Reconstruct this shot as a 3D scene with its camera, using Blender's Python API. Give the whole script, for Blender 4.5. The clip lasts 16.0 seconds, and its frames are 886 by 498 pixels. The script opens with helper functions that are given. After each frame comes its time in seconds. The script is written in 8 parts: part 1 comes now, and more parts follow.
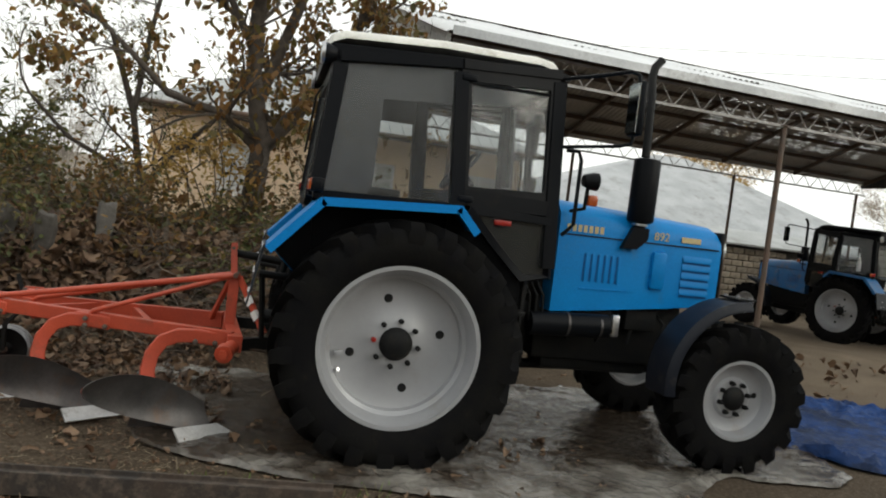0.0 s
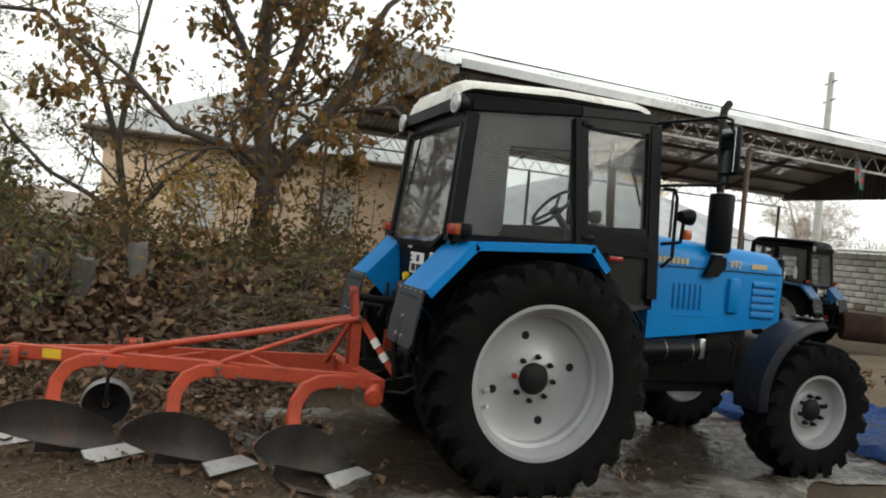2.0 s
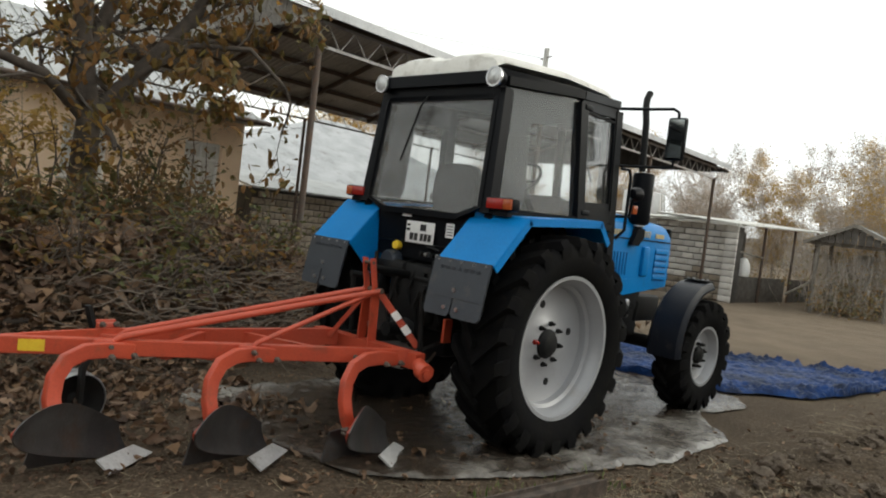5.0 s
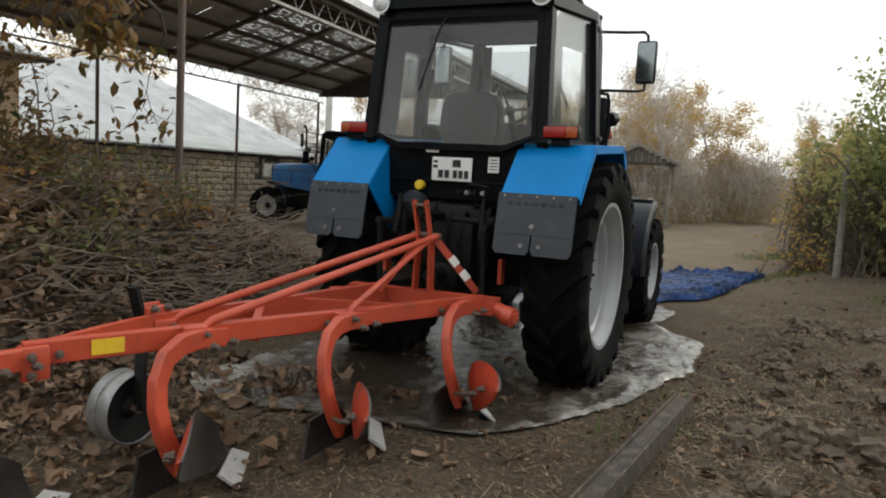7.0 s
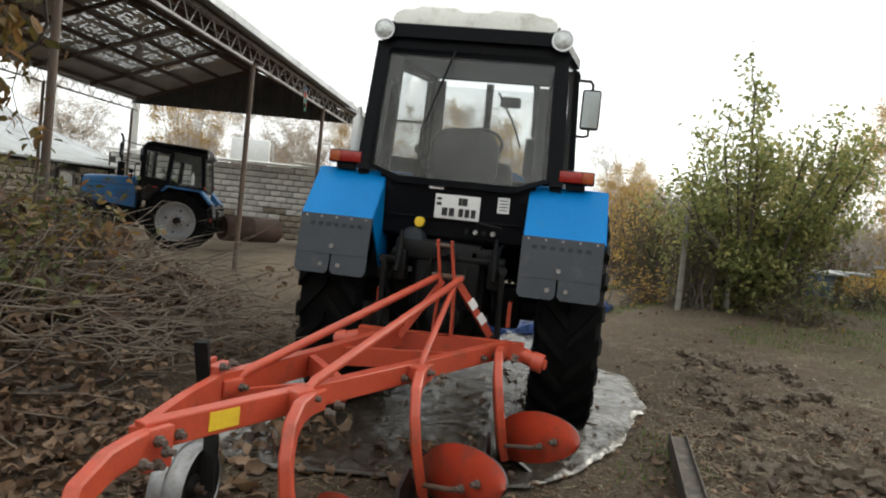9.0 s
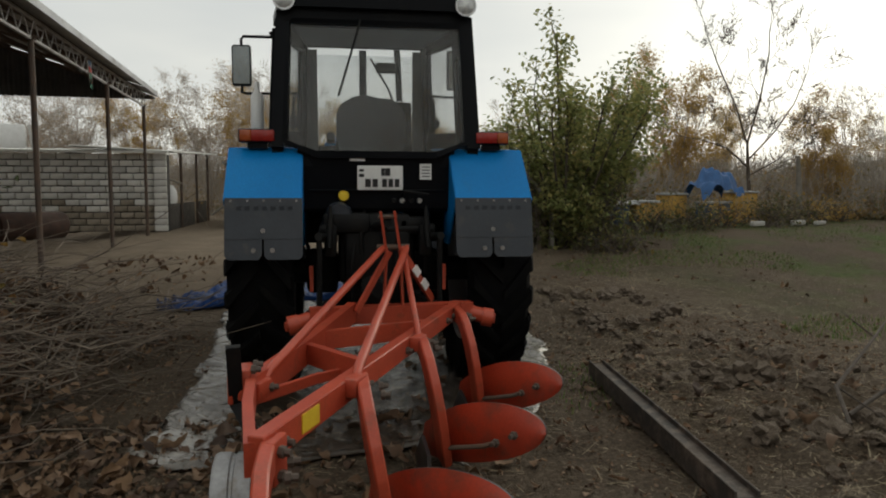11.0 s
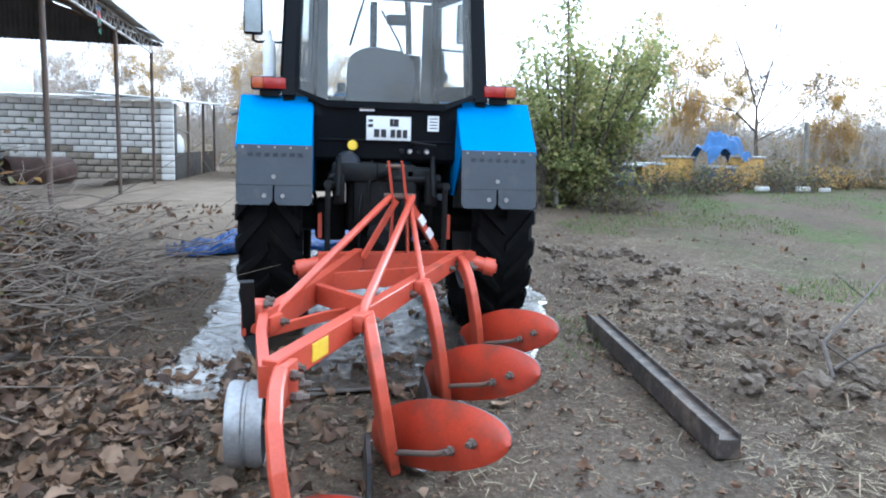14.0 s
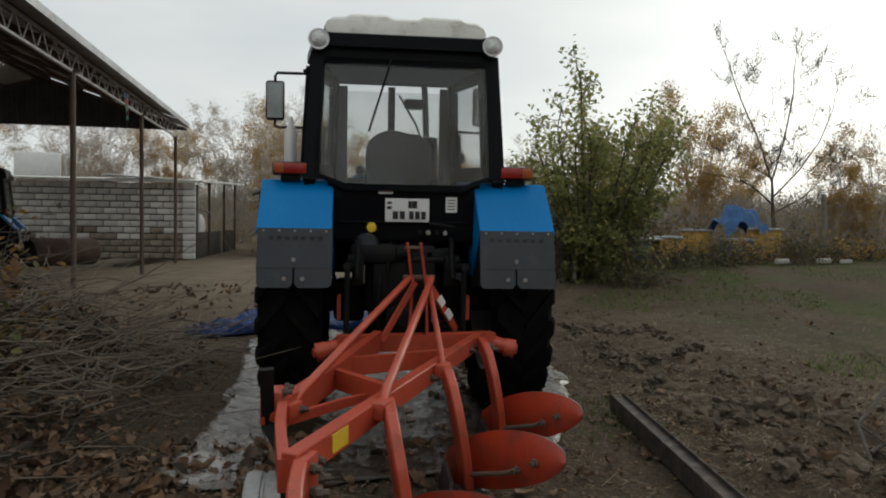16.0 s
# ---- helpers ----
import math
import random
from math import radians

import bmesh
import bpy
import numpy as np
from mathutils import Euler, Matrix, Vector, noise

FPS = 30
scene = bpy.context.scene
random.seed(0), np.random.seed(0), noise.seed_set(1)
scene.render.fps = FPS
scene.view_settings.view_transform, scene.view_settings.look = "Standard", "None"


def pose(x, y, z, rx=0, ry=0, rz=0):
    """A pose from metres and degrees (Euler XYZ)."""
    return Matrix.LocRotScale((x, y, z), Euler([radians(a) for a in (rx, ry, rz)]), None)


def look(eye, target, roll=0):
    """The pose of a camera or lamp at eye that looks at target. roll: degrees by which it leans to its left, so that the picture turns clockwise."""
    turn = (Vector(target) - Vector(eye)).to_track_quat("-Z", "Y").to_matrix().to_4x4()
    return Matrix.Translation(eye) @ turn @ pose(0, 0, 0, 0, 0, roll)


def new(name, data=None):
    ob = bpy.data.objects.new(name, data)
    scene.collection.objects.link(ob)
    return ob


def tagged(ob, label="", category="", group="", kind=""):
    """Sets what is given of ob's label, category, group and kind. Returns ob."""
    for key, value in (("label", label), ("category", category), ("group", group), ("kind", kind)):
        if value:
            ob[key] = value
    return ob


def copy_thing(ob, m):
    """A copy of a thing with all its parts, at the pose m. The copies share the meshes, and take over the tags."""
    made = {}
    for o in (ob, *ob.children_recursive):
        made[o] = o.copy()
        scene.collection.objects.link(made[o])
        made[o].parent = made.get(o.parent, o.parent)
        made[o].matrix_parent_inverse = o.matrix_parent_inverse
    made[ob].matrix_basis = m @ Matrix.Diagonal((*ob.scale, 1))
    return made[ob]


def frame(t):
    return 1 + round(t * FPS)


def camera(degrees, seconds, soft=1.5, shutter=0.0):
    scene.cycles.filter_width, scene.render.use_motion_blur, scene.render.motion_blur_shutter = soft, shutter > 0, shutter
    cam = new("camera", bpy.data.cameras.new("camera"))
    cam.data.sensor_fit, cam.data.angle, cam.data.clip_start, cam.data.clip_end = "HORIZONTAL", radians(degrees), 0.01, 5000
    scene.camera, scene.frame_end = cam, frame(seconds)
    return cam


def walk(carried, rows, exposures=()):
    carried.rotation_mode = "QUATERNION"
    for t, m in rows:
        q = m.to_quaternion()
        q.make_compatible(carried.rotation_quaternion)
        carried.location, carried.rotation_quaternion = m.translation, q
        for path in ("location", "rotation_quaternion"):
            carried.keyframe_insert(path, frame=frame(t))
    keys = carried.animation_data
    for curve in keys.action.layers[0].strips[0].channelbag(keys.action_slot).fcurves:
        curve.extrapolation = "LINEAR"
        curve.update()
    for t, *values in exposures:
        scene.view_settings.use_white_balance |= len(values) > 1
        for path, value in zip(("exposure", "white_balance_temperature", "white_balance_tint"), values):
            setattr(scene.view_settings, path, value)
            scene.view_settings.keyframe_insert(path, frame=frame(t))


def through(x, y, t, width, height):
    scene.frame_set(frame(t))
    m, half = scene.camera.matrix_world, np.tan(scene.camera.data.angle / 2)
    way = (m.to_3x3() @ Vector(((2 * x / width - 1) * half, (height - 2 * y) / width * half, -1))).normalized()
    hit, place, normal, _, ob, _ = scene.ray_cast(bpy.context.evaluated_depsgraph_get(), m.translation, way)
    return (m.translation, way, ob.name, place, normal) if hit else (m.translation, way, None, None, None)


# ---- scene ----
cam = camera(63.1, 16.0, soft=2.0)
PATH = [
    (0, (-0.832, -5.267, 1.577), (-0.358, -3.326, 1.485), 6.9),
    (0.5, (-1.212, -5.289, 1.572), (-0.672, -3.366, 1.473), 6.3),
    (1, (-1.554, -5.22, 1.539), (-0.97, -3.308, 1.476), 3.2),
    (1.5, (-1.929, -5.099, 1.571), (-1.321, -3.195, 1.506), 5.9),
    (2, (-2.305, -5.031, 1.59), (-1.587, -3.165, 1.568), 5.2),
    (2.5, (-2.645, -4.884, 1.544), (-1.767, -3.088, 1.595), 1.8),
    (3, (-2.95, -4.685, 1.594), (-1.959, -2.95, 1.684), 2.7),
    (3.5, (-3.255, -4.529, 1.561), (-2.129, -2.877, 1.626), 4.4),
    (4, (-3.595, -4.296, 1.527), (-2.357, -2.727, 1.458), 7.0),
    (4.5, (-3.919, -4.093, 1.513), (-2.548, -2.644, 1.365), 5.9),
    (5, (-4.181, -3.804, 1.535), (-2.746, -2.413, 1.451), 6.9),
    (5.2, (-4.273, -3.678, 1.477), (-2.784, -2.347, 1.373), 5.4),
    (7.3, (-4.982, -1.857, 1.363), (-3.155, -1.063, 1.184), 4.6),
    (7.5, (-5.002, -1.725, 1.428), (-3.164, -0.952, 1.271), 5.9),
    (8, (-5.039, -1.358, 1.443), (-3.148, -0.724, 1.296), 6.0),
    (8.5, (-5.133, -1.03, 1.404), (-3.186, -0.589, 1.287), 3.9),
    (9, (-5.153, -0.691, 1.357), (-3.177, -0.398, 1.264), 6.0),
    (9.5, (-5.133, -0.37, 1.354), (-3.135, -0.298, 1.281), 6.9),
    (9.7, (-5.13, -0.232, 1.298), (-3.133, -0.328, 1.297), 3.4),
    (11.8, (-5.321, 0.255, 1.376), (-3.364, -0.068, 1.119), -0.0),
    (12, (-5.337, 0.256, 1.364), (-3.384, -0.041, 1.054), 0.2),
    (12.5, (-5.327, 0.261, 1.328), (-3.411, -0.042, 0.842), 1.2),
    (13, (-5.347, 0.253, 1.302), (-3.461, -0.025, 0.697), 1.5),
    (13.5, (-5.324, 0.248, 1.313), (-3.43, -0.057, 0.749), 2.2),
    (14, (-5.355, 0.242, 1.314), (-3.397, -0.046, 1.031), 1.7),
    (14.5, (-5.368, 0.239, 1.337), (-3.392, -0.056, 1.238), 1.5),
    (15, (-5.395, 0.247, 1.351), (-3.415, -0.038, 1.355), 0.9),
    (15.5, (-5.4, 0.247, 1.351), (-3.418, -0.021, 1.307), 0.8),
    (16, (-5.34, 0.253, 1.352), (-3.356, 0.014, 1.273), 0.9),
]
EXPOSE = [
    (0, 0.45, 6700, 4),
    (0.5, 0.66, 6700, 4),
    (1, 0.48, 6700, 4),
    (1.5, 0.62, 6700, 4),
    (2, 0.62, 6700, 4),
    (2.5, 0.35, 6700, 4),
    (3, 0.13, 6700, 4),
    (3.5, -0.05, 6700, 4),
    (4, -0.2, 6700, 4),
    (4.5, -0.02, 6750, 4),
    (5, 0.53, 6700, 4),
    (5.2, 0.53, 6700, 4),
    (7.5, 0.63, 6600, 4),
    (8.5, 0.66, 6600, 4),
    (9, 0.82, 6600, 4),
    (9.5, 0.55, 6600, 4),
    (9.7, 0.45, 6600, 4),
    (11.8, -0.45, 7000, 4),
    (12, -0.3, 7000, 4),
    (12.5, 1.1, 6350, 4),
    (13, 2.05, 5450, 4),
    (13.5, 2.35, 5050, 4),
    (14, 1.9, 5050, 4),
    (14.5, 1.13, 5550, 4),
    (15, 0.17, 5900, 4),
    (15.5, -0.3, 6550, 4),
    (16, -0.22, 6550, 4),
]
walk(cam, [(t, look(*p)) for t, *p in PATH], exposures=EXPOSE)


# ---------- world and light ----------
SUN_AZ = Vector((0.78, -0.62, 0.0)).normalized()
world = bpy.data.worlds.new("overcast_sky")
scene.world = world
world.use_nodes = True
wn, wl = world.node_tree.nodes, world.node_tree.links
wn.clear()
w_out = wn.new("ShaderNodeOutputWorld")
w_bg = wn.new("ShaderNodeBackground")
w_sky = wn.new("ShaderNodeTexSky")
w_sky.sky_type = "NISHITA"
w_sky.sun_disc = False
w_sky.sun_elevation = radians(16)
w_sky.sun_rotation = math.atan2(SUN_AZ.x, SUN_AZ.y)
w_sky.dust_density = 3.0
w_hs = wn.new("ShaderNodeHueSaturation")
w_hs.inputs["Saturation"].default_value = 0.25
w_co = wn.new("ShaderNodeTexCoord")
w_map = wn.new("ShaderNodeMapping")
w_map.inputs["Scale"].default_value = (1.0, 1.0, 4.0)
w_no = wn.new("ShaderNodeTexNoise")
w_no.inputs["Scale"].default_value = 1.6
w_no.inputs["Detail"].default_value = 4.0
w_ra = wn.new("ShaderNodeValToRGB")
w_ra.color_ramp.elements[0].position, w_ra.color_ramp.elements[1].position = 0.3, 0.75
w_ra.color_ramp.elements[0].color = (8.0, 8.3, 8.8, 1)
w_ra.color_ramp.elements[1].color = (11.0, 10.9, 10.8, 1)
w_mix = wn.new("ShaderNodeMix")
w_mix.data_type = "RGBA"
w_mix.inputs[0].default_value = 0.88
wl.new(w_co.outputs["Generated"], w_map.inputs["Vector"])
wl.new(w_map.outputs["Vector"], w_no.inputs["Vector"])
wl.new(w_no.outputs["Fac"], w_ra.inputs["Fac"])
wl.new(w_sky.outputs["Color"], w_hs.inputs["Color"])
wl.new(w_hs.outputs["Color"], w_mix.inputs[6])
wl.new(w_ra.outputs["Color"], w_mix.inputs[7])
wl.new(w_mix.outputs[2], w_bg.inputs["Color"])
w_bg.inputs["Strength"].default_value = 0.1
wl.new(w_bg.outputs["Background"], w_out.inputs["Surface"])

sun = new("sun", bpy.data.lights.new("sun", "SUN"))
sun.data.energy, sun.data.angle, sun.data.color = 0.6, radians(25), (1.0, 0.93, 0.84)
sun.matrix_world = look(SUN_AZ * 20 + Vector((0, 0, 9)), (0, 0, 0))


# ---------- materials ----------
def mat(name, c1, c2=None, rough=0.6, metal=0.0, scale=6.0, fine=60.0, bump=0.15, dirt=None, dirt_amt=0.0, vary=0.0, spec=0.5, coat=0.0, grain=0.35):
    """A painted, stained or weathered surface: two colours by large noise, grain by fine noise, dirt in patches of their own."""
    m = bpy.data.materials.new(name)
    m.use_nodes = True
    n, l = m.node_tree.nodes, m.node_tree.links
    b = n["Principled BSDF"]
    co = n.new("ShaderNodeTexCoord")
    big = n.new("ShaderNodeTexNoise")
    big.inputs["Scale"].default_value, big.inputs["Detail"].default_value = scale, 6.0
    small = n.new("ShaderNodeTexNoise")
    small.inputs["Scale"].default_value, small.inputs["Detail"].default_value = fine, 4.0
    for t in (big, small):
        l.new(co.outputs["Object"], t.inputs["Vector"])
    ramp = n.new("ShaderNodeValToRGB")
    ramp.color_ramp.elements[0].position, ramp.color_ramp.elements[1].position = 0.35, 0.65
    c2 = c2 or tuple(0.8 * v for v in c1)
    ramp.color_ramp.elements[0].color, ramp.color_ramp.elements[1].color = (*c1, 1), (*c2, 1)
    l.new(big.outputs["Fac"], ramp.inputs["Fac"])
    col = ramp.outputs["Color"]
    g = n.new("ShaderNodeMix")
    g.data_type, g.blend_type = "RGBA", "OVERLAY"
    g.inputs[0].default_value = grain
    l.new(col, g.inputs[6])
    l.new(small.outputs["Color"], g.inputs[7])
    hs0 = n.new("ShaderNodeHueSaturation")
    hs0.inputs["Saturation"].default_value = 0.0
    l.new(small.outputs["Color"], hs0.inputs["Color"])
    l.new(hs0.outputs["Color"], g.inputs[7])
    col = g.outputs[2]
    if dirt:
        dn = n.new("ShaderNodeTexNoise")
        dn.inputs["Scale"].default_value, dn.inputs["Detail"].default_value, dn.inputs["Roughness"].default_value = scale * 1.7, 8.0, 0.7
        l.new(co.outputs["Object"], dn.inputs["Vector"])
        dr = n.new("ShaderNodeMapRange")
        dr.inputs[1].default_value, dr.inputs[2].default_value = 0.62 - 0.3 * dirt_amt, 0.78 - 0.15 * dirt_amt
        l.new(dn.outputs["Fac"], dr.inputs[0])
        dm = n.new("ShaderNodeMix")
        dm.data_type = "RGBA"
        l.new(dr.outputs[0], dm.inputs[0])
        l.new(col, dm.inputs[6])
        dm.inputs[7].default_value = (*dirt, 1)
        col = dm.outputs[2]
    if vary:
        oi = n.new("ShaderNodeObjectInfo")
        mr = n.new("ShaderNodeMapRange")
        mr.inputs[3].default_value, mr.inputs[4].default_value = 1 - vary, 1 + vary
        l.new(oi.outputs["Random"], mr.inputs[0])
        hv = n.new("ShaderNodeHueSaturation")
        l.new(mr.outputs[0], hv.inputs["Value"])
        l.new(col, hv.inputs["Color"])
        col = hv.outputs["Color"]
    l.new(col, b.inputs["Base Color"])
    rr = n.new("ShaderNodeMapRange")
    rr.inputs[3].default_value, rr.inputs[4].default_value = max(0.04, rough - 0.12), min(1.0, rough + 0.12)
    l.new(big.outputs["Fac"], rr.inputs[0])
    l.new(rr.outputs[0], b.inputs["Roughness"])
    b.inputs["Metallic"].default_value = metal
    b.inputs["Specular IOR Level"].default_value = spec
    b.inputs["Coat Weight"].default_value = coat
    b.inputs["Coat Roughness"].default_value = 0.15
    bp = n.new("ShaderNodeBump")
    bp.inputs["Strength"].default_value, bp.inputs["Distance"].default_value = bump, 0.01
    l.new(small.outputs["Fac"], bp.inputs["Height"])
    l.new(bp.outputs["Normal"], b.inputs["Normal"])
    return m


def leaf_mat(name, colors, rough=0.65, through=0.25):
    """Leaves: a colour of its own for each leaf, from a ramp, with light passing through the blade."""
    m = bpy.data.materials.new(name)
    m.use_nodes = True
    n, l = m.node_tree.nodes, m.node_tree.links
    b = n["Principled BSDF"]
    ge = n.new("ShaderNodeNewGeometry")
    ramp = n.new("ShaderNodeValToRGB")
    el = ramp.color_ramp.elements
    while len(el) < len(colors):
        el.new(0.5)
    for i, c in enumerate(colors):
        el[i].position, el[i].color = i / max(1, len(colors) - 1), (*c, 1)
    l.new(ge.outputs["Random Per Island"], ramp.inputs["Fac"])
    no = n.new("ShaderNodeTexNoise")
    no.inputs["Scale"].default_value = 25.0
    co = n.new("ShaderNodeTexCoord")
    l.new(co.outputs["Object"], no.inputs["Vector"])
    mr = n.new("ShaderNodeMapRange")
    mr.inputs[3].default_value, mr.inputs[4].default_value = 0.65, 1.35
    l.new(no.outputs["Fac"], mr.inputs[0])
    hs = n.new("ShaderNodeHueSaturation")
    l.new(mr.outputs[0], hs.inputs["Value"])
    l.new(ramp.outputs["Color"], hs.inputs["Color"])
    l.new(hs.outputs["Color"], b.inputs["Base Color"])
    b.inputs["Roughness"].default_value = rough
    tr = n.new("ShaderNodeBsdfTranslucent")
    l.new(hs.outputs["Color"], tr.inputs["Color"])
    mx = n.new("ShaderNodeMixShader")
    mx.inputs[0].default_value = through
    l.new(b.outputs[0], mx.inputs[1])
    l.new(tr.outputs[0], mx.inputs[2])
    l.new(mx.outputs[0], n["Material Output"].inputs["Surface"])
    return m


def glass_mat(name, tint, dust=0.12, film=0.42):
    m = bpy.data.materials.new(name)
    m.use_nodes = True
    n, l = m.node_tree.nodes, m.node_tree.links
    n.remove(n["Principled BSDF"])
    tr = n.new("ShaderNodeBsdfTransparent")
    tr.inputs["Color"].default_value = (*tint, 1)
    gl = n.new("ShaderNodeBsdfGlossy")
    gl.inputs["Roughness"].default_value = 0.03
    fr = n.new("ShaderNodeLayerWeight")
    fr.inputs["Blend"].default_value = 0.35
    fp = n.new("ShaderNodeMath")
    fp.operation = "POWER"
    fp.inputs[1].default_value = 2.2
    l.new(fr.outputs["Facing"], fp.inputs[0])
    fm = n.new("ShaderNodeMapRange")
    fm.inputs[3].default_value, fm.inputs[4].default_value = 0.02, 0.6
    l.new(fp.outputs[0], fm.inputs[0])
    mx = n.new("ShaderNodeMixShader")
    l.new(fm.outputs[0], mx.inputs[0])
    l.new(tr.outputs[0], mx.inputs[1])
    l.new(gl.outputs[0], mx.inputs[2])
    df = n.new("ShaderNodeBsdfDiffuse")
    df.inputs["Color"].default_value = (film, film, film * 0.96, 1)
    no = n.new("ShaderNodeTexNoise")
    no.inputs["Scale"].default_value, no.inputs["Detail"].default_value = 3.5, 6.0
    co = n.new("ShaderNodeTexCoord")
    l.new(co.outputs["Object"], no.inputs["Vector"])
    mr = n.new("ShaderNodeMapRange")
    mr.inputs[3].default_value, mr.inputs[4].default_value = dust * 0.4, dust * 1.6
    l.new(no.outputs["Fac"], mr.inputs[0])
    m2 = n.new("ShaderNodeMixShader")
    l.new(mr.outputs[0], m2.inputs[0])
    l.new(mx.outputs[0], m2.inputs[1])
    l.new(df.outputs[0], m2.inputs[2])
    l.new(m2.outputs[0], n["Material Output"].inputs["Surface"])
    return m


M_BLUE = mat("blue_tractor_paint", (0.003, 0.185, 0.50), (0.003, 0.165, 0.455), rough=0.38, scale=2.5, fine=90, bump=0.02, dirt=(0.03, 0.16, 0.36), dirt_amt=0.1, spec=0.16)
# hood blue darkened to paint the shadow in the vent slots
M_SLOT = mat("shaded_blue_slot", (0.004, 0.075, 0.23), (0.004, 0.06, 0.19), rough=0.6, bump=0.02, spec=0.2)
M_BLUE2 = mat("faded_blue_paint", (0.015, 0.16, 0.42), (0.012, 0.13, 0.36), rough=0.45, scale=2.5, bump=0.03, dirt=(0.12, 0.11, 0.10), dirt_amt=0.4)
M_BLACK = mat("black_cab_paint", (0.004, 0.005, 0.007), (0.006, 0.0065, 0.008), rough=0.42, scale=3, bump=0.03, dirt=(0.011, 0.0105, 0.010), dirt_amt=0.12, spec=0.1, grain=0.15)
M_DARK = mat("oily_dark_iron", (0.005, 0.0055, 0.0065), (0.010, 0.010, 0.0095), rough=0.6, scale=7, bump=0.15, dirt=(0.018, 0.015, 0.012), dirt_amt=0.25, spec=0.2)
M_RUBBER = mat("black_tyre_rubber", (0.005, 0.005, 0.0058), (0.008, 0.0078, 0.0075), rough=0.8, scale=8, bump=0.2, dirt=(0.015, 0.0125, 0.010), dirt_amt=0.15, spec=0.06)
M_FLAP = mat("grey_rubber_flap", (0.018, 0.023, 0.032), (0.028, 0.034, 0.044), rough=0.45, scale=5, bump=0.08, dirt=(0.07, 0.064, 0.058), dirt_amt=0.22)
M_RIM = mat("silver_rim_paint", (0.36, 0.365, 0.38), (0.31, 0.315, 0.33), rough=0.42, metal=0.2, scale=2.2, fine=30, bump=0.015, dirt=(0.27, 0.255, 0.24), dirt_amt=0.1, grain=0.06)
M_ROOF = mat("white_roof_paint", (0.72, 0.71, 0.66), (0.62, 0.61, 0.57), rough=0.6, scale=3, bump=0.06, dirt=(0.40, 0.38, 0.33), dirt_amt=0.4)
M_ORANGE = mat("orange_red_plough_paint", (0.46, 0.068, 0.032), (0.39, 0.054, 0.026), rough=0.42, scale=5, fine=80, bump=0.06, dirt=(0.20, 0.055, 0.03), dirt_amt=0.22)
M_STEEL = mat("worn_plough_steel", (0.10, 0.095, 0.095), (0.045, 0.043, 0.045), rough=0.38, metal=0.7, scale=4, bump=0.08, dirt=(0.09, 0.06, 0.045), dirt_amt=0.3)
M_GAUGE = mat("scuffed_bare_steel", (0.40, 0.40, 0.405), (0.28, 0.28, 0.285), rough=0.42, metal=0.6, scale=6, bump=0.05, dirt=(0.2, 0.17, 0.14), dirt_amt=0.25)
M_SHARE = mat("polished_share_steel", (0.58, 0.575, 0.57), (0.46, 0.455, 0.45), rough=0.42, metal=0.25, scale=6, bump=0.05, dirt=(0.2, 0.17, 0.14), dirt_amt=0.25)
M_CHROME = mat("bare_bright_steel", (0.55, 0.55, 0.56), (0.45, 0.45, 0.46), rough=0.3, metal=0.9, scale=8, bump=0.03)
M_YELLOW = mat("yellow_plastic", (0.75, 0.50, 0.03), (0.68, 0.44, 0.03), rough=0.5, bump=0.02)
M_WHITE = mat("white_enamel", (0.75, 0.75, 0.74), (0.68, 0.68, 0.67), rough=0.45, bump=0.02)
M_PRINT = mat("black_print", (0.015, 0.015, 0.016), rough=0.5, bump=0.0)
M_GOLD = mat("gold_print", (0.50, 0.42, 0.22), (0.42, 0.35, 0.19), rough=0.45, bump=0.0)
M_RED = mat("red_lens", (0.30, 0.016, 0.012), (0.24, 0.013, 0.010), rough=0.2, scale=20, bump=0.1)
M_AMBER = mat("amber_lens", (0.36, 0.075, 0.02), (0.30, 0.06, 0.016), rough=0.2, scale=20, bump=0.1)
M_LENS = mat("ribbed_lamp_glass", (0.62, 0.63, 0.62), (0.42, 0.43, 0.43), rough=0.15, metal=0.35, scale=30, fine=120, bump=0.3)
M_SEAT = mat("dark_vinyl_seat", (0.03, 0.03, 0.032), (0.04, 0.04, 0.042), rough=0.6, bump=0.1)
M_LINER = mat("grey_headliner", (0.22, 0.22, 0.21), (0.18, 0.18, 0.175), rough=0.8, fine=25, bump=0.02, grain=0.08)
M_TRIM = mat("grey_padded_cab_trim", (0.085, 0.085, 0.088), (0.072, 0.072, 0.075), rough=0.85, fine=25, bump=0.0, grain=0.0)
M_BOARD = mat("worn_red_board_paint", (0.43, 0.048, 0.020), (0.36, 0.039, 0.017), rough=0.38, scale=3, fine=70, bump=0.08, dirt=(0.12, 0.05, 0.035), dirt_amt=0.45)
M_GLASS = glass_mat("dusty_cab_glass", (0.90, 0.91, 0.91), 0.035)
M_PANE = glass_mat("house_pane_glass", (0.35, 0.37, 0.38), 0.75, 0.8)
M_REARGLASS = glass_mat("dusty_rear_glass", (0.88, 0.89, 0.89), 0.09)
M_RUSTP = mat("rusty_steel_post", (0.075, 0.06, 0.05), (0.11, 0.07, 0.05), rough=0.7, scale=5, bump=0.2, dirt=(0.14, 0.065, 0.03), dirt_amt=0.3)
M_TRUSS = mat("grey_painted_truss", (0.42, 0.41, 0.40), (0.30, 0.28, 0.27), rough=0.65, scale=4, bump=0.1, dirt=(0.14, 0.08, 0.05), dirt_amt=0.25)
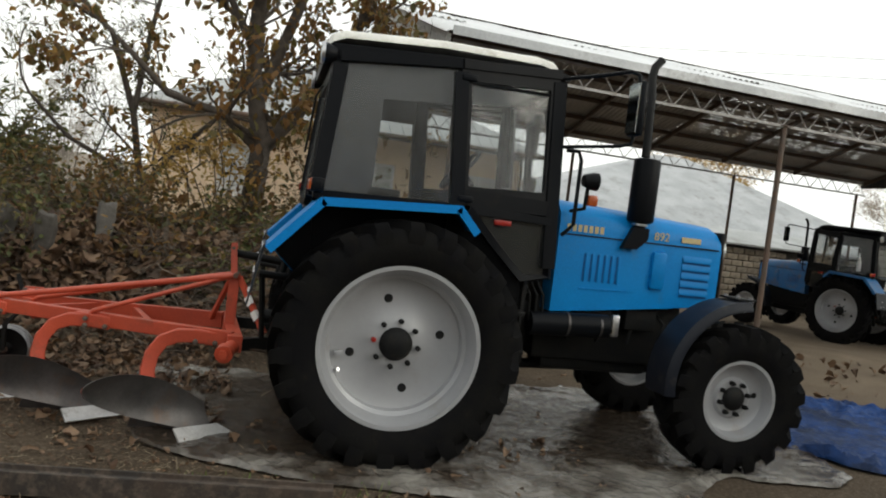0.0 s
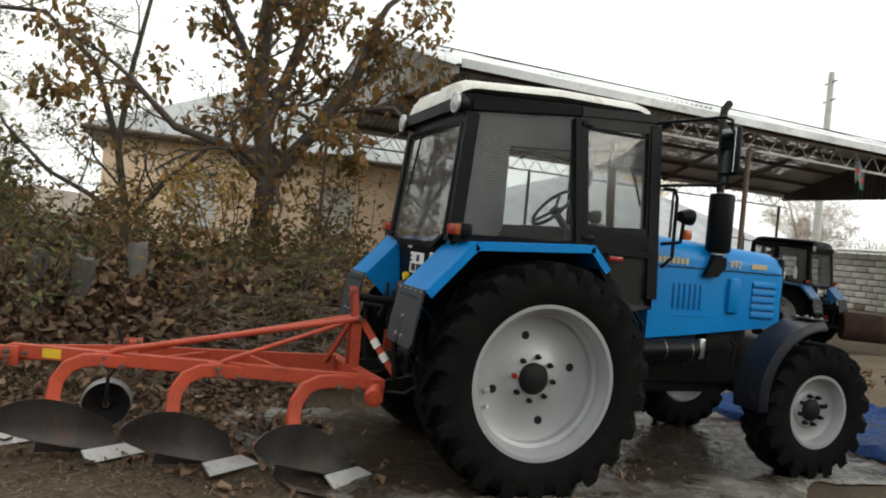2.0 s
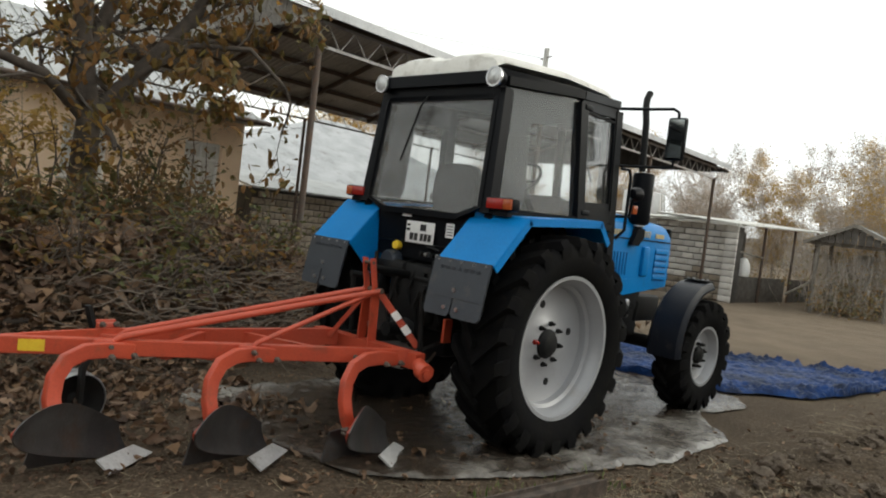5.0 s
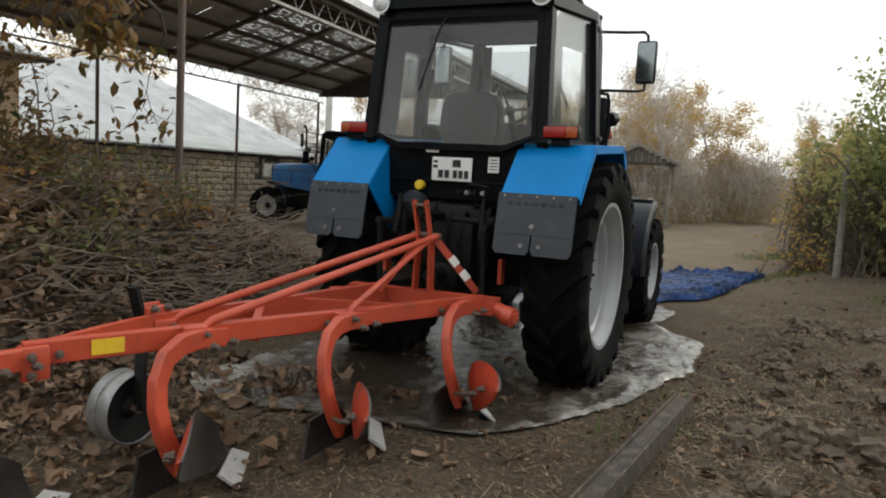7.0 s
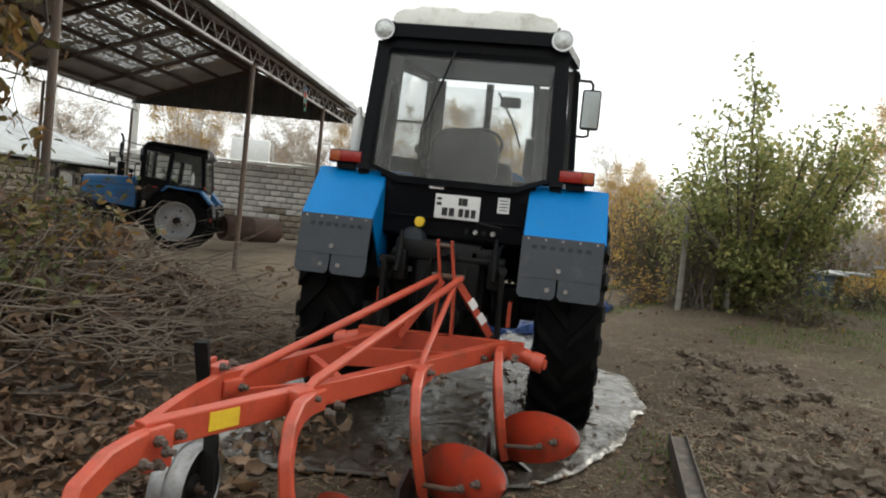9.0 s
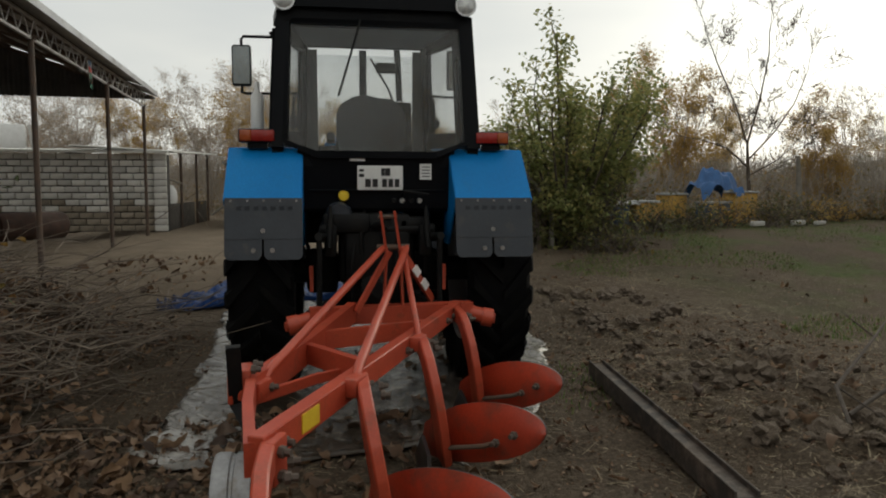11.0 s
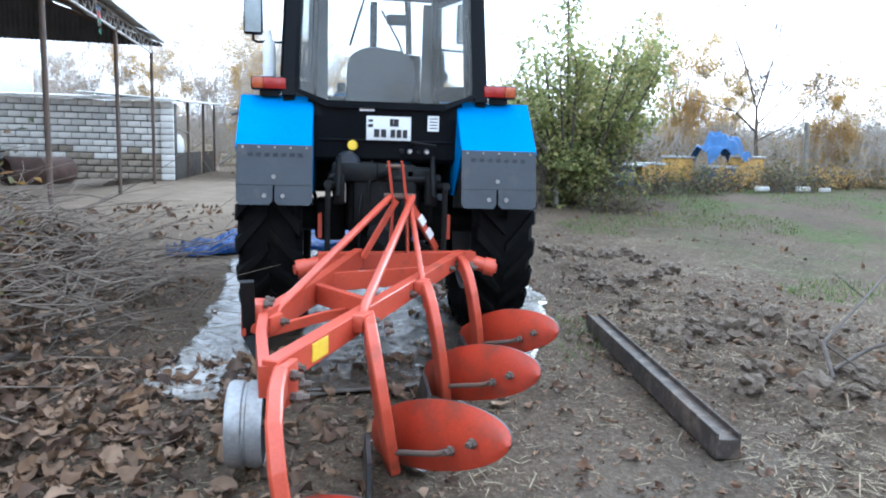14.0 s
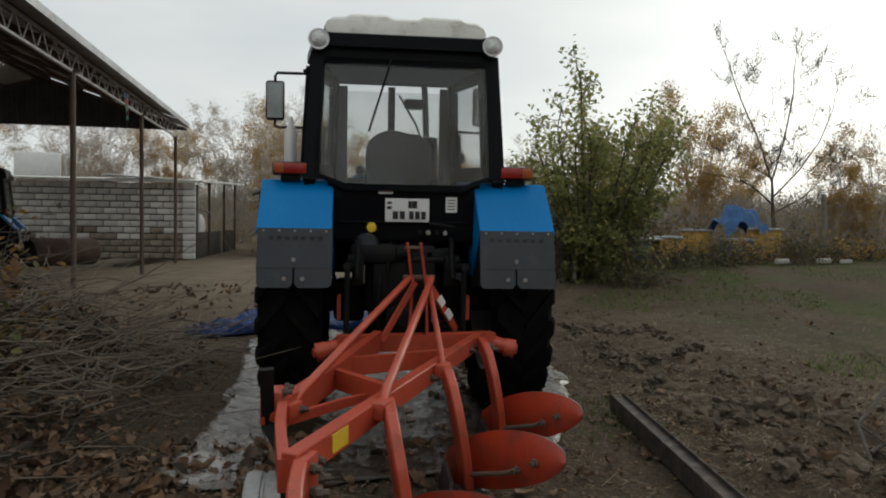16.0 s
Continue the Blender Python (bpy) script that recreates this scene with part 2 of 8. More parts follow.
M_ZINC = mat("weathered_zinc_sheet", (0.42, 0.43, 0.44), (0.33, 0.34, 0.35), rough=0.5, metal=0.35, scale=1.2, fine=30, bump=0.05, dirt=(0.20, 0.19, 0.18), dirt_amt=0.3)
M_SLATE = mat("grey_fibre_cement_roof", (0.40, 0.41, 0.41), (0.32, 0.33, 0.33), rough=0.8, scale=0.8, fine=20, bump=0.15, dirt=(0.22, 0.21, 0.19), dirt_amt=0.3)
M_DARKSHEET = mat("dark_grey_sheet", (0.10, 0.098, 0.098), (0.075, 0.074, 0.075), rough=0.8, scale=1.5, bump=0.1, dirt=(0.06, 0.055, 0.05), dirt_amt=0.4)
M_PLASTER = mat("peach_plaster", (0.86, 0.65, 0.45), (0.80, 0.59, 0.40), rough=0.9, scale=1.4, fine=45, bump=0.2, dirt=(0.60, 0.45, 0.30), dirt_amt=0.25)
M_BLOCK = mat("grey_white_stone_block", (0.74, 0.72, 0.68), (0.60, 0.58, 0.545), rough=0.92, scale=3, fine=30, bump=0.4, dirt=(0.34, 0.31, 0.27), dirt_amt=0.15, vary=0.2)
M_BLOCKT = mat("tan_stone_block", (0.34, 0.29, 0.23), (0.26, 0.225, 0.18), rough=0.92, scale=3, fine=30, bump=0.4, dirt=(0.16, 0.14, 0.12), dirt_amt=0.35, vary=0.22)
M_MORTAR = mat("dark_mortar", (0.055, 0.05, 0.045), (0.04, 0.037, 0.033), rough=0.95, scale=4, bump=0.4)
M_BARK = mat("grey_brown_bark", (0.085, 0.068, 0.055), (0.05, 0.041, 0.034), rough=0.95, scale=9, fine=40, bump=0.6)
M_TWIG = mat("dry_twig_bark", (0.115, 0.092, 0.072), (0.07, 0.056, 0.045), rough=0.95, scale=9, fine=50, bump=0.3)
M_OLDW = mat("rotting_grey_wood", (0.11, 0.10, 0.09), (0.07, 0.062, 0.055), rough=0.95, scale=7, bump=0.5, dirt=(0.05, 0.045, 0.035), dirt_amt=0.5)
M_PALETW = mat("weathered_stake_wood", (0.24, 0.22, 0.19), (0.17, 0.155, 0.135), rough=0.9, scale=6, bump=0.3)
M_BEAM = mat("dark_rusted_channel_steel", (0.032, 0.027, 0.024), (0.06, 0.044, 0.034), rough=0.75, metal=0.15, scale=6, bump=0.3, dirt=(0.15, 0.115, 0.09), dirt_amt=0.5)
M_CLOD = mat("dry_soil_clod", (0.15, 0.115, 0.084), (0.10, 0.076, 0.056), rough=1.0, scale=10, fine=45, bump=0.8)
M_BRUSH = mat("grey_brushwood_bark", (0.20, 0.16, 0.125), (0.085, 0.066, 0.052), rough=0.95, scale=7, fine=50, bump=0.3)
# far bark: distance haze is mixed into this pale colour
M_FARTWIG = mat("haze_paled_twigs", (0.40, 0.36, 0.32), (0.31, 0.275, 0.24), rough=0.95, scale=4, bump=0.2)
M_FENDER = mat("blue_black_plastic", (0.008, 0.010, 0.016), (0.012, 0.014, 0.02), rough=0.36, scale=4, bump=0.04, dirt=(0.045, 0.043, 0.04), dirt_amt=0.2, spec=0.2, grain=0.15)
M_CONC = mat("pale_concrete", (0.48, 0.47, 0.44), (0.40, 0.39, 0.37), rough=0.9, scale=4, bump=0.2)


# ---------- mesh helpers ----------
def shaped(name, bm, material):
    bm.normal_update()
    me = bpy.data.meshes.new(name)
    bm.to_mesh(me)
    bm.free()
    me.shade_smooth()
    me.set_sharp_from_angle(angle=radians(38))
    for m in (material if isinstance(material, (list, tuple)) else [material]):
        me.materials.append(m)
    return me


def part(name, bm, material, parent, label=""):
    """Links a bmesh, given in its thing's own coordinates, as one mesh object under a thing or a part."""
    ob = new(name, shaped(name, bm, material))
    ob.parent = parent
    return tagged(ob, label)


def piece(name, me, parent, m=None, label=""):
    """A part on shared mesh data."""
    ob = new(name, me)
    ob.parent = parent
    if m is not None:
        ob.matrix_basis = m
    return tagged(ob, label)


def thing(name, label, category, m=None, group="", kind=""):
    ob = new(name)
    ob.empty_display_size = 0.1
    if m is not None:
        ob.matrix_basis = m
    return tagged(ob, label, category, group, kind)


def structure(name, bm, material, label=""):
    ob = new(name, shaped(name, bm, material))
    return tagged(ob, label, "", "", "structure")


def box(bm, c, s, m=None, bev=0.0):
    r = bmesh.ops.create_cube(bm, size=1.0)
    vs = r["verts"]
    bmesh.ops.scale(bm, vec=s, verts=vs)
    if bev:
        es = list({e for v in vs for e in v.link_edges})
        rb = bmesh.ops.bevel(bm, geom=es, offset=bev, segments=2, affect="EDGES", profile=0.5)
        vs = list({v for f in rb["faces"] for v in f.verts} | {v for v in vs if v.is_valid})
    t = Matrix.Translation(c) @ (m or Matrix())
    bmesh.ops.transform(bm, matrix=t, verts=vs)
    return bm


def tube(bm, pts, r, n=8, flat=None):
    """A round bar along points; r: one radius or one for each point; flat: (half width, half height) for a square bar."""
    pts = [Vector(p) for p in pts]
    rs = r if isinstance(r, (list, tuple)) else [r] * len(pts)
    rings, ref = [], None
    for i, p in enumerate(pts):
        d = (pts[min(i + 1, len(pts) - 1)] - pts[max(i - 1, 0)]).normalized()
        if ref is None:
            ref = Vector((0, 0, 1)) if abs(d.z) < 0.9 else Vector((0, 1, 0))
        side = d.cross(ref).normalized()
        up = side.cross(d).normalized()
        ref = up
        if flat:
            a, b = flat
            offs = [side * sx * a + up * sy * b for sx, sy in ((1, 1), (-1, 1), (-1, -1), (1, -1))]
        else:
            offs = [side * math.cos(2 * math.pi * k / n) * rs[i] + up * math.sin(2 * math.pi * k / n) * rs[i] for k in range(n)]
        rings.append([bm.verts.new(p + o) for o in offs])
    for a, b in zip(rings, rings[1:]):
        for k in range(len(a)):
            j = (k + 1) % len(a)
            bm.faces.new((a[k], a[j], b[j], b[k]))
    bm.faces.new(rings[0][::-1])
    bm.faces.new(rings[-1])
    return bm


def prism(bm, poly, y0, y1, axis="y"):
    """A polygon in the plane across the axis, drawn out from y0 to y1."""
    def at(p, v):
        return {"y": (p[0], v, p[1]), "x": (v, p[0], p[1]), "z": (p[0], p[1], v)}[axis]
    a = [bm.verts.new(at(p, y0)) for p in poly]
    b = [bm.verts.new(at(p, y1)) for p in poly]
    k = len(poly)
    fs = [bm.faces.new(a), bm.faces.new(b[::-1])]
    for i in range(k):
        j = (i + 1) % k
        fs.append(bm.faces.new((a[j], a[i], b[i], b[j])))
    bmesh.ops.recalc_face_normals(bm, faces=fs)
    return bm


def lathe(bm, prof, c=(0, 0, 0), n=32, axis="y", closed=False):
    """A profile of (radius, distance along the axis) turned about the axis through c."""
    c = Vector(c)
    rings = []
    for r, o in prof:
        ring = []
        for k in range(n):
            a = 2 * math.pi * k / n
            u, v = r * math.cos(a), r * math.sin(a)
            p = {"y": (u, o, v), "x": (o, u, v), "z": (u, v, o)}[axis]
            ring.append(bm.verts.new(c + Vector(p)))
        rings.append(ring)
    fs = []
    pairs = list(zip(rings, rings[1:])) + ([(rings[-1], rings[0])] if closed else [])
    for a, b in pairs:
        for k in range(n):
            j = (k + 1) % n
            fs.append(bm.faces.new((a[k], a[j], b[j], b[k])))
    if not closed:
        for ring in (rings[0], rings[-1]):
            fs.append(bm.faces.new(ring))
    bmesh.ops.recalc_face_normals(bm, faces=fs)
    return bm


def sheet(bm, quad, t):
    """A flat plate through four corners, of thickness t."""
    q = [Vector(p) for p in quad]
    nrm = (q[1] - q[0]).cross(q[-1] - q[0]).normalized() * t / 2
    a = [bm.verts.new(p + nrm) for p in q]
    b = [bm.verts.new(p - nrm) for p in q]
    fs = [bm.faces.new(a), bm.faces.new(b[::-1])]
    for i in range(len(q)):
        j = (i + 1) % len(q)
        fs.append(bm.faces.new((a[j], a[i], b[i], b[j])))
    bmesh.ops.recalc_face_normals(bm, faces=fs)
    return bm


def BM():
    return bmesh.new()


def grid_mesh(name, xs, ys, height, material, smooth=True):
    nx, ny = len(xs), len(ys)
    verts = [(x, y, height(x, y)) for y in ys for x in xs]
    faces = [(j * nx + i, j * nx + i + 1, (j + 1) * nx + i + 1, (j + 1) * nx + i) for j in range(ny - 1) for i in range(nx - 1)]
    me = bpy.data.meshes.new(name)
    me.from_pydata(verts, [], faces)
    if smooth:
        me.shade_smooth()
    me.materials.append(material)
    return me


def leaf_mesh(name, places, sizes, rng, material, droop=0.5, flat=False, shape="oval"):
    """Many bent leaf blades in one mesh: each of six corners folded along its midrib."""
    k = len(places)
    P = np.array(places, float)
    S = np.array(sizes, float)[:, None]
    az = rng.uniform(0, 2 * np.pi, k)
    if flat:
        tilt = rng.normal(0, 0.3, k)
    else:
        tilt = rng.normal(-droop, 0.45, k)
    d = np.stack([np.cos(az) * np.cos(tilt), np.sin(az) * np.cos(tilt), np.sin(tilt)], 1)
    side = np.stack([-np.sin(az), np.cos(az), rng.normal(0, 0.45, k)], 1)
    side /= np.linalg.norm(side, axis=1)[:, None]
    up = np.cross(d, side)
    w = 0.28 * S * rng.uniform(0.8, 1.3, k)[:, None]
    curl = rng.uniform(-0.12, 0.28, k)[:, None] * S
    v = np.stack([P, P + d * S * 0.35 + side * w + up * curl, P + d * S * 0.72 + side * w * 0.75 + up * curl * 1.2, P + d * S,
                  P + d * S * 0.72 - side * w * 0.75 + up * curl * 1.2, P + d * S * 0.35 - side * w + up * curl, P + d * S * 0.5], 1).reshape(-1, 3)
    base = np.arange(k)[:, None] * 7
    f = np.concatenate([base + [0, 1, 6], base + [1, 2, 6], base + [2, 3, 6], base + [3, 4, 6], base + [4, 5, 6], base + [5, 0, 6]], 1).reshape(-1, 3)
    me = bpy.data.meshes.new(name)
    me.from_pydata(v.tolist(), [], f.tolist())
    me.materials.append(material)
    return me


def small_leaves(name, places, sizes, rng, material):
    """Far foliage: one folded kite of two faces for each leaf."""
    k = len(places)
    P, S = np.array(places, float), np.array(sizes, float)[:, None]
    d = rng.normal(0, 1, (k, 3))
    d /= np.linalg.norm(d, axis=1)[:, None]
    e = np.cross(d, rng.normal(0, 1, (k, 3)))
    e /= np.linalg.norm(e, axis=1)[:, None]
    n = np.cross(d, e)
    v = np.stack([P, P + d * S * 0.5 + e * S * 0.32 + n * S * 0.1, P + d * S, P + d * S * 0.5 - e * S * 0.32 + n * S * 0.1], 1).reshape(-1, 3)
    base = np.arange(k)[:, None] * 4
    f = np.concatenate([base + [0, 1, 2], base + [0, 2, 3]], 1).reshape(-1, 3)
    me = bpy.data.meshes.new(name)
    me.from_pydata(v.tolist(), [], f.tolist())
    me.materials.append(material)
    return me


def fine_twigs(name, roots, dirs, lengths, rng, material, width=0.006):
    """Many thin tapered three-sided twigs in one mesh."""
    k = len(roots)
    P, D = np.array(roots, float), np.array(dirs, float)
    D /= np.linalg.norm(D, axis=1)[:, None] + 1e-9
    a = np.cross(D, rng.normal(0, 1, (k, 3)))
    a /= np.linalg.norm(a, axis=1)[:, None] + 1e-9
    c = np.cross(D, a)
    L = np.array(lengths, float)[:, None]
    bend = P + D * L * 0.55 + rng.normal(0, 0.06, (k, 3)) * L
    tip = P + D * L + rng.normal(0, 0.14, (k, 3)) * L
    w = width * rng.uniform(0.6, 1.3, k)[:, None]
    tri = [a * w, (-0.5 * a + 0.87 * c) * w, (-0.5 * a - 0.87 * c) * w]
    v = np.stack([P + o for o in tri] + [bend + o * 0.7 for o in tri] + [tip], 1).reshape(-1, 3)
    base = np.arange(k)[:, None] * 7
    f3 = np.concatenate([base + [3, 4, 6], base + [4, 5, 6], base + [5, 3, 6]], 1).reshape(-1, 3).tolist()
    f4 = np.concatenate([base + [0, 1, 4, 3], base + [1, 2, 5, 4], base + [2, 0, 3, 5]], 1).reshape(-1, 4).tolist()
    me = bpy.data.meshes.new(name)
    me.from_pydata(v.tolist(), [], f3 + f4)
    me.materials.append(material)
    return me


def litter_mesh(name, places, sizes, rng, material, rows=5, cols=3, lean=0.2):
    """Many dry leaves in one mesh, each a blade of some cross-rows, curled along and across, with an uneven rim."""
    k = len(places)
    P, S = np.array(places, float)[:, None, None, :], np.array(sizes, float)
    az, tilt, roll = rng.uniform(0, 2 * np.pi, k), rng.normal(0.02, lean, k), rng.normal(0, 0.15 + lean, k)
    d = np.stack([np.cos(az) * np.cos(tilt), np.sin(az) * np.cos(tilt), np.sin(tilt)], 1)
    s0 = np.stack([-np.sin(az), np.cos(az), np.zeros(k)], 1)
    u0 = np.cross(d, s0)
    s = s0 * np.cos(roll)[:, None] + u0 * np.sin(roll)[:, None]
    u = np.cross(d, s)
    along, across = np.linspace(0, 1, rows), np.linspace(-1, 1, cols)
    belly = rng.uniform(0.7, 1.25, k)[:, None]
    wide = np.clip(np.sin(np.pi * (0.04 + 0.93 * along[None, :]) ** belly), 0.0, 1.0) ** 0.75
    A = (along[None, :, None] - 0.5) * S[:, None, None] * np.ones((1, 1, cols))
    W = wide[:, :, None] * across[None, None, :] * (S * rng.uniform(0.14, 0.40, k))[:, None, None]
    W = W * (1 + rng.normal(0, 0.12, (k, rows, 1)) * np.sign(across)[None, None, :]) * (1 + rng.normal(0, 0.07, (k, rows, cols)))
    A = A + rng.normal(0, 0.03, (k, rows, cols)) * S[:, None, None]
    A = A + (rng.normal(0, 0.22, k) * S)[:, None, None] * (np.abs(across) ** 2)[None, None, :] * 0.5
    bend, fold = rng.normal(0.06, 0.2, k) * S, rng.normal(0.06, 0.16, k) * S
    twist = rng.normal(0, 0.14, k) * S
    H = bend[:, None, None] * ((2 * along - 1) ** 2)[None, :, None] + fold[:, None, None] * (np.abs(across) ** 1.6)[None, None, :] * wide[:, :, None]
    H = H + twist[:, None, None] * (2 * along - 1)[None, :, None] * across[None, None, :] + rng.normal(0, 0.022, (k, rows, cols)) * S[:, None, None]
    W = W + (rng.normal(0, 0.10, k) * S)[:, None, None] * np.sin(np.pi * along)[None, :, None]
    v = P + A[..., None] * d[:, None, None, :] + W[..., None] * s[:, None, None, :] + H[..., None] * u[:, None, None, :]
    lowest = v[..., 2].min(axis=(1, 2))
    v[..., 2] += np.maximum(0.0, P[:, 0, 0, 2] - 0.004 - lowest)[:, None, None]
    quad = np.array([[cols * i + j, cols * i + j + 1, cols * (i + 1) + j + 1, cols * (i + 1) + j] for i in range(rows - 1) for j in range(cols - 1)])
    f = (np.arange(k)[:, None, None] * rows * cols + quad[None]).reshape(-1, 4)
    me = bpy.data.meshes.new(name)
    me.from_pydata(v.reshape(-1, 3).tolist(), [], f.tolist())
    me.shade_smooth()
    me.materials.append(material)
    return me

# ---------- ground ----------
def smooth_step(a, b, v):
    t = min(1.0, max(0.0, (v - a) / (b - a)))
    return t * t * (3 - 2 * t)


def ground_z(x, y):
    """Height of the ground: a bank of earth and prunings beside the tractor, a dug strip on the other side."""
    z = 0.03 * noise.noise((x * 0.35, y * 0.35, 0.0)) + 0.012 * noise.noise((x * 1.7, y * 1.7, 3.0))
    bank = smooth_step(1.5, 3.9, y) * (1 - smooth_step(5.2, 7.2, y)) * (1 - smooth_step(0.2, 3.0, x)) * smooth_step(-16, -9, x)
    z += bank * (0.95 + 0.22 * noise.noise((x * 0.9, y * 0.9, 7.0)) + 0.1 * noise.noise((x * 2.6, y * 2.6, 1.0)))
    dug = smooth_step(-1.55, -2.2, y) * (1 - smooth_step(-2.7, -4.2, y)) * (1 - smooth_step(3.0, 5.5, x)) * smooth_step(-6.5, -3.6, x)
    z += dug * (0.05 + 0.09 * abs(noise.noise((x * 2.2, y * 2.2, 5.0))) + 0.08 * noise.noise((x * 6.0, y * 6.0, 2.0)) + 0.04 * abs(noise.noise((x * 13.0, y * 13.0, 8.0))))
    z += 0.30 * smooth_step(2.5, 8.0, x) * smooth_step(-1.6, -3.4, y) + 0.2 * smooth_step(3.0, 9.0, x) * smooth_step(-3.5, -7.5, y)
    z -= 0.28 * smooth_step(6.0, 11.0, x) * smooth_step(5.3, 8.0, y) * (1 - smooth_step(20, 30, x))
    z += 0.012 * noise.noise((x * 5, y * 5, 9.0))
    if -1.7 < x < 4.0 and -1.6 < y < 1.5:
        z = min(z, 0.01) * 0.5
    return z


def ground_material():
    m = bpy.data.materials.new("bare_soil_with_grass")
    m.use_nodes = True
    n, l = m.node_tree.nodes, m.node_tree.links
    b = n["Principled BSDF"]
    co = n.new("ShaderNodeTexCoord")

    def nz(scale, detail=6.0, rough=0.6):
        t = n.new("ShaderNodeTexNoise")
        t.inputs["Scale"].default_value, t.inputs["Detail"].default_value, t.inputs["Roughness"].default_value = scale, detail, rough
        l.new(co.outputs["Object"], t.inputs["Vector"])
        return t.outputs["Fac"]

    def ramp(fac, stops):
        r = n.new("ShaderNodeValToRGB")
        el = r.color_ramp.elements
        while len(el) < len(stops):
            el.new(0.5)
        for e, (p, c) in zip(el, stops):
            e.position, e.color = p, (*c, 1) if len(c) == 3 else c
        l.new(fac, r.inputs["Fac"])
        return r.outputs["Color"]

    def mix(fac, a, c):
        k = n.new("ShaderNodeMix")
        k.data_type = "RGBA"
        l.new(fac, k.inputs[0])
        l.new(a, k.inputs[6])
        l.new(c, k.inputs[7])
        return k.outputs[2]

    soil = ramp(nz(0.9), [(0.3, (0.050, 0.035, 0.023)), (0.55, (0.100, 0.073, 0.049)), (0.75, (0.165, 0.126, 0.088))])
    crumbs = ramp(nz(38, 5, 0.7), [(0.30, (0.018, 0.013, 0.009)), (0.5, (0.082, 0.062, 0.044)), (0.74, (0.29, 0.235, 0.17))])
    k1 = n.new("ShaderNodeMix")
    k1.data_type = "RGBA"
    k1.inputs[0].default_value = 0.5
    l.new(soil, k1.inputs[6])
    l.new(crumbs, k1.inputs[7])
    grass = ramp(nz(14, 6, 0.75), [(0.3, (0.036, 0.046, 0.014)), (0.55, (0.068, 0.100, 0.026)), (0.75, (0.14, 0.145, 0.058))])
    sep = n.new("ShaderNodeSeparateXYZ")
    l.new(co.outputs["Object"], sep.inputs[0])
    mr = n.new("ShaderNodeMapRange")
    mr.inputs[1].default_value, mr.inputs[2].default_value = -3.6, -7.5
    l.new(sep.outputs["Y"], mr.inputs[0])
    patch = n.new("ShaderNodeMath")
    patch.operation = "MULTIPLY"
    l.new(mr.outputs[0], patch.inputs[0])
    pr = n.new("ShaderNodeMapRange")
    pr.inputs[1].default_value, pr.inputs[2].default_value = 0.46, 0.62
    l.new(nz(0.55, 7, 0.7), pr.inputs[0])
    l.new(pr.outputs[0], patch.inputs[1])
    yard = ramp(nz(1.3), [(0.3, (0.19, 0.148, 0.108)), (0.7, (0.29, 0.232, 0.17))])
    yr = n.new("ShaderNodeMapRange")
    yr.inputs[1].default_value, yr.inputs[2].default_value, yr.inputs[4].default_value = 3.0, 9.0, 0.75
    l.new(sep.outputs["X"], yr.inputs[0])
    ys = n.new("ShaderNodeMapRange")
    ys.inputs[1].default_value, ys.inputs[2].default_value = -3.5, -1.5
    l.new(sep.outputs["Y"], ys.inputs[0])
    ym = n.new("ShaderNodeMath")
    ym.operation = "MULTIPLY"
    l.new(yr.outputs[0], ym.inputs[0])
    l.new(ys.outputs[0], ym.inputs[1])
    # dry dust trodden pale along the footway behind the plough
    dust = ramp(nz(21, 6, 0.7), [(0.3, (0.075, 0.063, 0.051)), (0.7, (0.25, 0.215, 0.175))])
    d1, d2, d3 = (n.new("ShaderNodeMapRange") for _ in range(3))
    d4, d5 = n.new("ShaderNodeMath"), n.new("ShaderNodeMath")
    d1.inputs[1].default_value, d1.inputs[2].default_value = -1.9, -3.3
    l.new(sep.outputs["X"], d1.inputs[0])
    d2.inputs[1].default_value, d2.inputs[2].default_value = -0.3, -1.0
    l.new(sep.outputs["Y"], d2.inputs[0])
    d3.inputs[1].default_value, d3.inputs[2].default_value, d3.inputs[4].default_value = 0.38, 0.6, 0.75
    l.new(nz(1.6, 7, 0.7), d3.inputs[0])
    for q, (p0, p1) in ((d4, (d1.outputs[0], d2.outputs[0])), (d5, (d4.outputs[0], d3.outputs[0]))):
        q.operation = "MULTIPLY"
        l.new(p0, q.inputs[0])
        l.new(p1, q.inputs[1])
    bare = mix(d5.outputs[0], mix(ym.outputs[0], k1.outputs[2], yard), dust)
    col = mix(patch.outputs[0], bare, grass)
    l.new(col, b.inputs["Base Color"])
    b.inputs["Roughness"].default_value = 0.95
    b.inputs["Specular IOR Level"].default_value = 0.2
    bp = n.new("ShaderNodeBump")
    bp.inputs["Strength"].default_value, bp.inputs["Distance"].default_value = 0.9, 0.035
    l.new(nz(26, 7, 0.72), bp.inputs["Height"])
    l.new(bp.outputs["Normal"], b.inputs["Normal"])
    return m


def spaced(lo, a, b, hi, step, far):
    """Values from lo to hi, close together between a and b and wider apart beyond."""
    v, out = a, []
    while v < b:
        out.append(v)
        v += step
    out.append(b)
    d, v = step, b
    while v < hi:
        d = min(d * far, 120)
        v += d
        out.append(v)
    d, v = step, a
    while v > lo:
        d = min(d * far, 120)
        v -= d
        out.insert(0, v)
    return out


M_GROUND = ground_material()
gx, gy = spaced(-900, -6.5, 6.0, 900, 0.07, 1.22), spaced(-900, -4.6, 6.0, 900, 0.07, 1.22)
ground = new("ground", grid_mesh("ground", gx, gy, ground_z, M_GROUND))
tagged(ground, "bare brown soil with leaf litter and patches of grass", "ground", "", "structure")


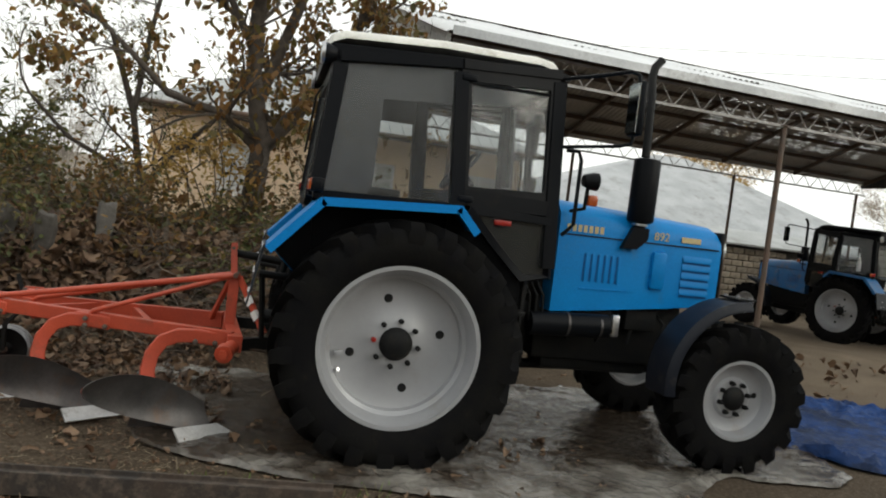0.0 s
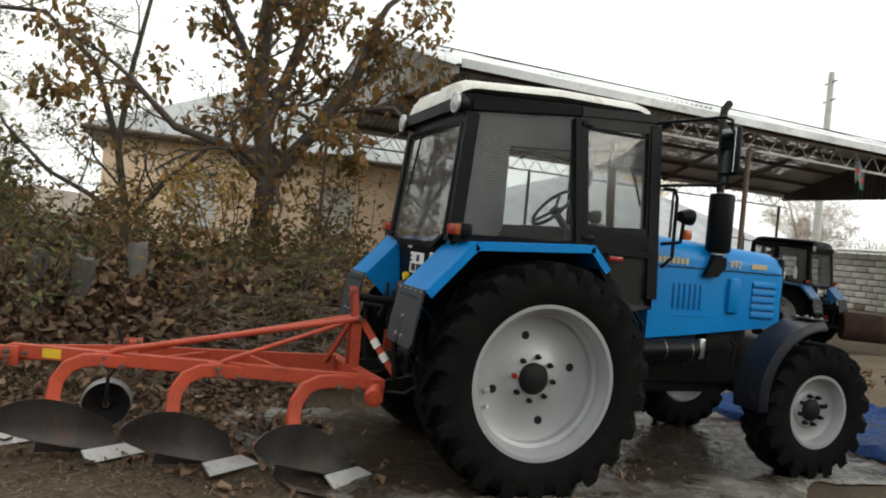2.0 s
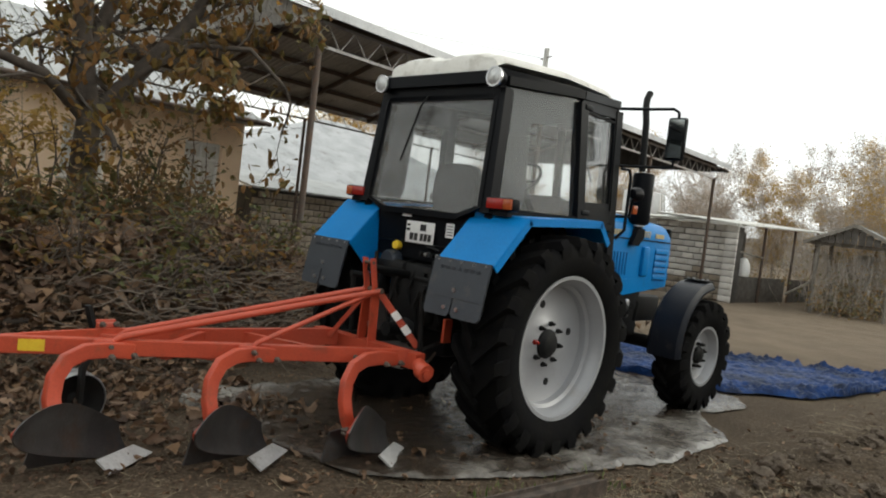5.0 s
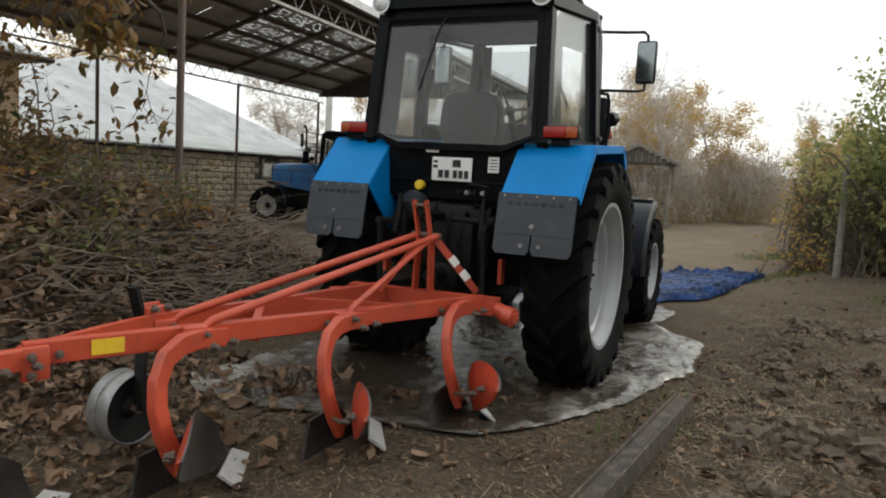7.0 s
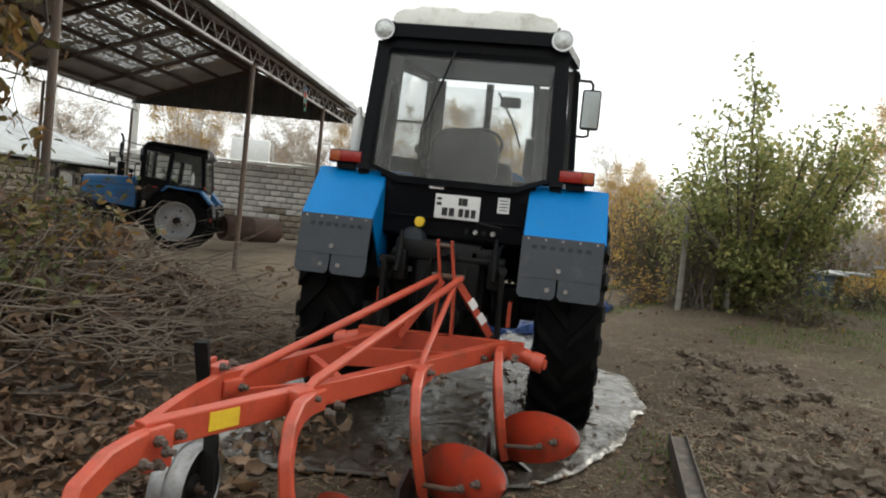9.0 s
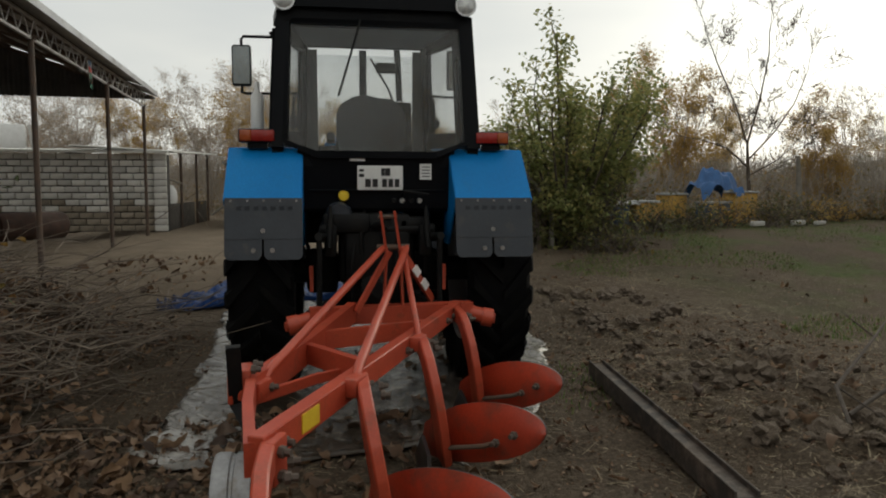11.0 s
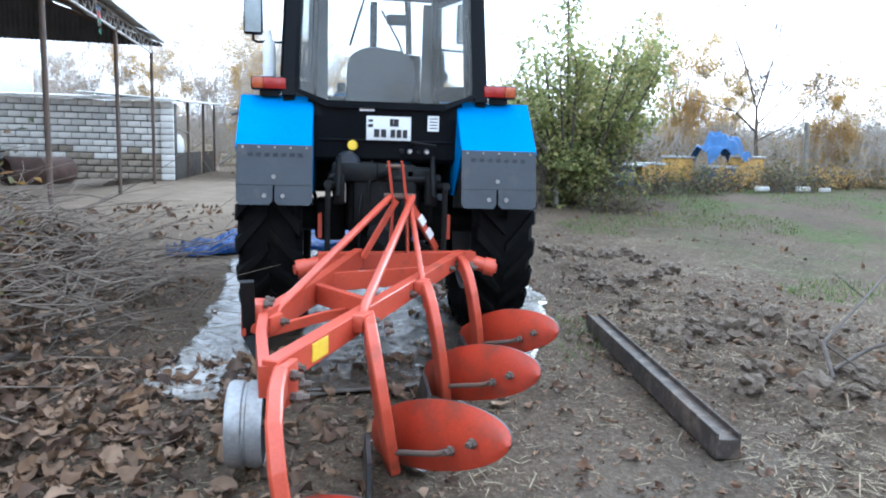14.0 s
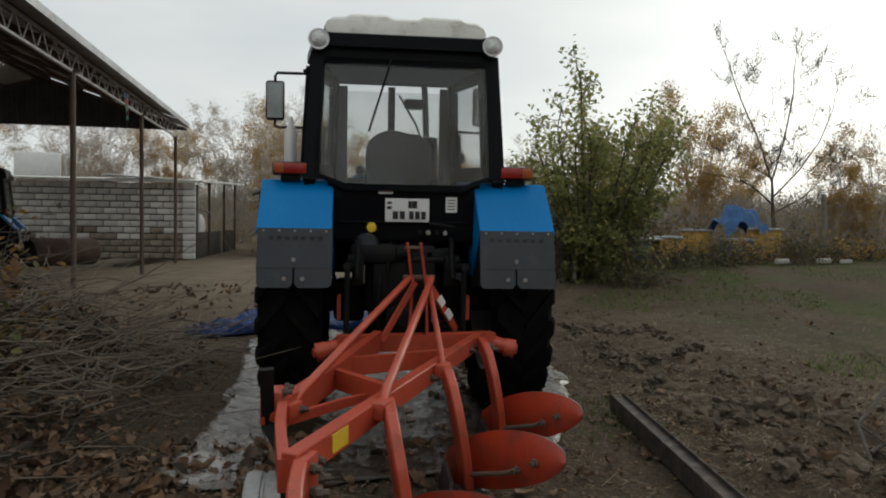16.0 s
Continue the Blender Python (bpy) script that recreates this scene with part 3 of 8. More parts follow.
# ---------- open shed ----------
SHED = pose(1.42, 4.42, 0, 0, 0, 3.9)
SX0, SX1, SY0, SY1, SRY = -0.1, 15.15, 0.0, 7.2, 3.6
EAVE, RIDGE, CHORD = 4.06, 5.27, 3.64


def roof_z(y):
    return EAVE + (RIDGE - EAVE) * (1 - abs(y - SRY) / (SRY - SY0))


def shed_sheet(name, xs, ys, height, gap=None):
    """A corrugated sheet with bright zinc above and a darker underside 6 mm below; gap(i, j): a cell punched through.
    """
    nx, ny = len(xs), len(ys)
    k = nx * ny
    verts = [(x, y, height(x, y)) for y in ys for x in xs]
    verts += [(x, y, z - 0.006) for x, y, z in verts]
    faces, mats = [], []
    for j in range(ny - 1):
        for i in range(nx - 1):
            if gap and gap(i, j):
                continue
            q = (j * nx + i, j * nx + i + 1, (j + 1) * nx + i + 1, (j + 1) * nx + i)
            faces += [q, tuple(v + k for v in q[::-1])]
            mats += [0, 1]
    me = bpy.data.meshes.new(name)
    me.from_pydata(verts, [], faces)
    me.polygons.foreach_set("material_index", mats)
    me.shade_smooth()
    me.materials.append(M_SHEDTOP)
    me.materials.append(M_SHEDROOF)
    return me


def shed():
    s = thing("open_shed", "open steel shed with a corrugated roof on thin posts", "shed", SHED)
    for y in (SY0, SY1):
        for x in (0.05, 5.55, 10.5, 14.85):
            b = BM()
            tube(b, [(x, y, -0.3), (x, y, CHORD + 0.02)], 0.045 if y == SY0 else 0.04, 12)
            box(b, (x, y, CHORD), (0.2, 0.14, 0.012))
            part("post", b, M_RUSTP, s)
    for y in (SY0, SY1):
        lo, hi = (CHORD, EAVE - 0.1)
        for z in (lo, hi):
            part("truss_chord", tube(BM(), [(SX0, y, z), (SX1, y, z)], 0.022, flat=(0.025, 0.02)), M_TRUSS, s)
        nn = 30
        st = (SX1 - SX0) / nn
        for i in range(2 * nn):
            z0, z1 = (lo, hi) if i % 2 == 0 else (hi, lo)
            part("truss_web", tube(BM(), [(SX0 + st * i / 2, y, z0), (SX0 + st * (i + 1) / 2, y, z1)], 0.011, 6), M_TRUSS, s)
    for x in (SX0 + 0.08, 2.6, 5.25, 7.7, 10.05, 12.5, SX1 - 0.1):
        b = BM()
        tube(b, [(x, SY0, EAVE - 0.1), (x, SRY, RIDGE - 0.1), (x, SY1, EAVE - 0.1)], 0.03, flat=(0.03, 0.05))
        part("rafter", b, M_RUSTP, s)
    for y in (0.15, 0.9, 1.75, 2.6, 3.45, 3.75, 4.6, 5.45, 6.3, 7.05):
        b = BM()
        tube(b, [(SX0 - 0.1, y, roof_z(y) - 0.05), (SX1 + 0.1, y, roof_z(y) - 0.05)], 0.03, flat=(0.035, 0.045))
        part("purlin", b, M_RUSTP, s)
    rng = random.Random(5)
    # corrugated sheets laid in rows, with loose laps; old slotted planks over part of the back slope
    for row, (y0, y1) in enumerate(((-0.28, 0.98), (0.9, 2.2), (2.12, 3.6), (3.6, 5.0), (4.9, 6.2), (6.1, 7.48))):
        x, col = SX0 - 0.2, 0
        while x < SX1 + 0.15:
            w = 1.02
            lift, skew = rng.uniform(0.0, 0.025), rng.uniform(-0.015, 0.015)
            wave = lambda px, py: roof_z(py) + 0.02 + lift * (1 if py == y0 else 0.3) + 0.016 * math.sin(2 * math.pi * px / 0.13) + skew * (px - x)
            slotted = (row == 3 and 8 <= col <= 13) or (row == 4 and 8 <= col <= 13)
            if slotted:
                xs = [x + w * i / 10 for i in range(11)]
                ys = [y0 + (y1 - y0) * (i // 2 + 0.3 * (i % 2)) / 20 for i in range(41)]
                flat_ = lambda px, py: roof_z(py) + 0.025 + lift * 0.3
                holes = {(i, j) for i in range(1, 9) for j in range(1, 39) if j % 2 == 0 and (i + 2 * (j // 2)) % 5 != 0 and (j // 2) % 7 and rng.random() < 0.75}
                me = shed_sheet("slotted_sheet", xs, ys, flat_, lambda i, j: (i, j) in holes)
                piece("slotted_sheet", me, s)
            else:
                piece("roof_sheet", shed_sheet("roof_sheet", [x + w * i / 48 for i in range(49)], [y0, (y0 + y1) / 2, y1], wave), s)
            x += w - (0.03 if rng.random() > 0.08 else -0.015)
            col += 1
    b = BM()
    for sy in (-1, 1):
        sheet(b, [(SX0 - 0.2, SRY, RIDGE + 0.06), (SX1 + 0.2, SRY, RIDGE + 0.06), (SX1 + 0.2, SRY + 0.16 * sy, RIDGE + 0.012), (SX0 - 0.2, SRY + 0.16 * sy, RIDGE + 0.012)], 0.004)
    part("ridge_cap", b, M_RUSTP, s)
    # gable cladding: pale translucent sheet at the near end, dark grey at the far end
    for gxp in (SX0 - 0.12, SX1 + 0.05):
        ys = [-0.25 + 0.0325 * i for i in range(int(7.7 / 0.0325))]
        vs, fs = [], []
        for i, y in enumerate(ys):
            dx = 0.03 * math.sin(2 * math.pi * y / 0.13)
            vs += [(gxp + dx, y, min(CHORD + (0.25 if gxp < 1 else 0.22), roof_z(y))), (gxp + dx, y, roof_z(y) - (0.0 if gxp < 1 else 0.05))]
            if i:
                fs.append((2 * i - 2, 2 * i, 2 * i + 1, 2 * i - 1))
        me = bpy.data.meshes.new("gable_cladding")
        me.from_pydata(vs, [], fs)
        me.shade_smooth()
        me.materials.append(M_GABLE if gxp < 1 else M_DARKSHEET)
        piece("gable_cladding", me, s)
    b = BM()
    tube(b, [(SX0 - 0.1, -0.3, EAVE - 0.04), (SX1 + 0.1, -0.3, EAVE - 0.04)], 0.02, flat=(0.012, 0.06))
    part("eave_fascia", b, M_ZINC, s)
    return s


M_GABLE = leaf_mat("translucent_gable_sheet", [(0.78, 0.78, 0.77), (0.70, 0.70, 0.69)], 0.45, 0.55)
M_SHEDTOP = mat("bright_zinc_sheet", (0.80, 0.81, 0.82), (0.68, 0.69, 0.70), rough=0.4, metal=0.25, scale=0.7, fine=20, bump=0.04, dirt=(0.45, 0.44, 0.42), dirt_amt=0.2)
M_SHEDROOF = mat("darker_sheet_underside", (0.46, 0.45, 0.44), (0.34, 0.33, 0.32), rough=0.7, scale=0.7, fine=20, bump=0.08, dirt=(0.22, 0.21, 0.19), dirt_amt=0.3)
shed()


# ---------- house ----------
HX0, HX1, HY, HZ = -3.8, 5.55, 13.3, 3.35
HWIN = [(-2.2, -1.2), (1.2, 2.2), (4.0, 5.0)]


def house():
    h = thing("house", "single-storey peach plastered house with a grey hipped roof", "house")
    edges = [HX0] + [v for p in HWIN for v in p] + [HX1]
    for a, c in zip(edges[0::2], edges[1::2]):
        w = BM()
        box(w, ((a + c) / 2, HY + 0.15, HZ / 2), (c - a, 0.3, HZ))
        part("wall_panel", w, M_PLASTER, h)
    for a, c in HWIN:
        w = BM()
        box(w, ((a + c) / 2, HY + 0.15, 0.72), (c - a, 0.3, 1.44))
        part("wall_panel", w, M_PLASTER, h)
        w = BM()
        box(w, ((a + c) / 2, HY + 0.15, (2.72 + HZ) / 2), (c - a, 0.3, HZ - 2.72))
        part("wall_panel", w, M_PLASTER, h)
    w = BM()
    for x in (HX0 + 0.15, HX1 - 0.15):
        box(w, (x, HY + 3.8, HZ / 2), (0.3, 7.0, HZ))
    box(w, ((HX0 + HX1) / 2, HY + 7.4, HZ / 2), (HX1 - HX0, 0.3, HZ))
    part("side_wall", w, M_PLASTER, h)
    b = BM()
    box(b, ((HX0 + HX1) / 2, HY - 0.03, 0.35), (HX1 - HX0 + 0.02, 0.06, 0.7))
    part("plinth", b, M_CONC, h)
    b = BM()
    o = 0.45
    ex0, ex1, ey0, ey1, ez = HX0 - o, HX1 + o, HY - o, HY + 7.5 + o, HZ + 0.02
    r0, r1, ry, rz = ex0 + 4.0, ex1 - 4.0, (ey0 + ey1) / 2, 5.6
    low = [b.verts.new(p) for p in ((ex0, ey0, ez), (ex1, ey0, ez), (ex1, ey1, ez), (ex0, ey1, ez))]
    top = [b.verts.new(p) for p in ((ex0, ey0, ez + 0.1), (ex1, ey0, ez + 0.1), (ex1, ey1, ez + 0.1), (ex0, ey1, ez + 0.1))]
    ra, rb = b.verts.new((r0, ry, rz)), b.verts.new((r1, ry, rz))
    b.faces.new(low[::-1])
    for i in range(4):
        j = (i + 1) % 4
        b.faces.new((low[i], low[j], top[j], top[i]))
    b.faces.new((top[0], top[1], rb, ra))
    b.faces.new((top[1], top[2], rb))
    b.faces.new((top[2], top[3], ra, rb))
    b.faces.new((top[3], top[0], ra))
    roof = part("roof", b, M_SLATE, h, "grey corrugated fibre-cement roof")
    for k in range(1, 30):
        f = k / 30
        x = ex0 + (ex1 - ex0) * f
        reach = min(1.0, (x - ex0) / 4.0, (ex1 - x) / 4.0)
        b = BM()
        y1, z1 = ey0 + (ry - ey0) * reach, ez + 0.1 + (rz - ez - 0.1) * reach
        tube(b, [(x, ey0, ez + 0.115), (x, y1, z1 + 0.015)], 0.02, 6)
        part("roof_rib", b, M_SLATE, roof)
    b = BM()
    tube(b, [(ex0, ey0 - 0.05, ez + 0.04), (ex1, ey0 - 0.05, ez + 0.04)], 0.06, 8)
    part("gutter", b, M_RUSTP, h)
    for a, c in HWIN:
        win = part("window", box(BM(), ((a + c) / 2, HY + 0.22, 2.08), (c - a, 0.02, 1.28)), M_PANE, h)
        f = BM()
        for x in (a + 0.035, (a + c) / 2, c - 0.035):
            box(f, (x, HY + 0.19, 2.08), (0.07, 0.06, 1.28), bev=0.005)
        for z in (1.475, 2.3, 2.685):
            box(f, ((a + c) / 2, HY + 0.188, z), (c - a - 0.002, 0.055, 0.07), bev=0.005)
        part("frame", f, M_WHITE, win)
        part("sill", box(BM(), ((a + c) / 2, HY - 0.03, 1.42), (c - a + 0.12, 0.2, 0.04), bev=0.005), M_CONC, win)
    return h


house()


# ---------- long low building, yard wall ----------
def barn():
    h = thing("barn", "long low stone-block barn with a pale metal hipped roof", "barn")
    x0, x1, y0 = 7.0, 19.4, 15.0
    b = BM()
    box(b, ((x0 + x1) / 2, y0 + 0.2, 0.65), (x1 - x0, 0.3, 2.3))
    box(b, (x1 - 0.15, y0 + 4.4, 0.65), (0.3, 8.0, 2.3))
    box(b, (x0 + 0.15, y0 + 4.4, 0.65), (0.3, 8.0, 2.3))
    wall = part("block_wall", b, M_MORTAR, h)
    b = BM()
    sheet(b, [(x0 - 0.3, y0 - 0.35, 1.8), (x1 + 0.3, y0 - 0.35, 1.8), (x1 + 0.3, y0 + 3.2, 2.4), (x0 - 0.3, y0 + 3.2, 2.4)], 0.06)
    part("front_roof", b, M_SLATE, h)
    b = BM()
    pts = [(x0 - 1.0, y0 + 2.5, 2.2), (x1 + 3.2, y0 + 2.5, 2.2), (x1 + 3.2, y0 + 14, 2.2), (x0 - 1.0, y0 + 14, 2.2)]
    v = [b.verts.new(p) for p in pts]
    a, c = b.verts.new((15.0, y0 + 8.2, 5.3)), b.verts.new((16.6, y0 + 8.2, 5.3))
    b.faces.new((v[0], v[1], c, a))
    b.faces.new((v[1], v[2], c))
    b.faces.new((v[2], v[3], a, c))
    b.faces.new((v[3], v[0], a))
    b.faces.new(v[::-1])
    part("main_roof", b, M_ZINC, h, "pale grey metal roof")
    win = part("window", box(BM(), (16.2, y0 + 0.03, 1.25), (0.75, 0.02, 0.5)), M_PANE, h)
    f = BM()
    for x in (15.84, 16.56):
        box(f, (x, y0 + 0.01, 1.25), (0.06, 0.06, 0.56))
    for z in (0.99, 1.51):
        box(f, (16.2, y0 + 0.012, z), (0.78, 0.055, 0.06))
    part("frame", f, M_PALETW, win)
    blocks(wall, x0, x1, y0, -0.3, 1.8, "x", M_BLOCKT, skip=lambda x, z: 15.6 < x < 16.8 and 0.9 < z < 1.6)
    return h


BLOCK_MESH = {}


def block_mesh(w, h, d, material):
    key = (w, h, d, material.name)
    if key not in BLOCK_MESH:
        BLOCK_MESH[key] = shaped("block", box(BM(), (0, 0, 0), (w, d, h), bev=0.018), material)
    return BLOCK_MESH[key]


def blocks(parent, u0, u1, face, z0, z1, along, material, skip=None):
    """Courses of stone blocks, each one proud of the mortar by its own amount."""
    rng = random.Random(int(face * 10))
    me = block_mesh(0.372, 0.172, 0.1, material)
    low = block_mesh(0.372, 0.172, 0.1, M_BLOCKT)
    z, row = z0 + 0.1, 0
    while z < z1 - 0.05:
        u = u0 + 0.2 + (0.2 if row % 2 else 0.0)
        while u < u1 - 0.15:
            if not (skip and skip(u, z)):
                d = rng.uniform(0.0, 0.018)
                if along == "x":
                    m = pose(u, face + 0.03 - d, z, 0, rng.uniform(-0.6, 0.6), 0)
                else:
                    m = pose(face + 0.03 - d, u, z, 0, rng.uniform(-0.6, 0.6), 90)
                piece("block", low if z < 0.55 + 0.5 * rng.random() ** 2 else me, parent, m)
            u += 0.4
        z += 0.2
        row += 1


barn()
WX, WY0, WY1, WZ = 18.3, 5.5, 15.0, 2.36


def yard_wall():
    b = BM()
    box(b, (WX + 0.2, (WY0 + WY1) / 2, WZ / 2), (0.3, WY1 - WY0, WZ))
    wall = structure("wall_yard", b, M_MORTAR, "rough stone-block yard wall with a pale sheet coping")
    b = BM()
    box(b, (WX + 0.1, WY0 - 0.02, WZ / 2), (0.42, 0.38, WZ + 0.02), bev=0.01)
    pillar = part("pillar", b, M_MORTAR, wall)
    me = block_mesh(0.385, 0.185, 0.1, M_BLOCK)
    for i in range(12):
        piece("block", me, pillar, pose(WX - 0.13, WY0 - 0.02, 0.1 + 0.2 * i, 0, 0, 90))
    b = BM()
    sheet(b, [(WX - 0.35, WY0 - 0.3, WZ + 0.07), (WX - 0.35, WY1, WZ + 0.1), (WX + 1.6, WY1, WZ + 0.22), (WX + 1.6, WY0 - 0.3, WZ + 0.2)], 0.08)
    part("coping_sheet", b, M_ROOF, wall)
    blocks(wall, WY0, WY1, WX, 0.0, WZ, "y", M_BLOCK)
    return wall


yard_wall()


def lean_to():
    s = thing("lean_to", "small open lean-to with a pale sheet roof beside a stone wall", "lean-to")
    y = WY0 - 0.2
    for x in (20.4, 23.2, 25.6):
        part("post", tube(BM(), [(x, y, -0.1), (x, y, 2.43 + 0.035 * (x - 18.1))], 0.045, 8), M_RUSTP, s)
    xs = [18.1 + 0.05 * i for i in range(170)]
    b = BM()
    lo = [[b.verts.new((x, yy, z + 0.035 * (x - 18.1) + 0.02 * math.sin(2 * math.pi * x / 0.2))) for x in xs] for yy, z in ((y - 0.25, 2.44), (y + 2.8, 2.60))]
    hi = [[b.verts.new(v.co + Vector((0, 0, 0.03))) for v in row] for row in lo]
    for r0, r1 in ((lo[0], lo[1]), (hi[1], hi[0]), (hi[0], lo[0])):
        for i in range(len(xs) - 1):
            b.faces.new((r0[i + 1], r0[i], r1[i], r1[i + 1]))
    part("sheet_roof", b, M_ROOF, s, "pale corrugated sheet roof")
    for x in (19.4, 21.8, 24.4):
        part("board", box(BM(), (x, y + 0.06, 0.42), (2.2, 0.04, 0.84), bev=0.008), M_OLDW, s)
    part("rail", tube(BM(), [(18.5, y, 1.62), (20.4, y, 1.5)], 0.03, 8), M_PALETW, s)
    part("back_wall", box(BM(), (22.2, y + 2.9, 1.2), (7.4, 0.2, 2.5)), M_OLDW, s)
    part("sack", lathe(BM(), [(0.0, 0.84), (0.2, 0.85), (0.23, 1.0), (0.2, 1.25), (0.1, 1.42), (0.0, 1.44)], (19.2, y + 0.12, 0), 14, "z"), M_WHITE, s, "white filled sack")
    return s


lean_to()


def water_tank():
    """A white box on an angle-iron stand, with a ladder."""
    t = thing("water_tank", "white box-shaped water tank on a steel stand behind a wall", "water tank", pose(27.0, 13.6, -0.2, 0, 0, 20))
    b = box(BM(), (0, 0, 3.55), (1.2, 1.7, 1.15), bev=0.05)
    body = part("tank_body", b, M_WHITE, t)
    part("lid", lathe(BM(), [(0.0, 4.12), (0.25, 4.12), (0.25, 4.18), (0.0, 4.2)], n=16, axis="z"), M_WHITE, body)
    for x in (-0.5, 0.5):
        for y in (-0.75, 0.75):
            part("leg", box(BM(), (x, y, 1.48), (0.07, 0.07, 3.0)), M_RUSTP, t)
    for z in (1.6, 2.9):
        part("brace", box(BM(), (-0.5, 0, z), (0.05, 1.5, 0.05)), M_RUSTP, t)
    ladder = part("ladder", tube(BM(), [(-0.7, -1.5, 0.1), (-0.66, -1.0, 4.1)], 0.03, 6), M_CONC, t)
    part("rail", tube(BM(), [(-1.1, -1.45, 0.1), (-1.06, -0.95, 4.1)], 0.03, 6), M_CONC, ladder)
    for k in range(11):
        f = 0.06 + 0.085 * k
        part("rung", tube(BM(), [(-0.7 + 0.04 * f, -1.5 + 0.5 * f, 0.1 + 4 * f), (-1.1 + 0.04 * f, -1.45 + 0.5 * f, 0.1 + 4 * f)], 0.018, 6), M_CONC, ladder)


water_tank()


def well_hut():
    """A small gabled shelter on posts."""
    t = thing("garden_hut", "small weathered gabled shelter on wooden posts", "hut", pose(20.0, 2.5, 0, 0, 0, 6))
    for x in (0.0, 2.2):
        for y in (-1.0, 1.0):
            part("post", tube(BM(), [(x, y, -0.2), (x + 0.03, y, 2.25)], 0.06, 8), M_PALETW, t)
    for sy in (-1, 1):
        roof = part("roof_slope", sheet(BM(), [(-0.35, 0, 2.80), (2.6, 0, 2.80), (2.6, 1.35 * sy, 2.17), (-0.35, 1.35 * sy, 2.17)], 0.03), M_SLATE, t)
        for k in range(9):
            x = -0.3 + 0.35 * k
            part("roof_rib", tube(BM(), [(x, 0.02 * sy, 2.815), (x, 1.34 * sy, 2.19)], 0.016, 6), M_SLATE, roof)
        part("barge_board", tube(BM(), [(-0.38, 0, 2.79), (-0.38, 1.36 * sy, 2.155)], 0.02, flat=(0.015, 0.05)), M_PALETW, t)
        part("plate", tube(BM(), [(-0.2, 1.0 * sy, 2.28), (2.4, 1.0 * sy, 2.28)], 0.03, flat=(0.03, 0.04)), M_PALETW, t)
    for k in range(11):
        y = -1.0 + 0.2 * k
        part("gable_board", box(BM(), (-0.3, y, 2.24 + 0.22 * (1 - abs(y))), (0.025, 0.18, 0.44 * (1.12 - abs(y)))), M_OLDW, t)
    part("tie_beam", tube(BM(), [(-0.1, -1.2, 2.16), (-0.1, 1.2, 2.18)], 0.03, flat=(0.03, 0.05)), M_PALETW, t)
    part("pillar", box(BM(), (1.3, -0.15, 0.9), (0.3, 0.42, 2.1), bev=0.02), M_CONC, t, "pale stone pillar")
    part("brace", tube(BM(), [(0.0, 1.0, 1.0), (-0.1, 1.75, 0.45)], 0.04, 8), M_PALETW, t)
    part("low_fence", box(BM(), (2.0, 0.0, 0.5), (0.05, 1.9, 0.9), bev=0.01), M_OLDW, t)


well_hut()

# ---------- tractor ----------
def tyre_bm(R, half, rim_r, lugs):
    b = BM()
    rb = R - 0.045
    prof = [(rim_r, -half * 0.72), (rim_r + 0.03, -half * 0.86), ((rim_r + rb) / 2, -half), (rb - 0.06, -half * 0.97), (rb - 0.015, -half * 0.8), (rb, -half * 0.4), (rb + 0.003, 0),
            (rb, half * 0.4), (rb - 0.015, half * 0.8), (rb - 0.06, half * 0.97), ((rim_r + rb) / 2, half), (rim_r + 0.03, half * 0.86), (rim_r, half * 0.72)]
    lathe(b, prof, n=64, closed=True)
    for s in (-1, 1):
        for k in range(lugs):
            a0 = 2 * math.pi * (k + (0.5 if s > 0 else 0)) / lugs
            rows = []
            for f, top in ((0.02, R), (0.45, R - 0.002), (0.92, R - 0.012), (1.03, R - 0.06), (1.0, R - 0.13)):
                o = s * half * f
                a = a0 + 0.30 * min(f, 0.95) * (1 if f < 1.0 else 1.0)
                wdt = 0.024 / R + 0.02 * f / R
                low = top - 0.06
                if f >= 1.0:
                    low = top - 0.02
                rows.append([(a - wdt, o, top), (a + wdt, o, top), (a + wdt * 1.35, o * 0.985, low), (a - wdt * 1.35, o * 0.985, low)])
            vr = [[b.verts.new((r * math.cos(a), o, r * math.sin(a))) for a, o, r in row] for row in rows]
            for p, q in zip(vr, vr[1:]):
                for i in range(4):
                    j = (i + 1) % 4
                    b.faces.new((p[i], p[j], q[j], q[i]) if s > 0 else (p[j], p[i], q[i], q[j]))
            b.faces.new(vr[0])
            b.faces.new(vr[-1])
    bmesh.ops.recalc_face_normals(b, faces=b.faces)
    return b


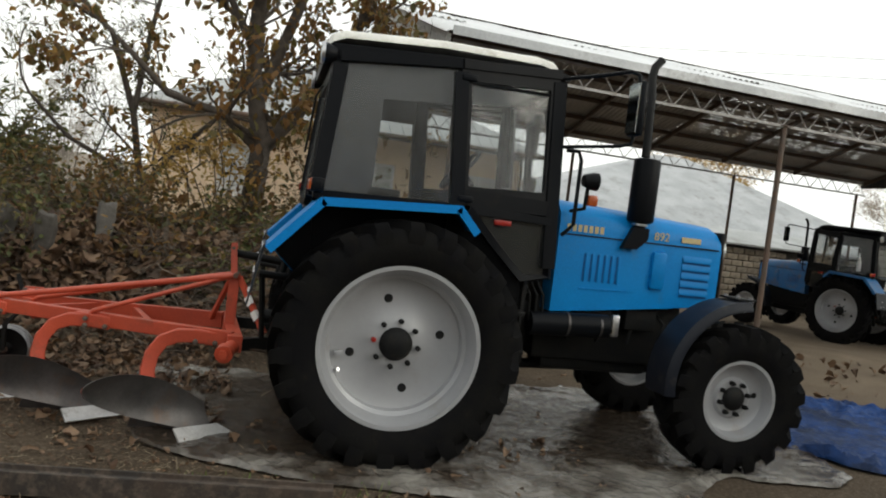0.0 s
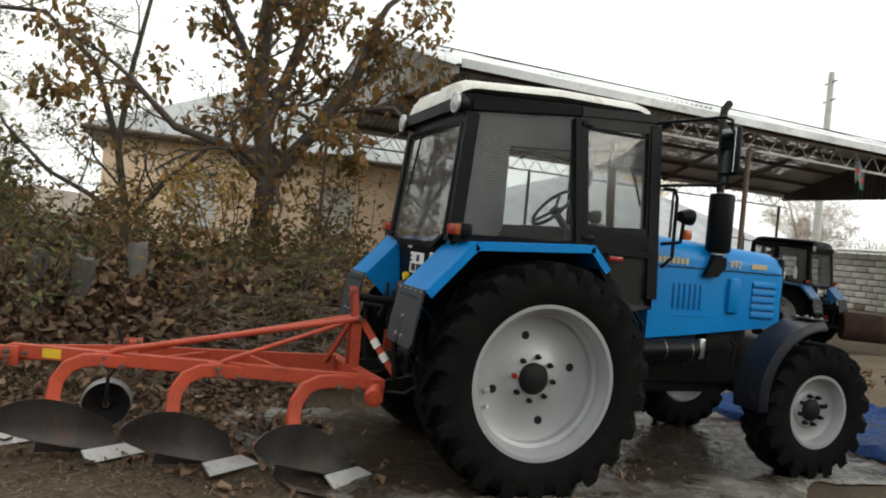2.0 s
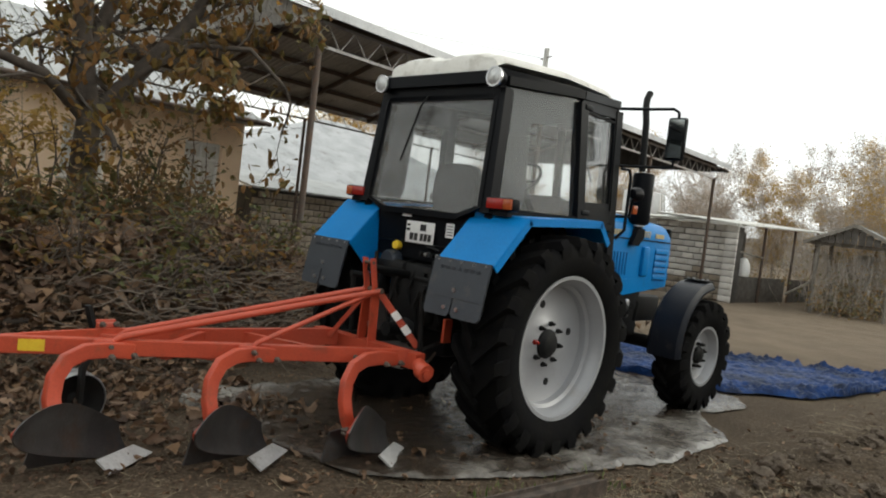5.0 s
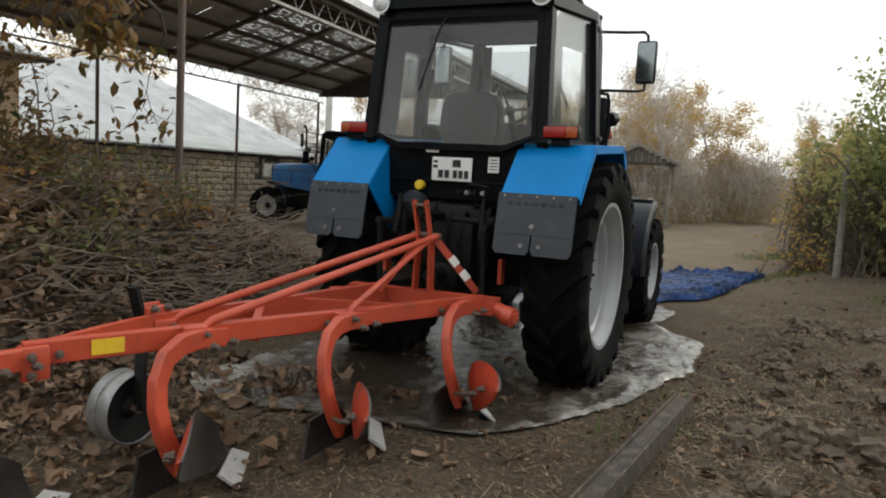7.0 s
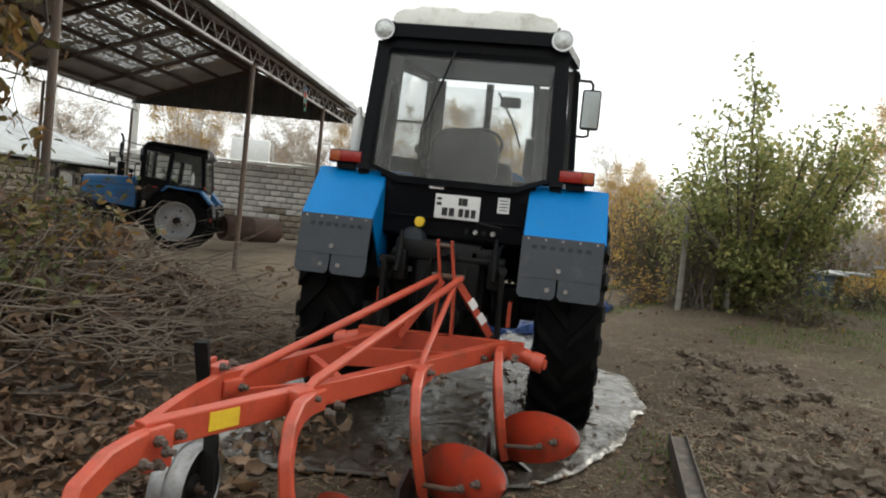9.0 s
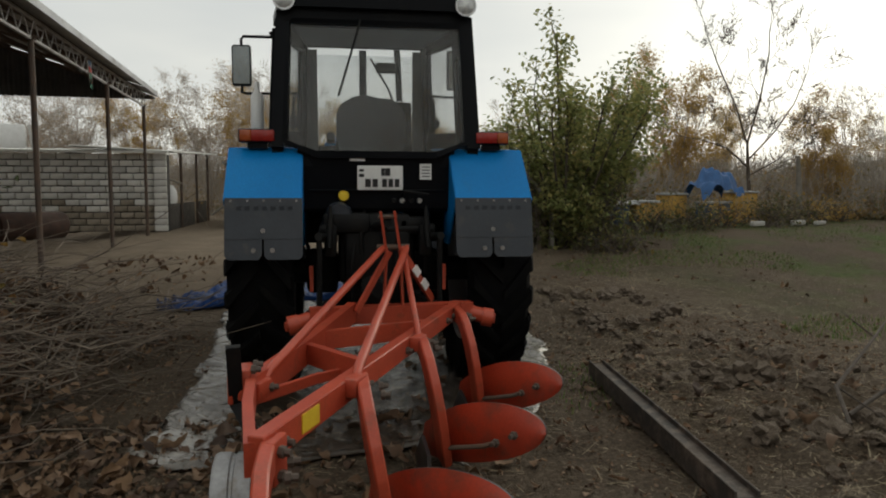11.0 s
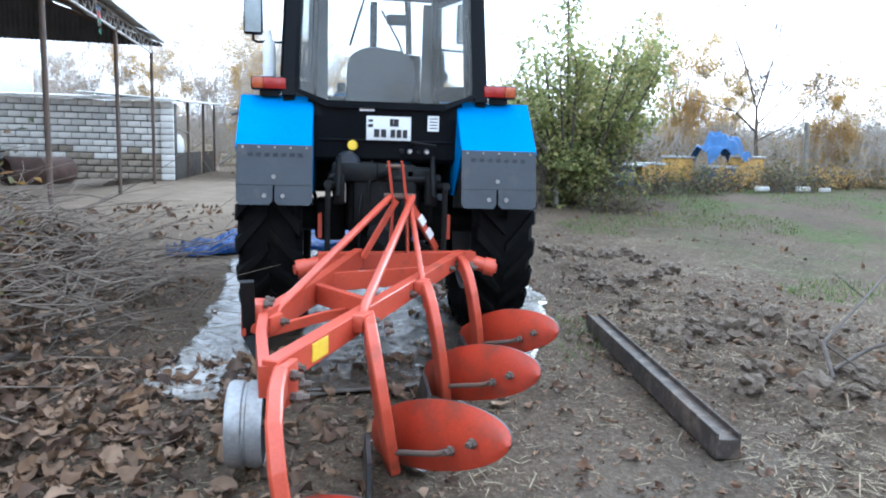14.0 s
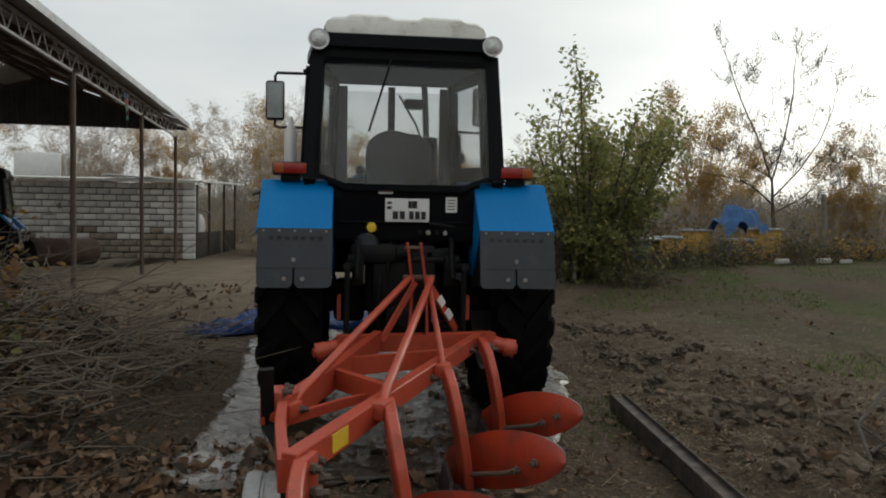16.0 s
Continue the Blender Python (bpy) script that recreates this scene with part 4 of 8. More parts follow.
def wheel(parent, x, y, z, side, R, half, rim_r, lugs, rear):
    """A driven wheel; side: +1 or -1, the way it faces along y."""
    w = part("wheel", lathe(BM(), [(0.05, -0.25), (0.05, 0.0)], n=16), M_DARK, parent)
    w.matrix_basis = pose(x, y, z) @ pose(0, 0, 0, 0, -15 if rear else 8, 0) @ (Matrix() if side > 0 else pose(0, 0, 0, 0, 0, 180))
    part("tyre", tyre_bm(R, half, rim_r, lugs), M_RUBBER, w, "black rubber tyre with deep chevron lugs")
    e = half * 0.78
    rf = rim_r + 0.012
    if rear:
        prof = [(rf, e), (rf + 0.004, e + 0.012), (rf - 0.022, e + 0.01), (rf - 0.035, e - 0.03), (rf - 0.055, e - 0.05), (rf - 0.06, e - 0.09), (rf - 0.085, e - 0.105), (rf - 0.09, 0.005), (0.37, -0.008), (0.20, -0.018), (0.17, 0.002), (0.0, 0.004), (0.0, -0.01), (0.3, -0.04), (rf - 0.07, -0.03), (rf - 0.03, -e), (rf, -e)]
    else:
        prof = [(rf, e), (rf + 0.003, e + 0.01), (rf - 0.02, e + 0.008), (rf - 0.035, e - 0.03), (rf - 0.045, 0.045), (0.215, 0.028), (0.15, 0.026), (0.13, 0.045), (0.0, 0.047), (0.0, 0.02), (0.2, 0.0), (rf - 0.04, 0.0), (rf - 0.02, -e), (rf, -e)]
    part("rim", lathe(BM(), prof, n=64, closed=True), M_RIM, w, "silver-painted steel rim")
    if rear:
        for k in range(4):
            a = math.pi / 2 * k
            hole = BM()
            lathe(hole, [(0.0, 0.0), (0.028, 0.0), (0.028, 0.004), (0.0, 0.004)], n=20)
            o = part("hole", hole, M_DARK, w)
            o.matrix_basis = pose(0.29 * math.cos(a), -0.0135, 0.29 * math.sin(a))
        part("hub", lathe(BM(), [(0.0, 0.0), (0.105, 0.0), (0.105, 0.02), (0.092, 0.032), (0.08, 0.045), (0.07, 0.05), (0.0, 0.052)], n=28), M_DARK, w, "black wheel hub")
        nb, rb2, o0 = 8, 0.145, 0.002
        v = BM()
        tube(v, [(0.40, 0.05, -0.08), (0.38, 0.085, -0.07)], 0.012, 8)
        part("valve", v, M_CHROME, w)
        b = box(BM(), (0.36, 0.045, 0.02), (0.05, 0.03, 0.035), bev=0.006)
        part("rim_clamp", b, M_RIM, w)
    else:
        part("hub", lathe(BM(), [(0.0, 0.04), (0.085, 0.04), (0.085, 0.062), (0.07, 0.08), (0.05, 0.092), (0.0, 0.094)], n=24), M_DARK, w, "black wheel hub")
        nb, rb2, o0 = 8, 0.112, 0.046
        hole = lathe(BM(), [(0.0, 0.0), (0.02, 0.0), (0.02, 0.004), (0.0, 0.004)], n=16)
        o = part("hole", hole, M_DARK, w)
        o.matrix_basis = pose(-0.175, 0.0275, 0.05)
    me = shaped("wheel_nut", lathe(BM(), [(0.0, 0.0), (0.018, 0.0), (0.018, 0.024), (0.01, 0.026), (0.01, 0.045), (0.0, 0.045)], n=6), M_DARK)
    for k in range(nb):
        a = 2 * math.pi * (k + 0.5) / nb
        nut = piece("wheel_nut", me, w, pose(rb2 * math.cos(a), o0, rb2 * math.sin(a)))
        if rear and k == 0:
            nut.data = shaped("wheel_nut", lathe(BM(), [(0.0, 0.0), (0.018, 0.0), (0.018, 0.024), (0.01, 0.026), (0.01, 0.045), (0.0, 0.045)], n=6), M_RED)
    return w


def lerp(a, b, t):
    return tuple(p + (q - p) * t for p, q in zip(a, b))


def tractor(name, m, label, paint, roof_paint, near):
    T = thing(name, label, "tractor", m, "tractors in the yard")
    for s in (-1, 1):
        wheel(T, 0.015, 0.79 * s if s < 0 else 0.735, 0.745, s, 0.785, 0.205, 0.49, 22, True)
        wheel(T, 2.47, 0.755 * s, 0.54, s, 0.535, 0.15, 0.27, 18, False)

    # --- chassis
    b = BM()
    box(b, (0.35, 0, 0.78), (1.5, 0.42, 0.5), bev=0.04)
    box(b, (-0.25, 0, 0.95), (0.6, 0.5, 0.45), bev=0.05)
    part("gearbox", b, M_DARK, T)
    b = BM()
    tube(b, [(0, -0.74, 0.765), (0, 0.74, 0.765)], 0.09, 16)
    for s in (-1, 1):
        box(b, (0, 0.36 * s, 0.765), (0.3, 0.22, 0.3), bev=0.04)
    part("rear_axle", b, M_DARK, T)
    b = BM()
    box(b, (1.75, 0, 0.92), (1.2, 0.40, 0.62), bev=0.03)
    box(b, (1.7, 0, 0.6), (0.9, 0.3, 0.16), bev=0.04)
    tube(b, [(1.5, -0.22, 0.9), (1.5, -0.28, 0.9)], 0.08, 12)
    box(b, (1.55, -0.26, 1.02), (0.3, 0.16, 0.22), bev=0.02)
    box(b, (1.95, -0.25, 0.98), (0.26, 0.14, 0.18), bev=0.02)
    for x in (1.35, 1.6, 1.85, 2.1):
        tube(b, [(x, -0.2, 1.05), (x + 0.05, -0.3, 0.95), (x + 0.02, -0.29, 0.78)], 0.014, 6)
    part("engine", b, M_DARK, T, "oily black engine block")
    b = BM()
    box(b, (2.5, 0, 0.88), (0.5, 0.42, 0.26), bev=0.03)
    tube(b, [(2.47, -0.68, 0.56), (2.47, 0.68, 0.56)], 0.065, 14)
    for s in (-1, 1):
        box(b, (2.47, 0.60 * s, 0.58), (0.2, 0.14, 0.3), bev=0.03)
    tube(b, [(1.1, 0.1, 0.5), (2.4, 0.1, 0.54)], 0.04, 10)
    part("front_axle", b, M_DARK, T)
    b = BM()
    tube(b, [(1.02, -0.42, 0.9), (1.62, -0.42, 0.92)], 0.085, 24)
    tank = part("air_tank", b, M_BLACK, T, "black air tank with two steel straps")
    for x in (1.3, 1.55):
        part("strap", lathe(BM(), [(0.087, x - 0.008), (0.087, x + 0.008), (0.09, x + 0.008), (0.09, x - 0.008)], (0, -0.42, 0.91), 24, "x", True), M_STEEL, tank)
    part("valve", box(BM(), (1.68, -0.43, 0.93), (0.06, 0.05, 0.16), bev=0.012), M_CHROME, tank)
    b = BM()
    box(b, (0.78, -0.50, 0.72), (0.3, 0.26, 0.03), bev=0.005)
    for x in (0.64, 0.92):
        tube(b, [(x, -0.5, 0.72), (x, -0.5, 1.25)], 0.014, 6)
    box(b, (0.78, -0.5, 0.98), (0.28, 0.2, 0.025), bev=0.005)
    part("step", b, M_DARK, T)
    b = BM()
    box(b, (0.88, -0.40, 1.12), (0.16, 0.16, 0.22), bev=0.02)
    for k in range(6):
        x = 0.8 + 0.05 * k
        tube(b, [(x, -0.36, 1.22), (x + 0.04, -0.46, 1.1), (x + 0.06, -0.43, 0.92)], 0.01, 6)
    part("hydraulic_lines", b, M_DARK, T)

    # --- hood
    b = BM()
    rows = []
    for x, top, low, hw in ((1.18, 1.80, 0.99, 0.385), (1.5, 1.785, 1.02, 0.385), (2.1, 1.755, 1.085, 0.382), (2.46, 1.735, 1.125, 0.378), (2.52, 1.71, 1.14, 0.365)):
        sec = [(-hw, low), (-hw, top - 0.17), (-hw + 0.015, top - 0.10), (-hw + 0.06, top - 0.04), (-hw + 0.14, top - 0.008), (0, top + 0.012),
               (hw - 0.14, top - 0.008), (hw - 0.06, top - 0.04), (hw - 0.015, top - 0.10), (hw, top - 0.17), (hw, low)]
        rows.append([b.verts.new((x, y, z)) for y, z in sec])
    for p, q in zip(rows, rows[1:]):
        for i in range(len(p) - 1):
            b.faces.new((p[i], p[i + 1], q[i + 1], q[i]))
    b.faces.new(rows[0])
    b.faces.new(rows[-1])
    b.faces.new([r[0] for r in rows] + [r[-1] for r in rows[::-1]])
    bmesh.ops.recalc_face_normals(b, faces=b.faces)
    hood = part("hood", b, paint, T, "blue steel hood")
    for s in (-1, 1):
        for k in range(6):
            box_ = box(BM(), (1.40 + 0.052 * k, 0.3845 * s, 1.33), (0.012, 0.006, 0.20))
            part("vent_slot", box_, M_SLOT, hood)
            part("slot_lip", box(BM(), (1.415 + 0.052 * k, 0.387 * s, 1.33), (0.016, 0.01, 0.205), bev=0.003), paint, hood)
        for k in range(5):
            lv = BM()
            prism(lv, [(0.384 * s, 0), (0.384 * s, 0.045), (0.395 * s, 0.010), (0.394 * s, 0)], 2.19, 2.43, "x")
            bmesh.ops.translate(lv, vec=(0, 0, 1.20 + 0.062 * k), verts=lv.verts)
            part("louvre", lv, paint, hood)
            part("vent_slot", box(BM(), (2.31, 0.3835 * s, 1.192 + 0.062 * k), (0.23, 0.006, 0.016)), M_SLOT, hood)
        part("filter_cover", box(BM(), (1.99, 0.39 * s, 1.36), (0.115, 0.05, 0.28), bev=0.018), paint, hood)
        sb = BM()
        tube(sb, [(1.22, 0.388 * s, 1.555), (2.48, 0.384 * s, 1.56)], 0.004, flat=(0.003, 0.005))
        part("panel_seam", sb, M_DARK, hood)
        tube_ = tube(BM(), [(1.38, 0.388 * s, 1.175), (1.78, 0.388 * s, 1.185)], 0.004, flat=(0.004, 0.004))
        part("panel_crease", tube_, paint, hood)
    # lettering of the maker as plain bars, the model number as figures
    if near:
        for s in (-1,):
            for k in range(7):
                part("badge_bar", box(BM(), (1.25 + 0.043 * k, -0.3885, 1.605), (0.028, 0.004, 0.05)), M_GOLD, hood)
        cu = bpy.data.curves.new("model_number", "FONT")
        cu.body, cu.size, cu.extrude = "892", 0.085, 0.002
        cu.materials.append(M_GOLD)
        o = new("model_number", cu)
        o.parent = hood
        o.matrix_basis = pose(1.93, -0.389, 1.585, 90, 0, 0)
        part("badge_bar", box(BM(), (2.24, -0.3865, 1.61), (0.16, 0.004, 0.04)), M_GOLD, hood)
    b = BM()
    box(b, (2.535, 0, 1.42), (0.05, 0.70, 0.56), bev=0.02)
    grille = part("grille", b, M_BLACK, T, "black front grille")
    for k in range(9):
        part("grille_bar", box(BM(), (2.565, 0, 1.2 + 0.055 * k), (0.015, 0.62, 0.02)), M_DARK, grille)
    for s in (-1, 1):
        part("headlight", lathe(BM(), [(0.0, 0.0), (0.085, 0.0), (0.085, 0.03), (0.06, 0.045), (0.0, 0.05)], (2.56, 0.24 * s, 1.56), 20, "x"), M_LENS, grille)

    # --- exhaust
    b = BM()
    lathe(b, [(0.0, 1.69), (0.06, 1.69), (0.092, 1.705), (0.098, 1.72), (0.098, 2.14), (0.092, 2.16), (0.05, 2.17), (0.0, 2.165)], (1.80, -0.38, 0), 28, "z")
    ex = part("muffler", b, M_BLACK, T, "matt black muffler")
    b = BM()
    tube(b, [(1.79, -0.36, 2.18), (1.785, -0.34, 2.62), (1.78, -0.32, 2.76), (1.80, -0.31, 2.85), (1.85, -0.305, 2.91)], 0.031, 14)
    part("exhaust_pipe", b, M_DARK, ex, "sooty bent exhaust pipe")
    b = BM()
    tube(b, [(1.80, -0.38, 1.72), (1.80, -0.38, 1.66), (1.78, -0.34, 1.60)], 0.05, 12)
    prism(b, [(1.66, 1.50), (1.78, 1.50), (1.86, 1.58), (1.86, 1.66), (1.74, 1.66)], -0.43, -0.375)
    part("exhaust_elbow", b, M_BLACK, ex)
    part("clamp", lathe(BM(), [(0.052, 1.735), (0.06, 1.735), (0.06, 1.755), (0.052, 1.755)], (1.80, -0.38, -0.06), 20, "z", True), M_CHROME, ex)

    # --- front fenders
    for s in (-1, 1):
        b = BM()
        pr, qr = [], []
        for k in range(13):
            a = radians(189 - k * 8.1)
            R = 0.605
            for lst, r in ((pr, R), (qr, R - 0.02)):
                lst.append([b.verts.new((2.49 + r * math.cos(a), y * s, 0.63 + r * math.sin(a))) for y in (0.56, 0.60, 0.86, 0.89)])
                for i, dz in ((0, -0.045), (3, -0.045)):
                    v = lst[-1][i]
                    v.co = Vector((2.49 + (r + dz) * math.cos(a), v.co.y, 0.63 + (r + dz) * math.sin(a)))
        for lst in (pr, qr):
            for p, q in zip(lst, lst[1:]):
                for i in range(3):
                    b.faces.new((p[i], p[i + 1], q[i + 1], q[i]))
        for i in (0, 3):
            for k in range(12):
                b.faces.new((pr[k][i], pr[k + 1][i], qr[k + 1][i], qr[k][i]))
        for k in (0, 12):
            for i in range(3):
                b.faces.new((pr[k][i], pr[k][i + 1], qr[k][i + 1], qr[k][i]))
        bmesh.ops.recalc_face_normals(b, faces=b.faces)
        fm = part("front_fender", b, M_FENDER, T, "dark grey plastic front mudguard")
        part("top_plate", box(BM(), (2.46, 0.72 * s, 1.243), (0.16, 0.22, 0.012), bev=0.004), M_DARK, fm)
        me = shaped("bolt", lathe(BM(), [(0.0, 0.0), (0.013, 0.0), (0.013, 0.012), (0.0, 0.014)], n=8, axis="z"), M_CHROME)
        for dx, dy in ((-0.05, -0.07), (0.05, -0.07), (-0.05, 0.07), (0.05, 0.07)):
            piece("bolt", me, fm, pose(2.46 + dx, (0.72 + dy) * s, 1.249))
        part("bracket", tube(BM(), [(2.3, 0.5 * s, 0.62), (2.25, 0.6 * s, 0.95), (2.32, 0.7 * s, 1.13)], 0.02, 8), M_DARK, fm)

    # --- rear fenders and flaps
    prof = [(-0.835, 1.275), (-0.545, 1.595), (0.30, 1.645), (0.43, 1.50)]
    for s in (-1, 1):
        b = BM()
        yo, yi = (0.945 if s < 0 else 0.915) * s, 0.47 * s
        for (x0, z0), (x1, z1) in zip(prof, prof[1:]):
            sheet(b, [(x0, yo, z0), (x1, yo, z1), (x1, yi, z1), (x0, yi, z0)], 0.012)
            dx, dz = (x1 - x0), (z1 - z0)
            L = math.hypot(dx, dz)
            nx, nz = dz / L * 0.045, -dx / L * 0.045
            sheet(b, [(x0, yo, z0), (x1, yo, z1), (x1 + nx, yo, z1 + nz), (x0 + nx, yo, z0 + nz)], 0.012)
        f = part("rear_fender", b, paint, T, "blue angular rear mudguard")
        b = BM()
        sheet(b, [(-0.835, yi, 1.275), (-0.545, yi, 1.595), (-0.36, yi, 1.60), (-0.36, yi, 0.98), (-0.52, yi, 0.98)], 0.012)
        part("inner_panel", b, paint, f)
        # black sheet added over the blue panel as the shade under the mudguard
        b = BM()
        yw = yi + 0.012 * s
        sheet(b, [(-0.825, yw, 1.275), (-0.545, yw, 1.583), (-0.36, yw, 1.588), (-0.36, yw, 0.985), (-0.515, yw, 0.985)], 0.006)
        part("wheel_side_liner", b, M_BLACK, f, "black sheet standing for shade on the wheel side")
        b = BM()
        sheet(b, [(-0.36, yi, 1.60), (0.42, yi, 1.64), (0.42, yi, 0.98), (-0.36, yi, 0.98)], 0.012)
        part("wheel_housing", b, M_BLACK, f)
        fl = BM()
        y0, y1, ym = 0.46 * s, (0.94 if s < 0 else 0.91) * s, 0.69 * s
        for (a, c) in ((y0, ym - 0.006), (ym + 0.006, y1)) if s > 0 else ((y1, ym - 0.006), (ym + 0.006, y0)):
            sheet(fl, [(-0.842, a, 1.29), (-0.842, c, 1.29), (-0.905, c, 0.955), (-0.91, c - 0.02 * (1 if c > a else 0), 0.93), (-0.91, a + 0.02, 0.93), (-0.905, a, 0.955)], 0.01)
        sheet(fl, [(-0.846, y0, 1.29), (-0.846, y1, 1.29), (-0.892, y1, 1.05), (-0.892, y0, 1.05)], 0.008)
        flap = part("mud_flap", fl, M_FLAP, T, "grey rubber mud flap with a slit")
        me = shaped("bolt", lathe(BM(), [(0.0, -0.012), (0.014, -0.012), (0.014, 0.0), (0.0, 0.0)], n=10, axis="x"), M_CHROME)
        for y, z, x in ((ym - 0.055, 0.985, -0.902), (ym + 0.055, 0.985, -0.902), (ym, 1.10, -0.884)):
            piece("bolt", me, flap, pose(x, y, z))
        small = shaped("rivet", lathe(BM(), [(0.0, -0.006), (0.007, -0.006), (0.007, 0.0), (0.0, 0.0)], n=8, axis="x"), M_CHROME)
        for k in range(5):
            piece("rivet", small, flap, pose(-0.852, y0 + (y1 - y0) * (0.08 + 0.21 * k), 1.275))
        for k in range(7):
            part("moulded_bar", box(BM(), (-0.858, y0 + (y1 - y0) * (0.16 + 0.11 * k), 1.225), (0.012, 0.03, 0.035)), M_FLAP, flap)
        # tail lamp cluster
        b = box(BM(), (-0.575, 0.74 * s, 1.672), (0.08, 0.225, 0.085), bev=0.012)
        tl = part("tail_light", b, M_BLACK, T, "red and amber tail lamp")
        part("red_lens", box(BM(), (-0.612, (0.74 - 0.035) * s, 1.672), (0.03, 0.14, 0.07), bev=0.008), M_RED, tl)
        part("amber_lens", box(BM(), (-0.612, (0.74 + 0.07) * s, 1.672), (0.03, 0.07, 0.07), bev=0.008), M_AMBER, tl)
        part("stem", box(BM(), (-0.57, 0.74 * s, 1.615), (0.05, 0.12, 0.04)), M_BLACK, tl)

    # --- cab
    # corner lines: rear, middle and front posts, foot and head
    R0, R1 = (-0.575, 0.62, 1.60), (-0.50, 0.575, 2.44)
    B0, B1 = (0.32, 0.71, 1.62), (0.26, 0.66, 2.50)
    F0, F1 = (1.05, 0.55, 1.30), (0.99, 0.51, 2.57)
    cab = part("cab", box(BM(), (0.25, 0, 1.22), (1.5, 1.0, 0.05), bev=0.01), M_BLACK, T, "black steel cab with dusty windows")
    for s in (-1, 1):
        part("foot_panel", box(BM(), (0.28, 0.42 * s, 1.07), (0.03, 0.34, 0.26), bev=0.008), M_BLACK, cab, "black panel under the cab floor")
    sd = lambda p, s: (p[0], p[1] * s, p[2])
    for s in (-1, 1):
        for a, c, r in ((R0, R1, (0.045, 0.042)), (B0, B1, (0.045, 0.04)), (F0, F1, (0.045, 0.04))):
            part("cab_post", tube(BM(), [sd(a, s), sd(c, s)], 0.04, flat=r), M_BLACK, cab)
        for a, c in ((R1, B1), (B1, F1)):
            part("top_rail", tube(BM(), [sd((a[0], a[1], a[2] + 0.055), s), sd((c[0], c[1], c[2] + 0.055), s)], 0.04, flat=(0.035, 0.03)), M_BLACK, cab)
        fw = lerp(F0, F1, 0.32)
        part("waist_rail", tube(BM(), [sd(R0, s), sd(B0, s)], 0.04, flat=(0.035, 0.045)), M_BLACK, cab)
        part("waist_rail", tube(BM(), [sd((B0[0], B0[1], 1.71), s), sd(fw, s)], 0.04, flat=(0.03, 0.05)), M_BLACK, cab)
        # rear side window, in a thin gasket
        q = [lerp(R0, R1, 0.06), lerp(B0, B1, 0.05), lerp(B0, B1, 1.03), lerp(R0, R1, 1.04)]
        part("side_window", sheet(BM(), [sd(p, s) for p in q], 0.006), M_GLASS, cab)
        # grey padded trim behind the rear part and the head of the pane
        at = lambda u, v: sd(tuple(c - (0.03 if i == 1 else 0) for i, c in enumerate(lerp(lerp(q[0], q[1], u), lerp(q[3], q[2], u), v))), s)
        part("inner_trim", sheet(BM(), [at(0.02, 0.0), at(0.36, 0.0), at(0.39, 0.08), at(0.39, 1.0), at(0.02, 1.0)], 0.012), M_TRIM, cab, "grey padded trim behind the pane")
        part("inner_trim", sheet(BM(), [at(0.39, 0.73), at(0.98, 0.73), at(0.98, 1.0), at(0.39, 1.0)], 0.012), M_TRIM, cab)
        q = [lerp(B0, B1, 0.1), lerp(F0, F1, 0.36), lerp(F0, F1, 0.96), lerp(B0, B1, 0.98)]
        dw = part("door_window", sheet(BM(), [sd(p, s) for p in q], 0.006), M_GLASS, cab)
        ring = [lerp(q[0], q[2], 0.05), lerp(q[1], q[3], 0.05), lerp(q[2], q[0], 0.05), lerp(q[3], q[1], 0.05)]
        part("window_seal", tube(BM(), [sd(p, s) for p in ring + ring[:1]], 0.02, flat=(0.012, 0.022)), M_BLACK, dw)
        outer = [lerp(B0, B1, 0.08), lerp(F0, F1, 0.34), lerp(F0, F1, 1.02), lerp(B0, B1, 1.04)]
        inner = [lerp(outer[k], outer[(k + 2) % 4], 0.10) for k in range(4)]
        frame_bars = BM()
        for k in range(4):
            j = (k + 1) % 4
            sheet(frame_bars, [sd((p[0], p[1] + 0.006, p[2]), s) for p in (outer[k], outer[j], inner[j], inner[k])], 0.03)
        part("door_frame", frame_bars, M_BLACK, cab, "black steel door frame")
        # lower door with its slanted pane
        low = [(0.40, 0.70, 1.64), (1.045, 0.552, 1.62), (1.06, 0.545, 1.24), (0.86, 0.56, 1.22), (0.60, 0.62, 1.45)]
        part("lower_pane", sheet(BM(), [sd(p, s) for p in low], 0.006), M_GLASS, cab)
        # black backing added behind the pane, in place of the dark cab interior
        part("inner_panel", sheet(BM(), [sd((p[0], p[1] - 0.05, p[2]), s) for p in low], 0.01), M_BLACK, cab)
        part("door_edge", tube(BM(), [sd(p, s) for p in low + low[:1]], 0.03, flat=(0.025, 0.03)), M_BLACK, cab)
        part("lower_panel", sheet(BM(), [sd(p, s) for p in ((0.30, 0.60, 1.66), (0.62, 0.60, 1.46), (0.88, 0.53, 1.22), (0.88, 0.50, 0.98), (0.30, 0.52, 0.98))], 0.012), M_BLACK, cab)
        for z in (1.70, 2.47):
            f = (z - B0[2]) / (B1[2] - B0[2])
            p = lerp(B0, B1, f)
            hb = box(BM(), (p[0] + 0.05, (p[1] + 0.035) * s, z), (0.10, 0.03, 0.04), bev=0.008)
            for dx in (0.02, 0.08):
                lathe(hb, [(0.0, 0.0), (0.011, 0.0), (0.011, 0.02), (0.0, 0.02)], (p[0] + dx, (p[1] + 0.045) * s, z + 0.005), 8)
            part("hinge", hb, M_BLACK, cab)
        part("door_handle", box(BM(), (0.66, 0.655 * s, 1.575), (0.12, 0.03, 0.035), bev=0.008), M_RED, cab)
